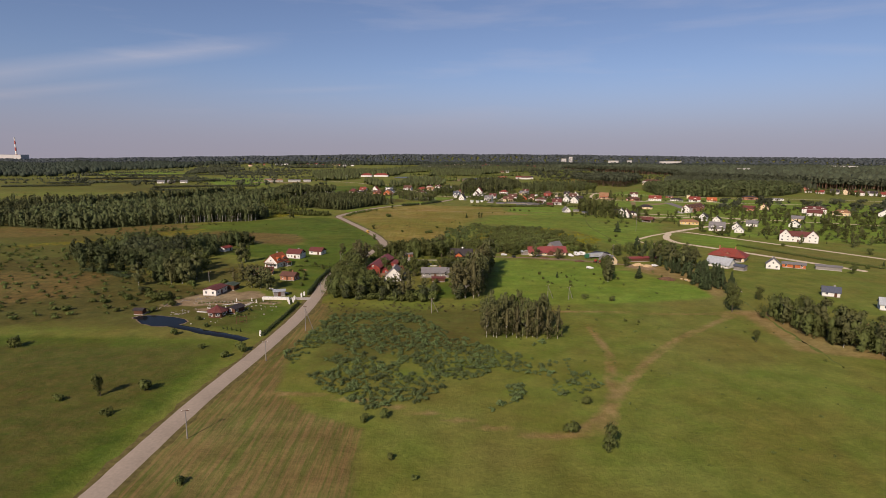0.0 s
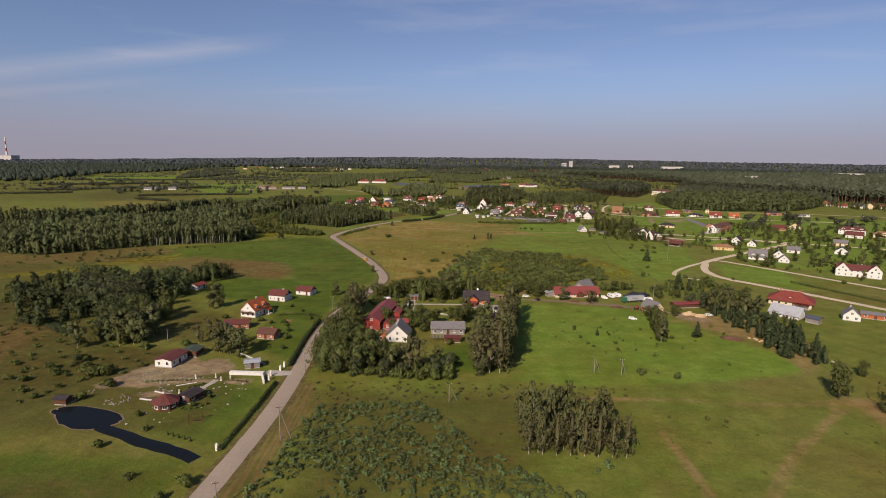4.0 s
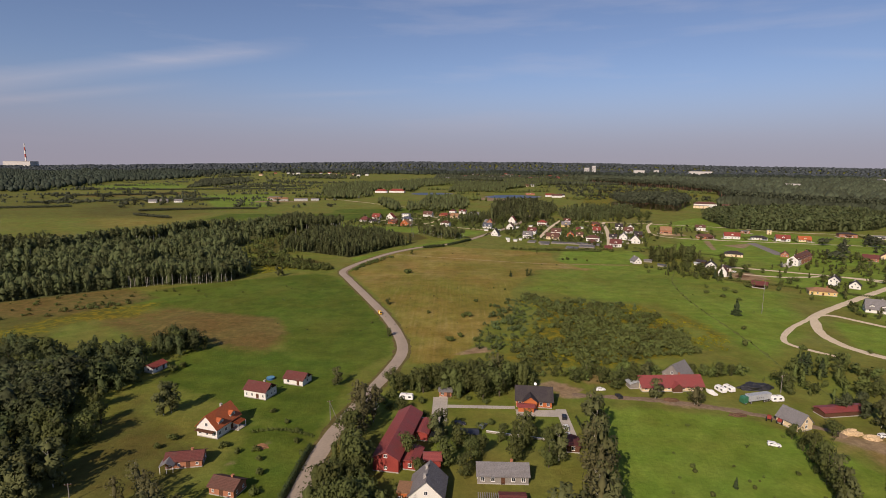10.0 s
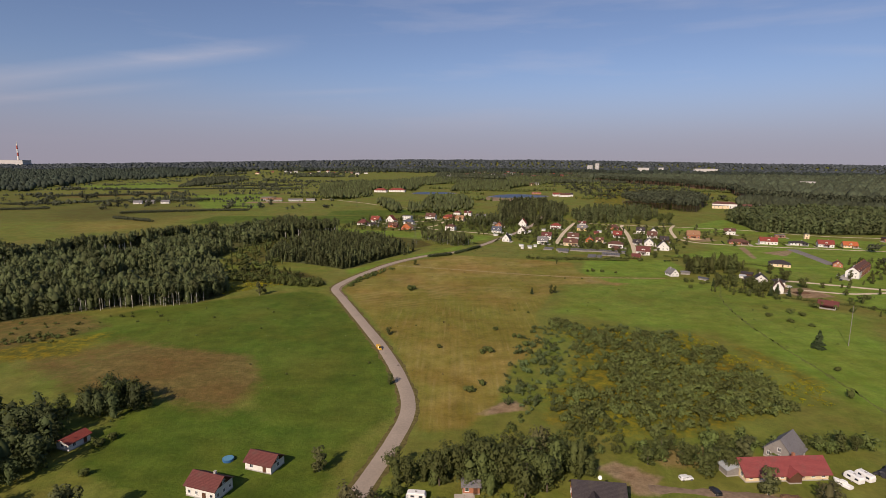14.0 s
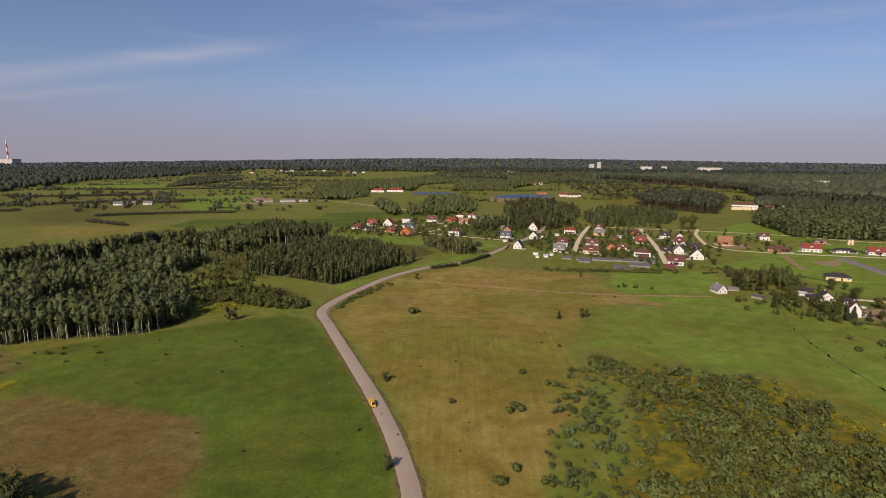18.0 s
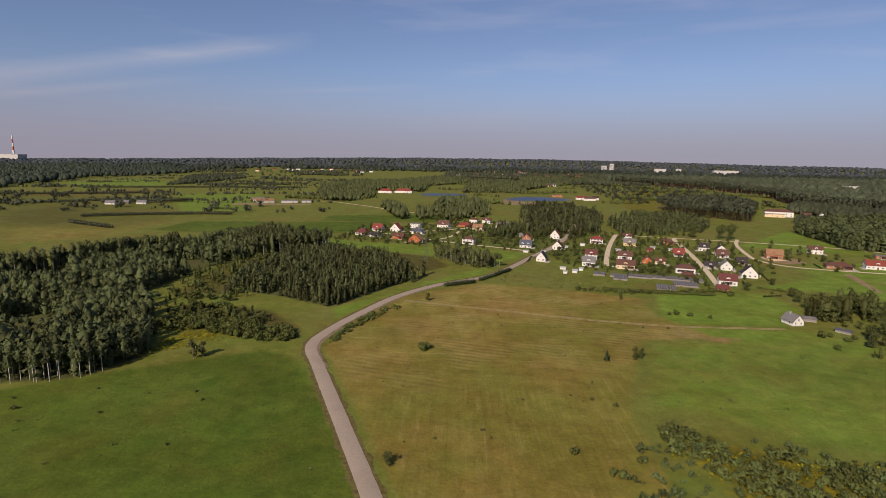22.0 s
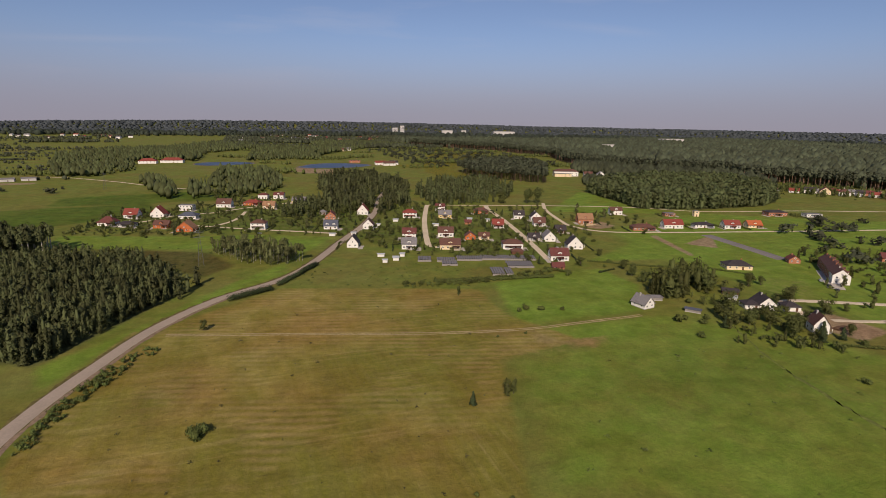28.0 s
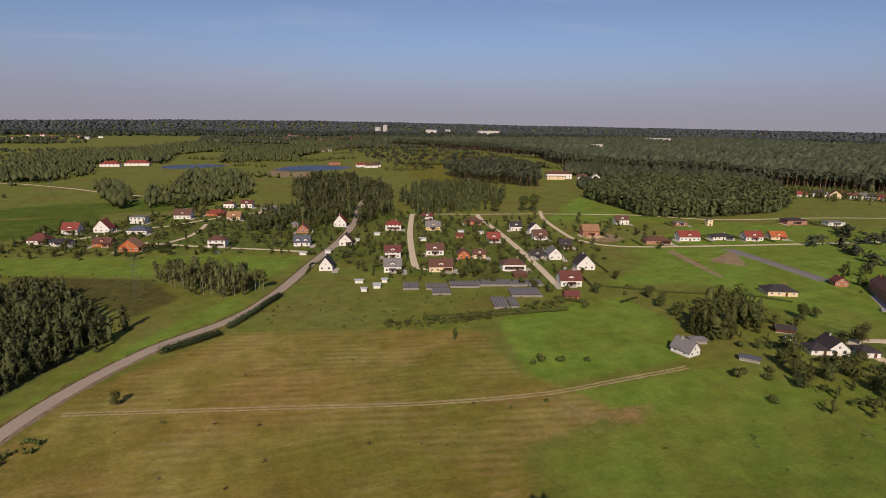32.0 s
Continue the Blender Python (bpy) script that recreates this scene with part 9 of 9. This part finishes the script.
# cold frames and slatted greenhouses at the village edge
def cold_frame(x, y, w, d, turn=-17):
    t = thing("cold_frame", x, y, turn, "weathered grey slatted greenhouse frame", "greenhouse", "greenhouse frames")
    n_ = max(3, int(w / 1.6))
    bm = bmesh.new()
    box(bm, -w / 2, w / 2, -d / 2, -d / 2 + 0.12, 0, 1.3)
    box(bm, -w / 2, w / 2, d / 2 - 0.12, d / 2, 0, 1.3)
    part("side_wall", bm, GREYWOOD, t)
    for k in range(n_):
        bm = bmesh.new()
        L = w / n_
        gable_roof(bm, d, L * 0.92, 1.3, 0.45, 0.02, 0.06)
        o = part("glazed_bay", bm, R_GREY, t)
        o.matrix_local = pose(-w / 2 + (k + 0.5) * L, 0, 0, 0, 0, 90)


for x, y, w, d in ((70, 806, 8, 10), (84, 800, 11, 8), (83, 790, 9, 8), (101, 799, 15, 9), (120, 796, 18, 9), (138, 790, 16, 9), (128, 774, 15, 13), (106, 762, 7, 15), (113, 760, 4, 14)):
    cold_frame(x, y, w * 1.18, d * 1.05)
for x, y, w, d in ((51, 812, 5, 6), (42, 807, 4, 2.5), (43, 824, 6, 2.5), (58, 821, 4, 4), (88, 957, 6, 4), (67, 938, 4, 3), (118, 925, 7, 4), (20, 905, 6, 3), (38, 905, 5, 3), (160, 945, 6, 4), (175, 935, 5, 4), (195, 862, 6, 3)):
    house(x, y, w * 0.8, d * 0.8, 2.1, "gable", "x", -17, WHITE, R_METAL, "small white garden shed with a pale roof", 14, chimneys=0, windows=False, name="shed", category="shed", group="garden sheds")
heap("brush_mound", 262, 893, 9, 4, 1.0, SAND, "loose sand and building rubble", 9)
heap("brush_mound", 226, 622, 6, 3, 1.2, BRUSH, "piled-up reddish firewood and rubble", 10)


# a round paddling pool and garden clutter beside the white houses
pool = thing("paddling_pool", -102.0, 384.2, 0, "round blue paddling pool on the lawn", "pool", "")
bm = bmesh.new()
cone(bm, 0, 0, 0, 0.85, 1.75, 1.85, 20)
part("wall", bm, plain("blue_vinyl", (0.035, 0.13, 0.30), 0.4, 0.08, 3, 0.0), pool)
bm = bmesh.new()
cone(bm, 0, 0, 0.85, 0.87, 1.7, 1.7, 20)
part("water_surface", bm, plain("pool_water", (0.10, 0.26, 0.36), 0.15, 0.05, 2, 0.0), pool)
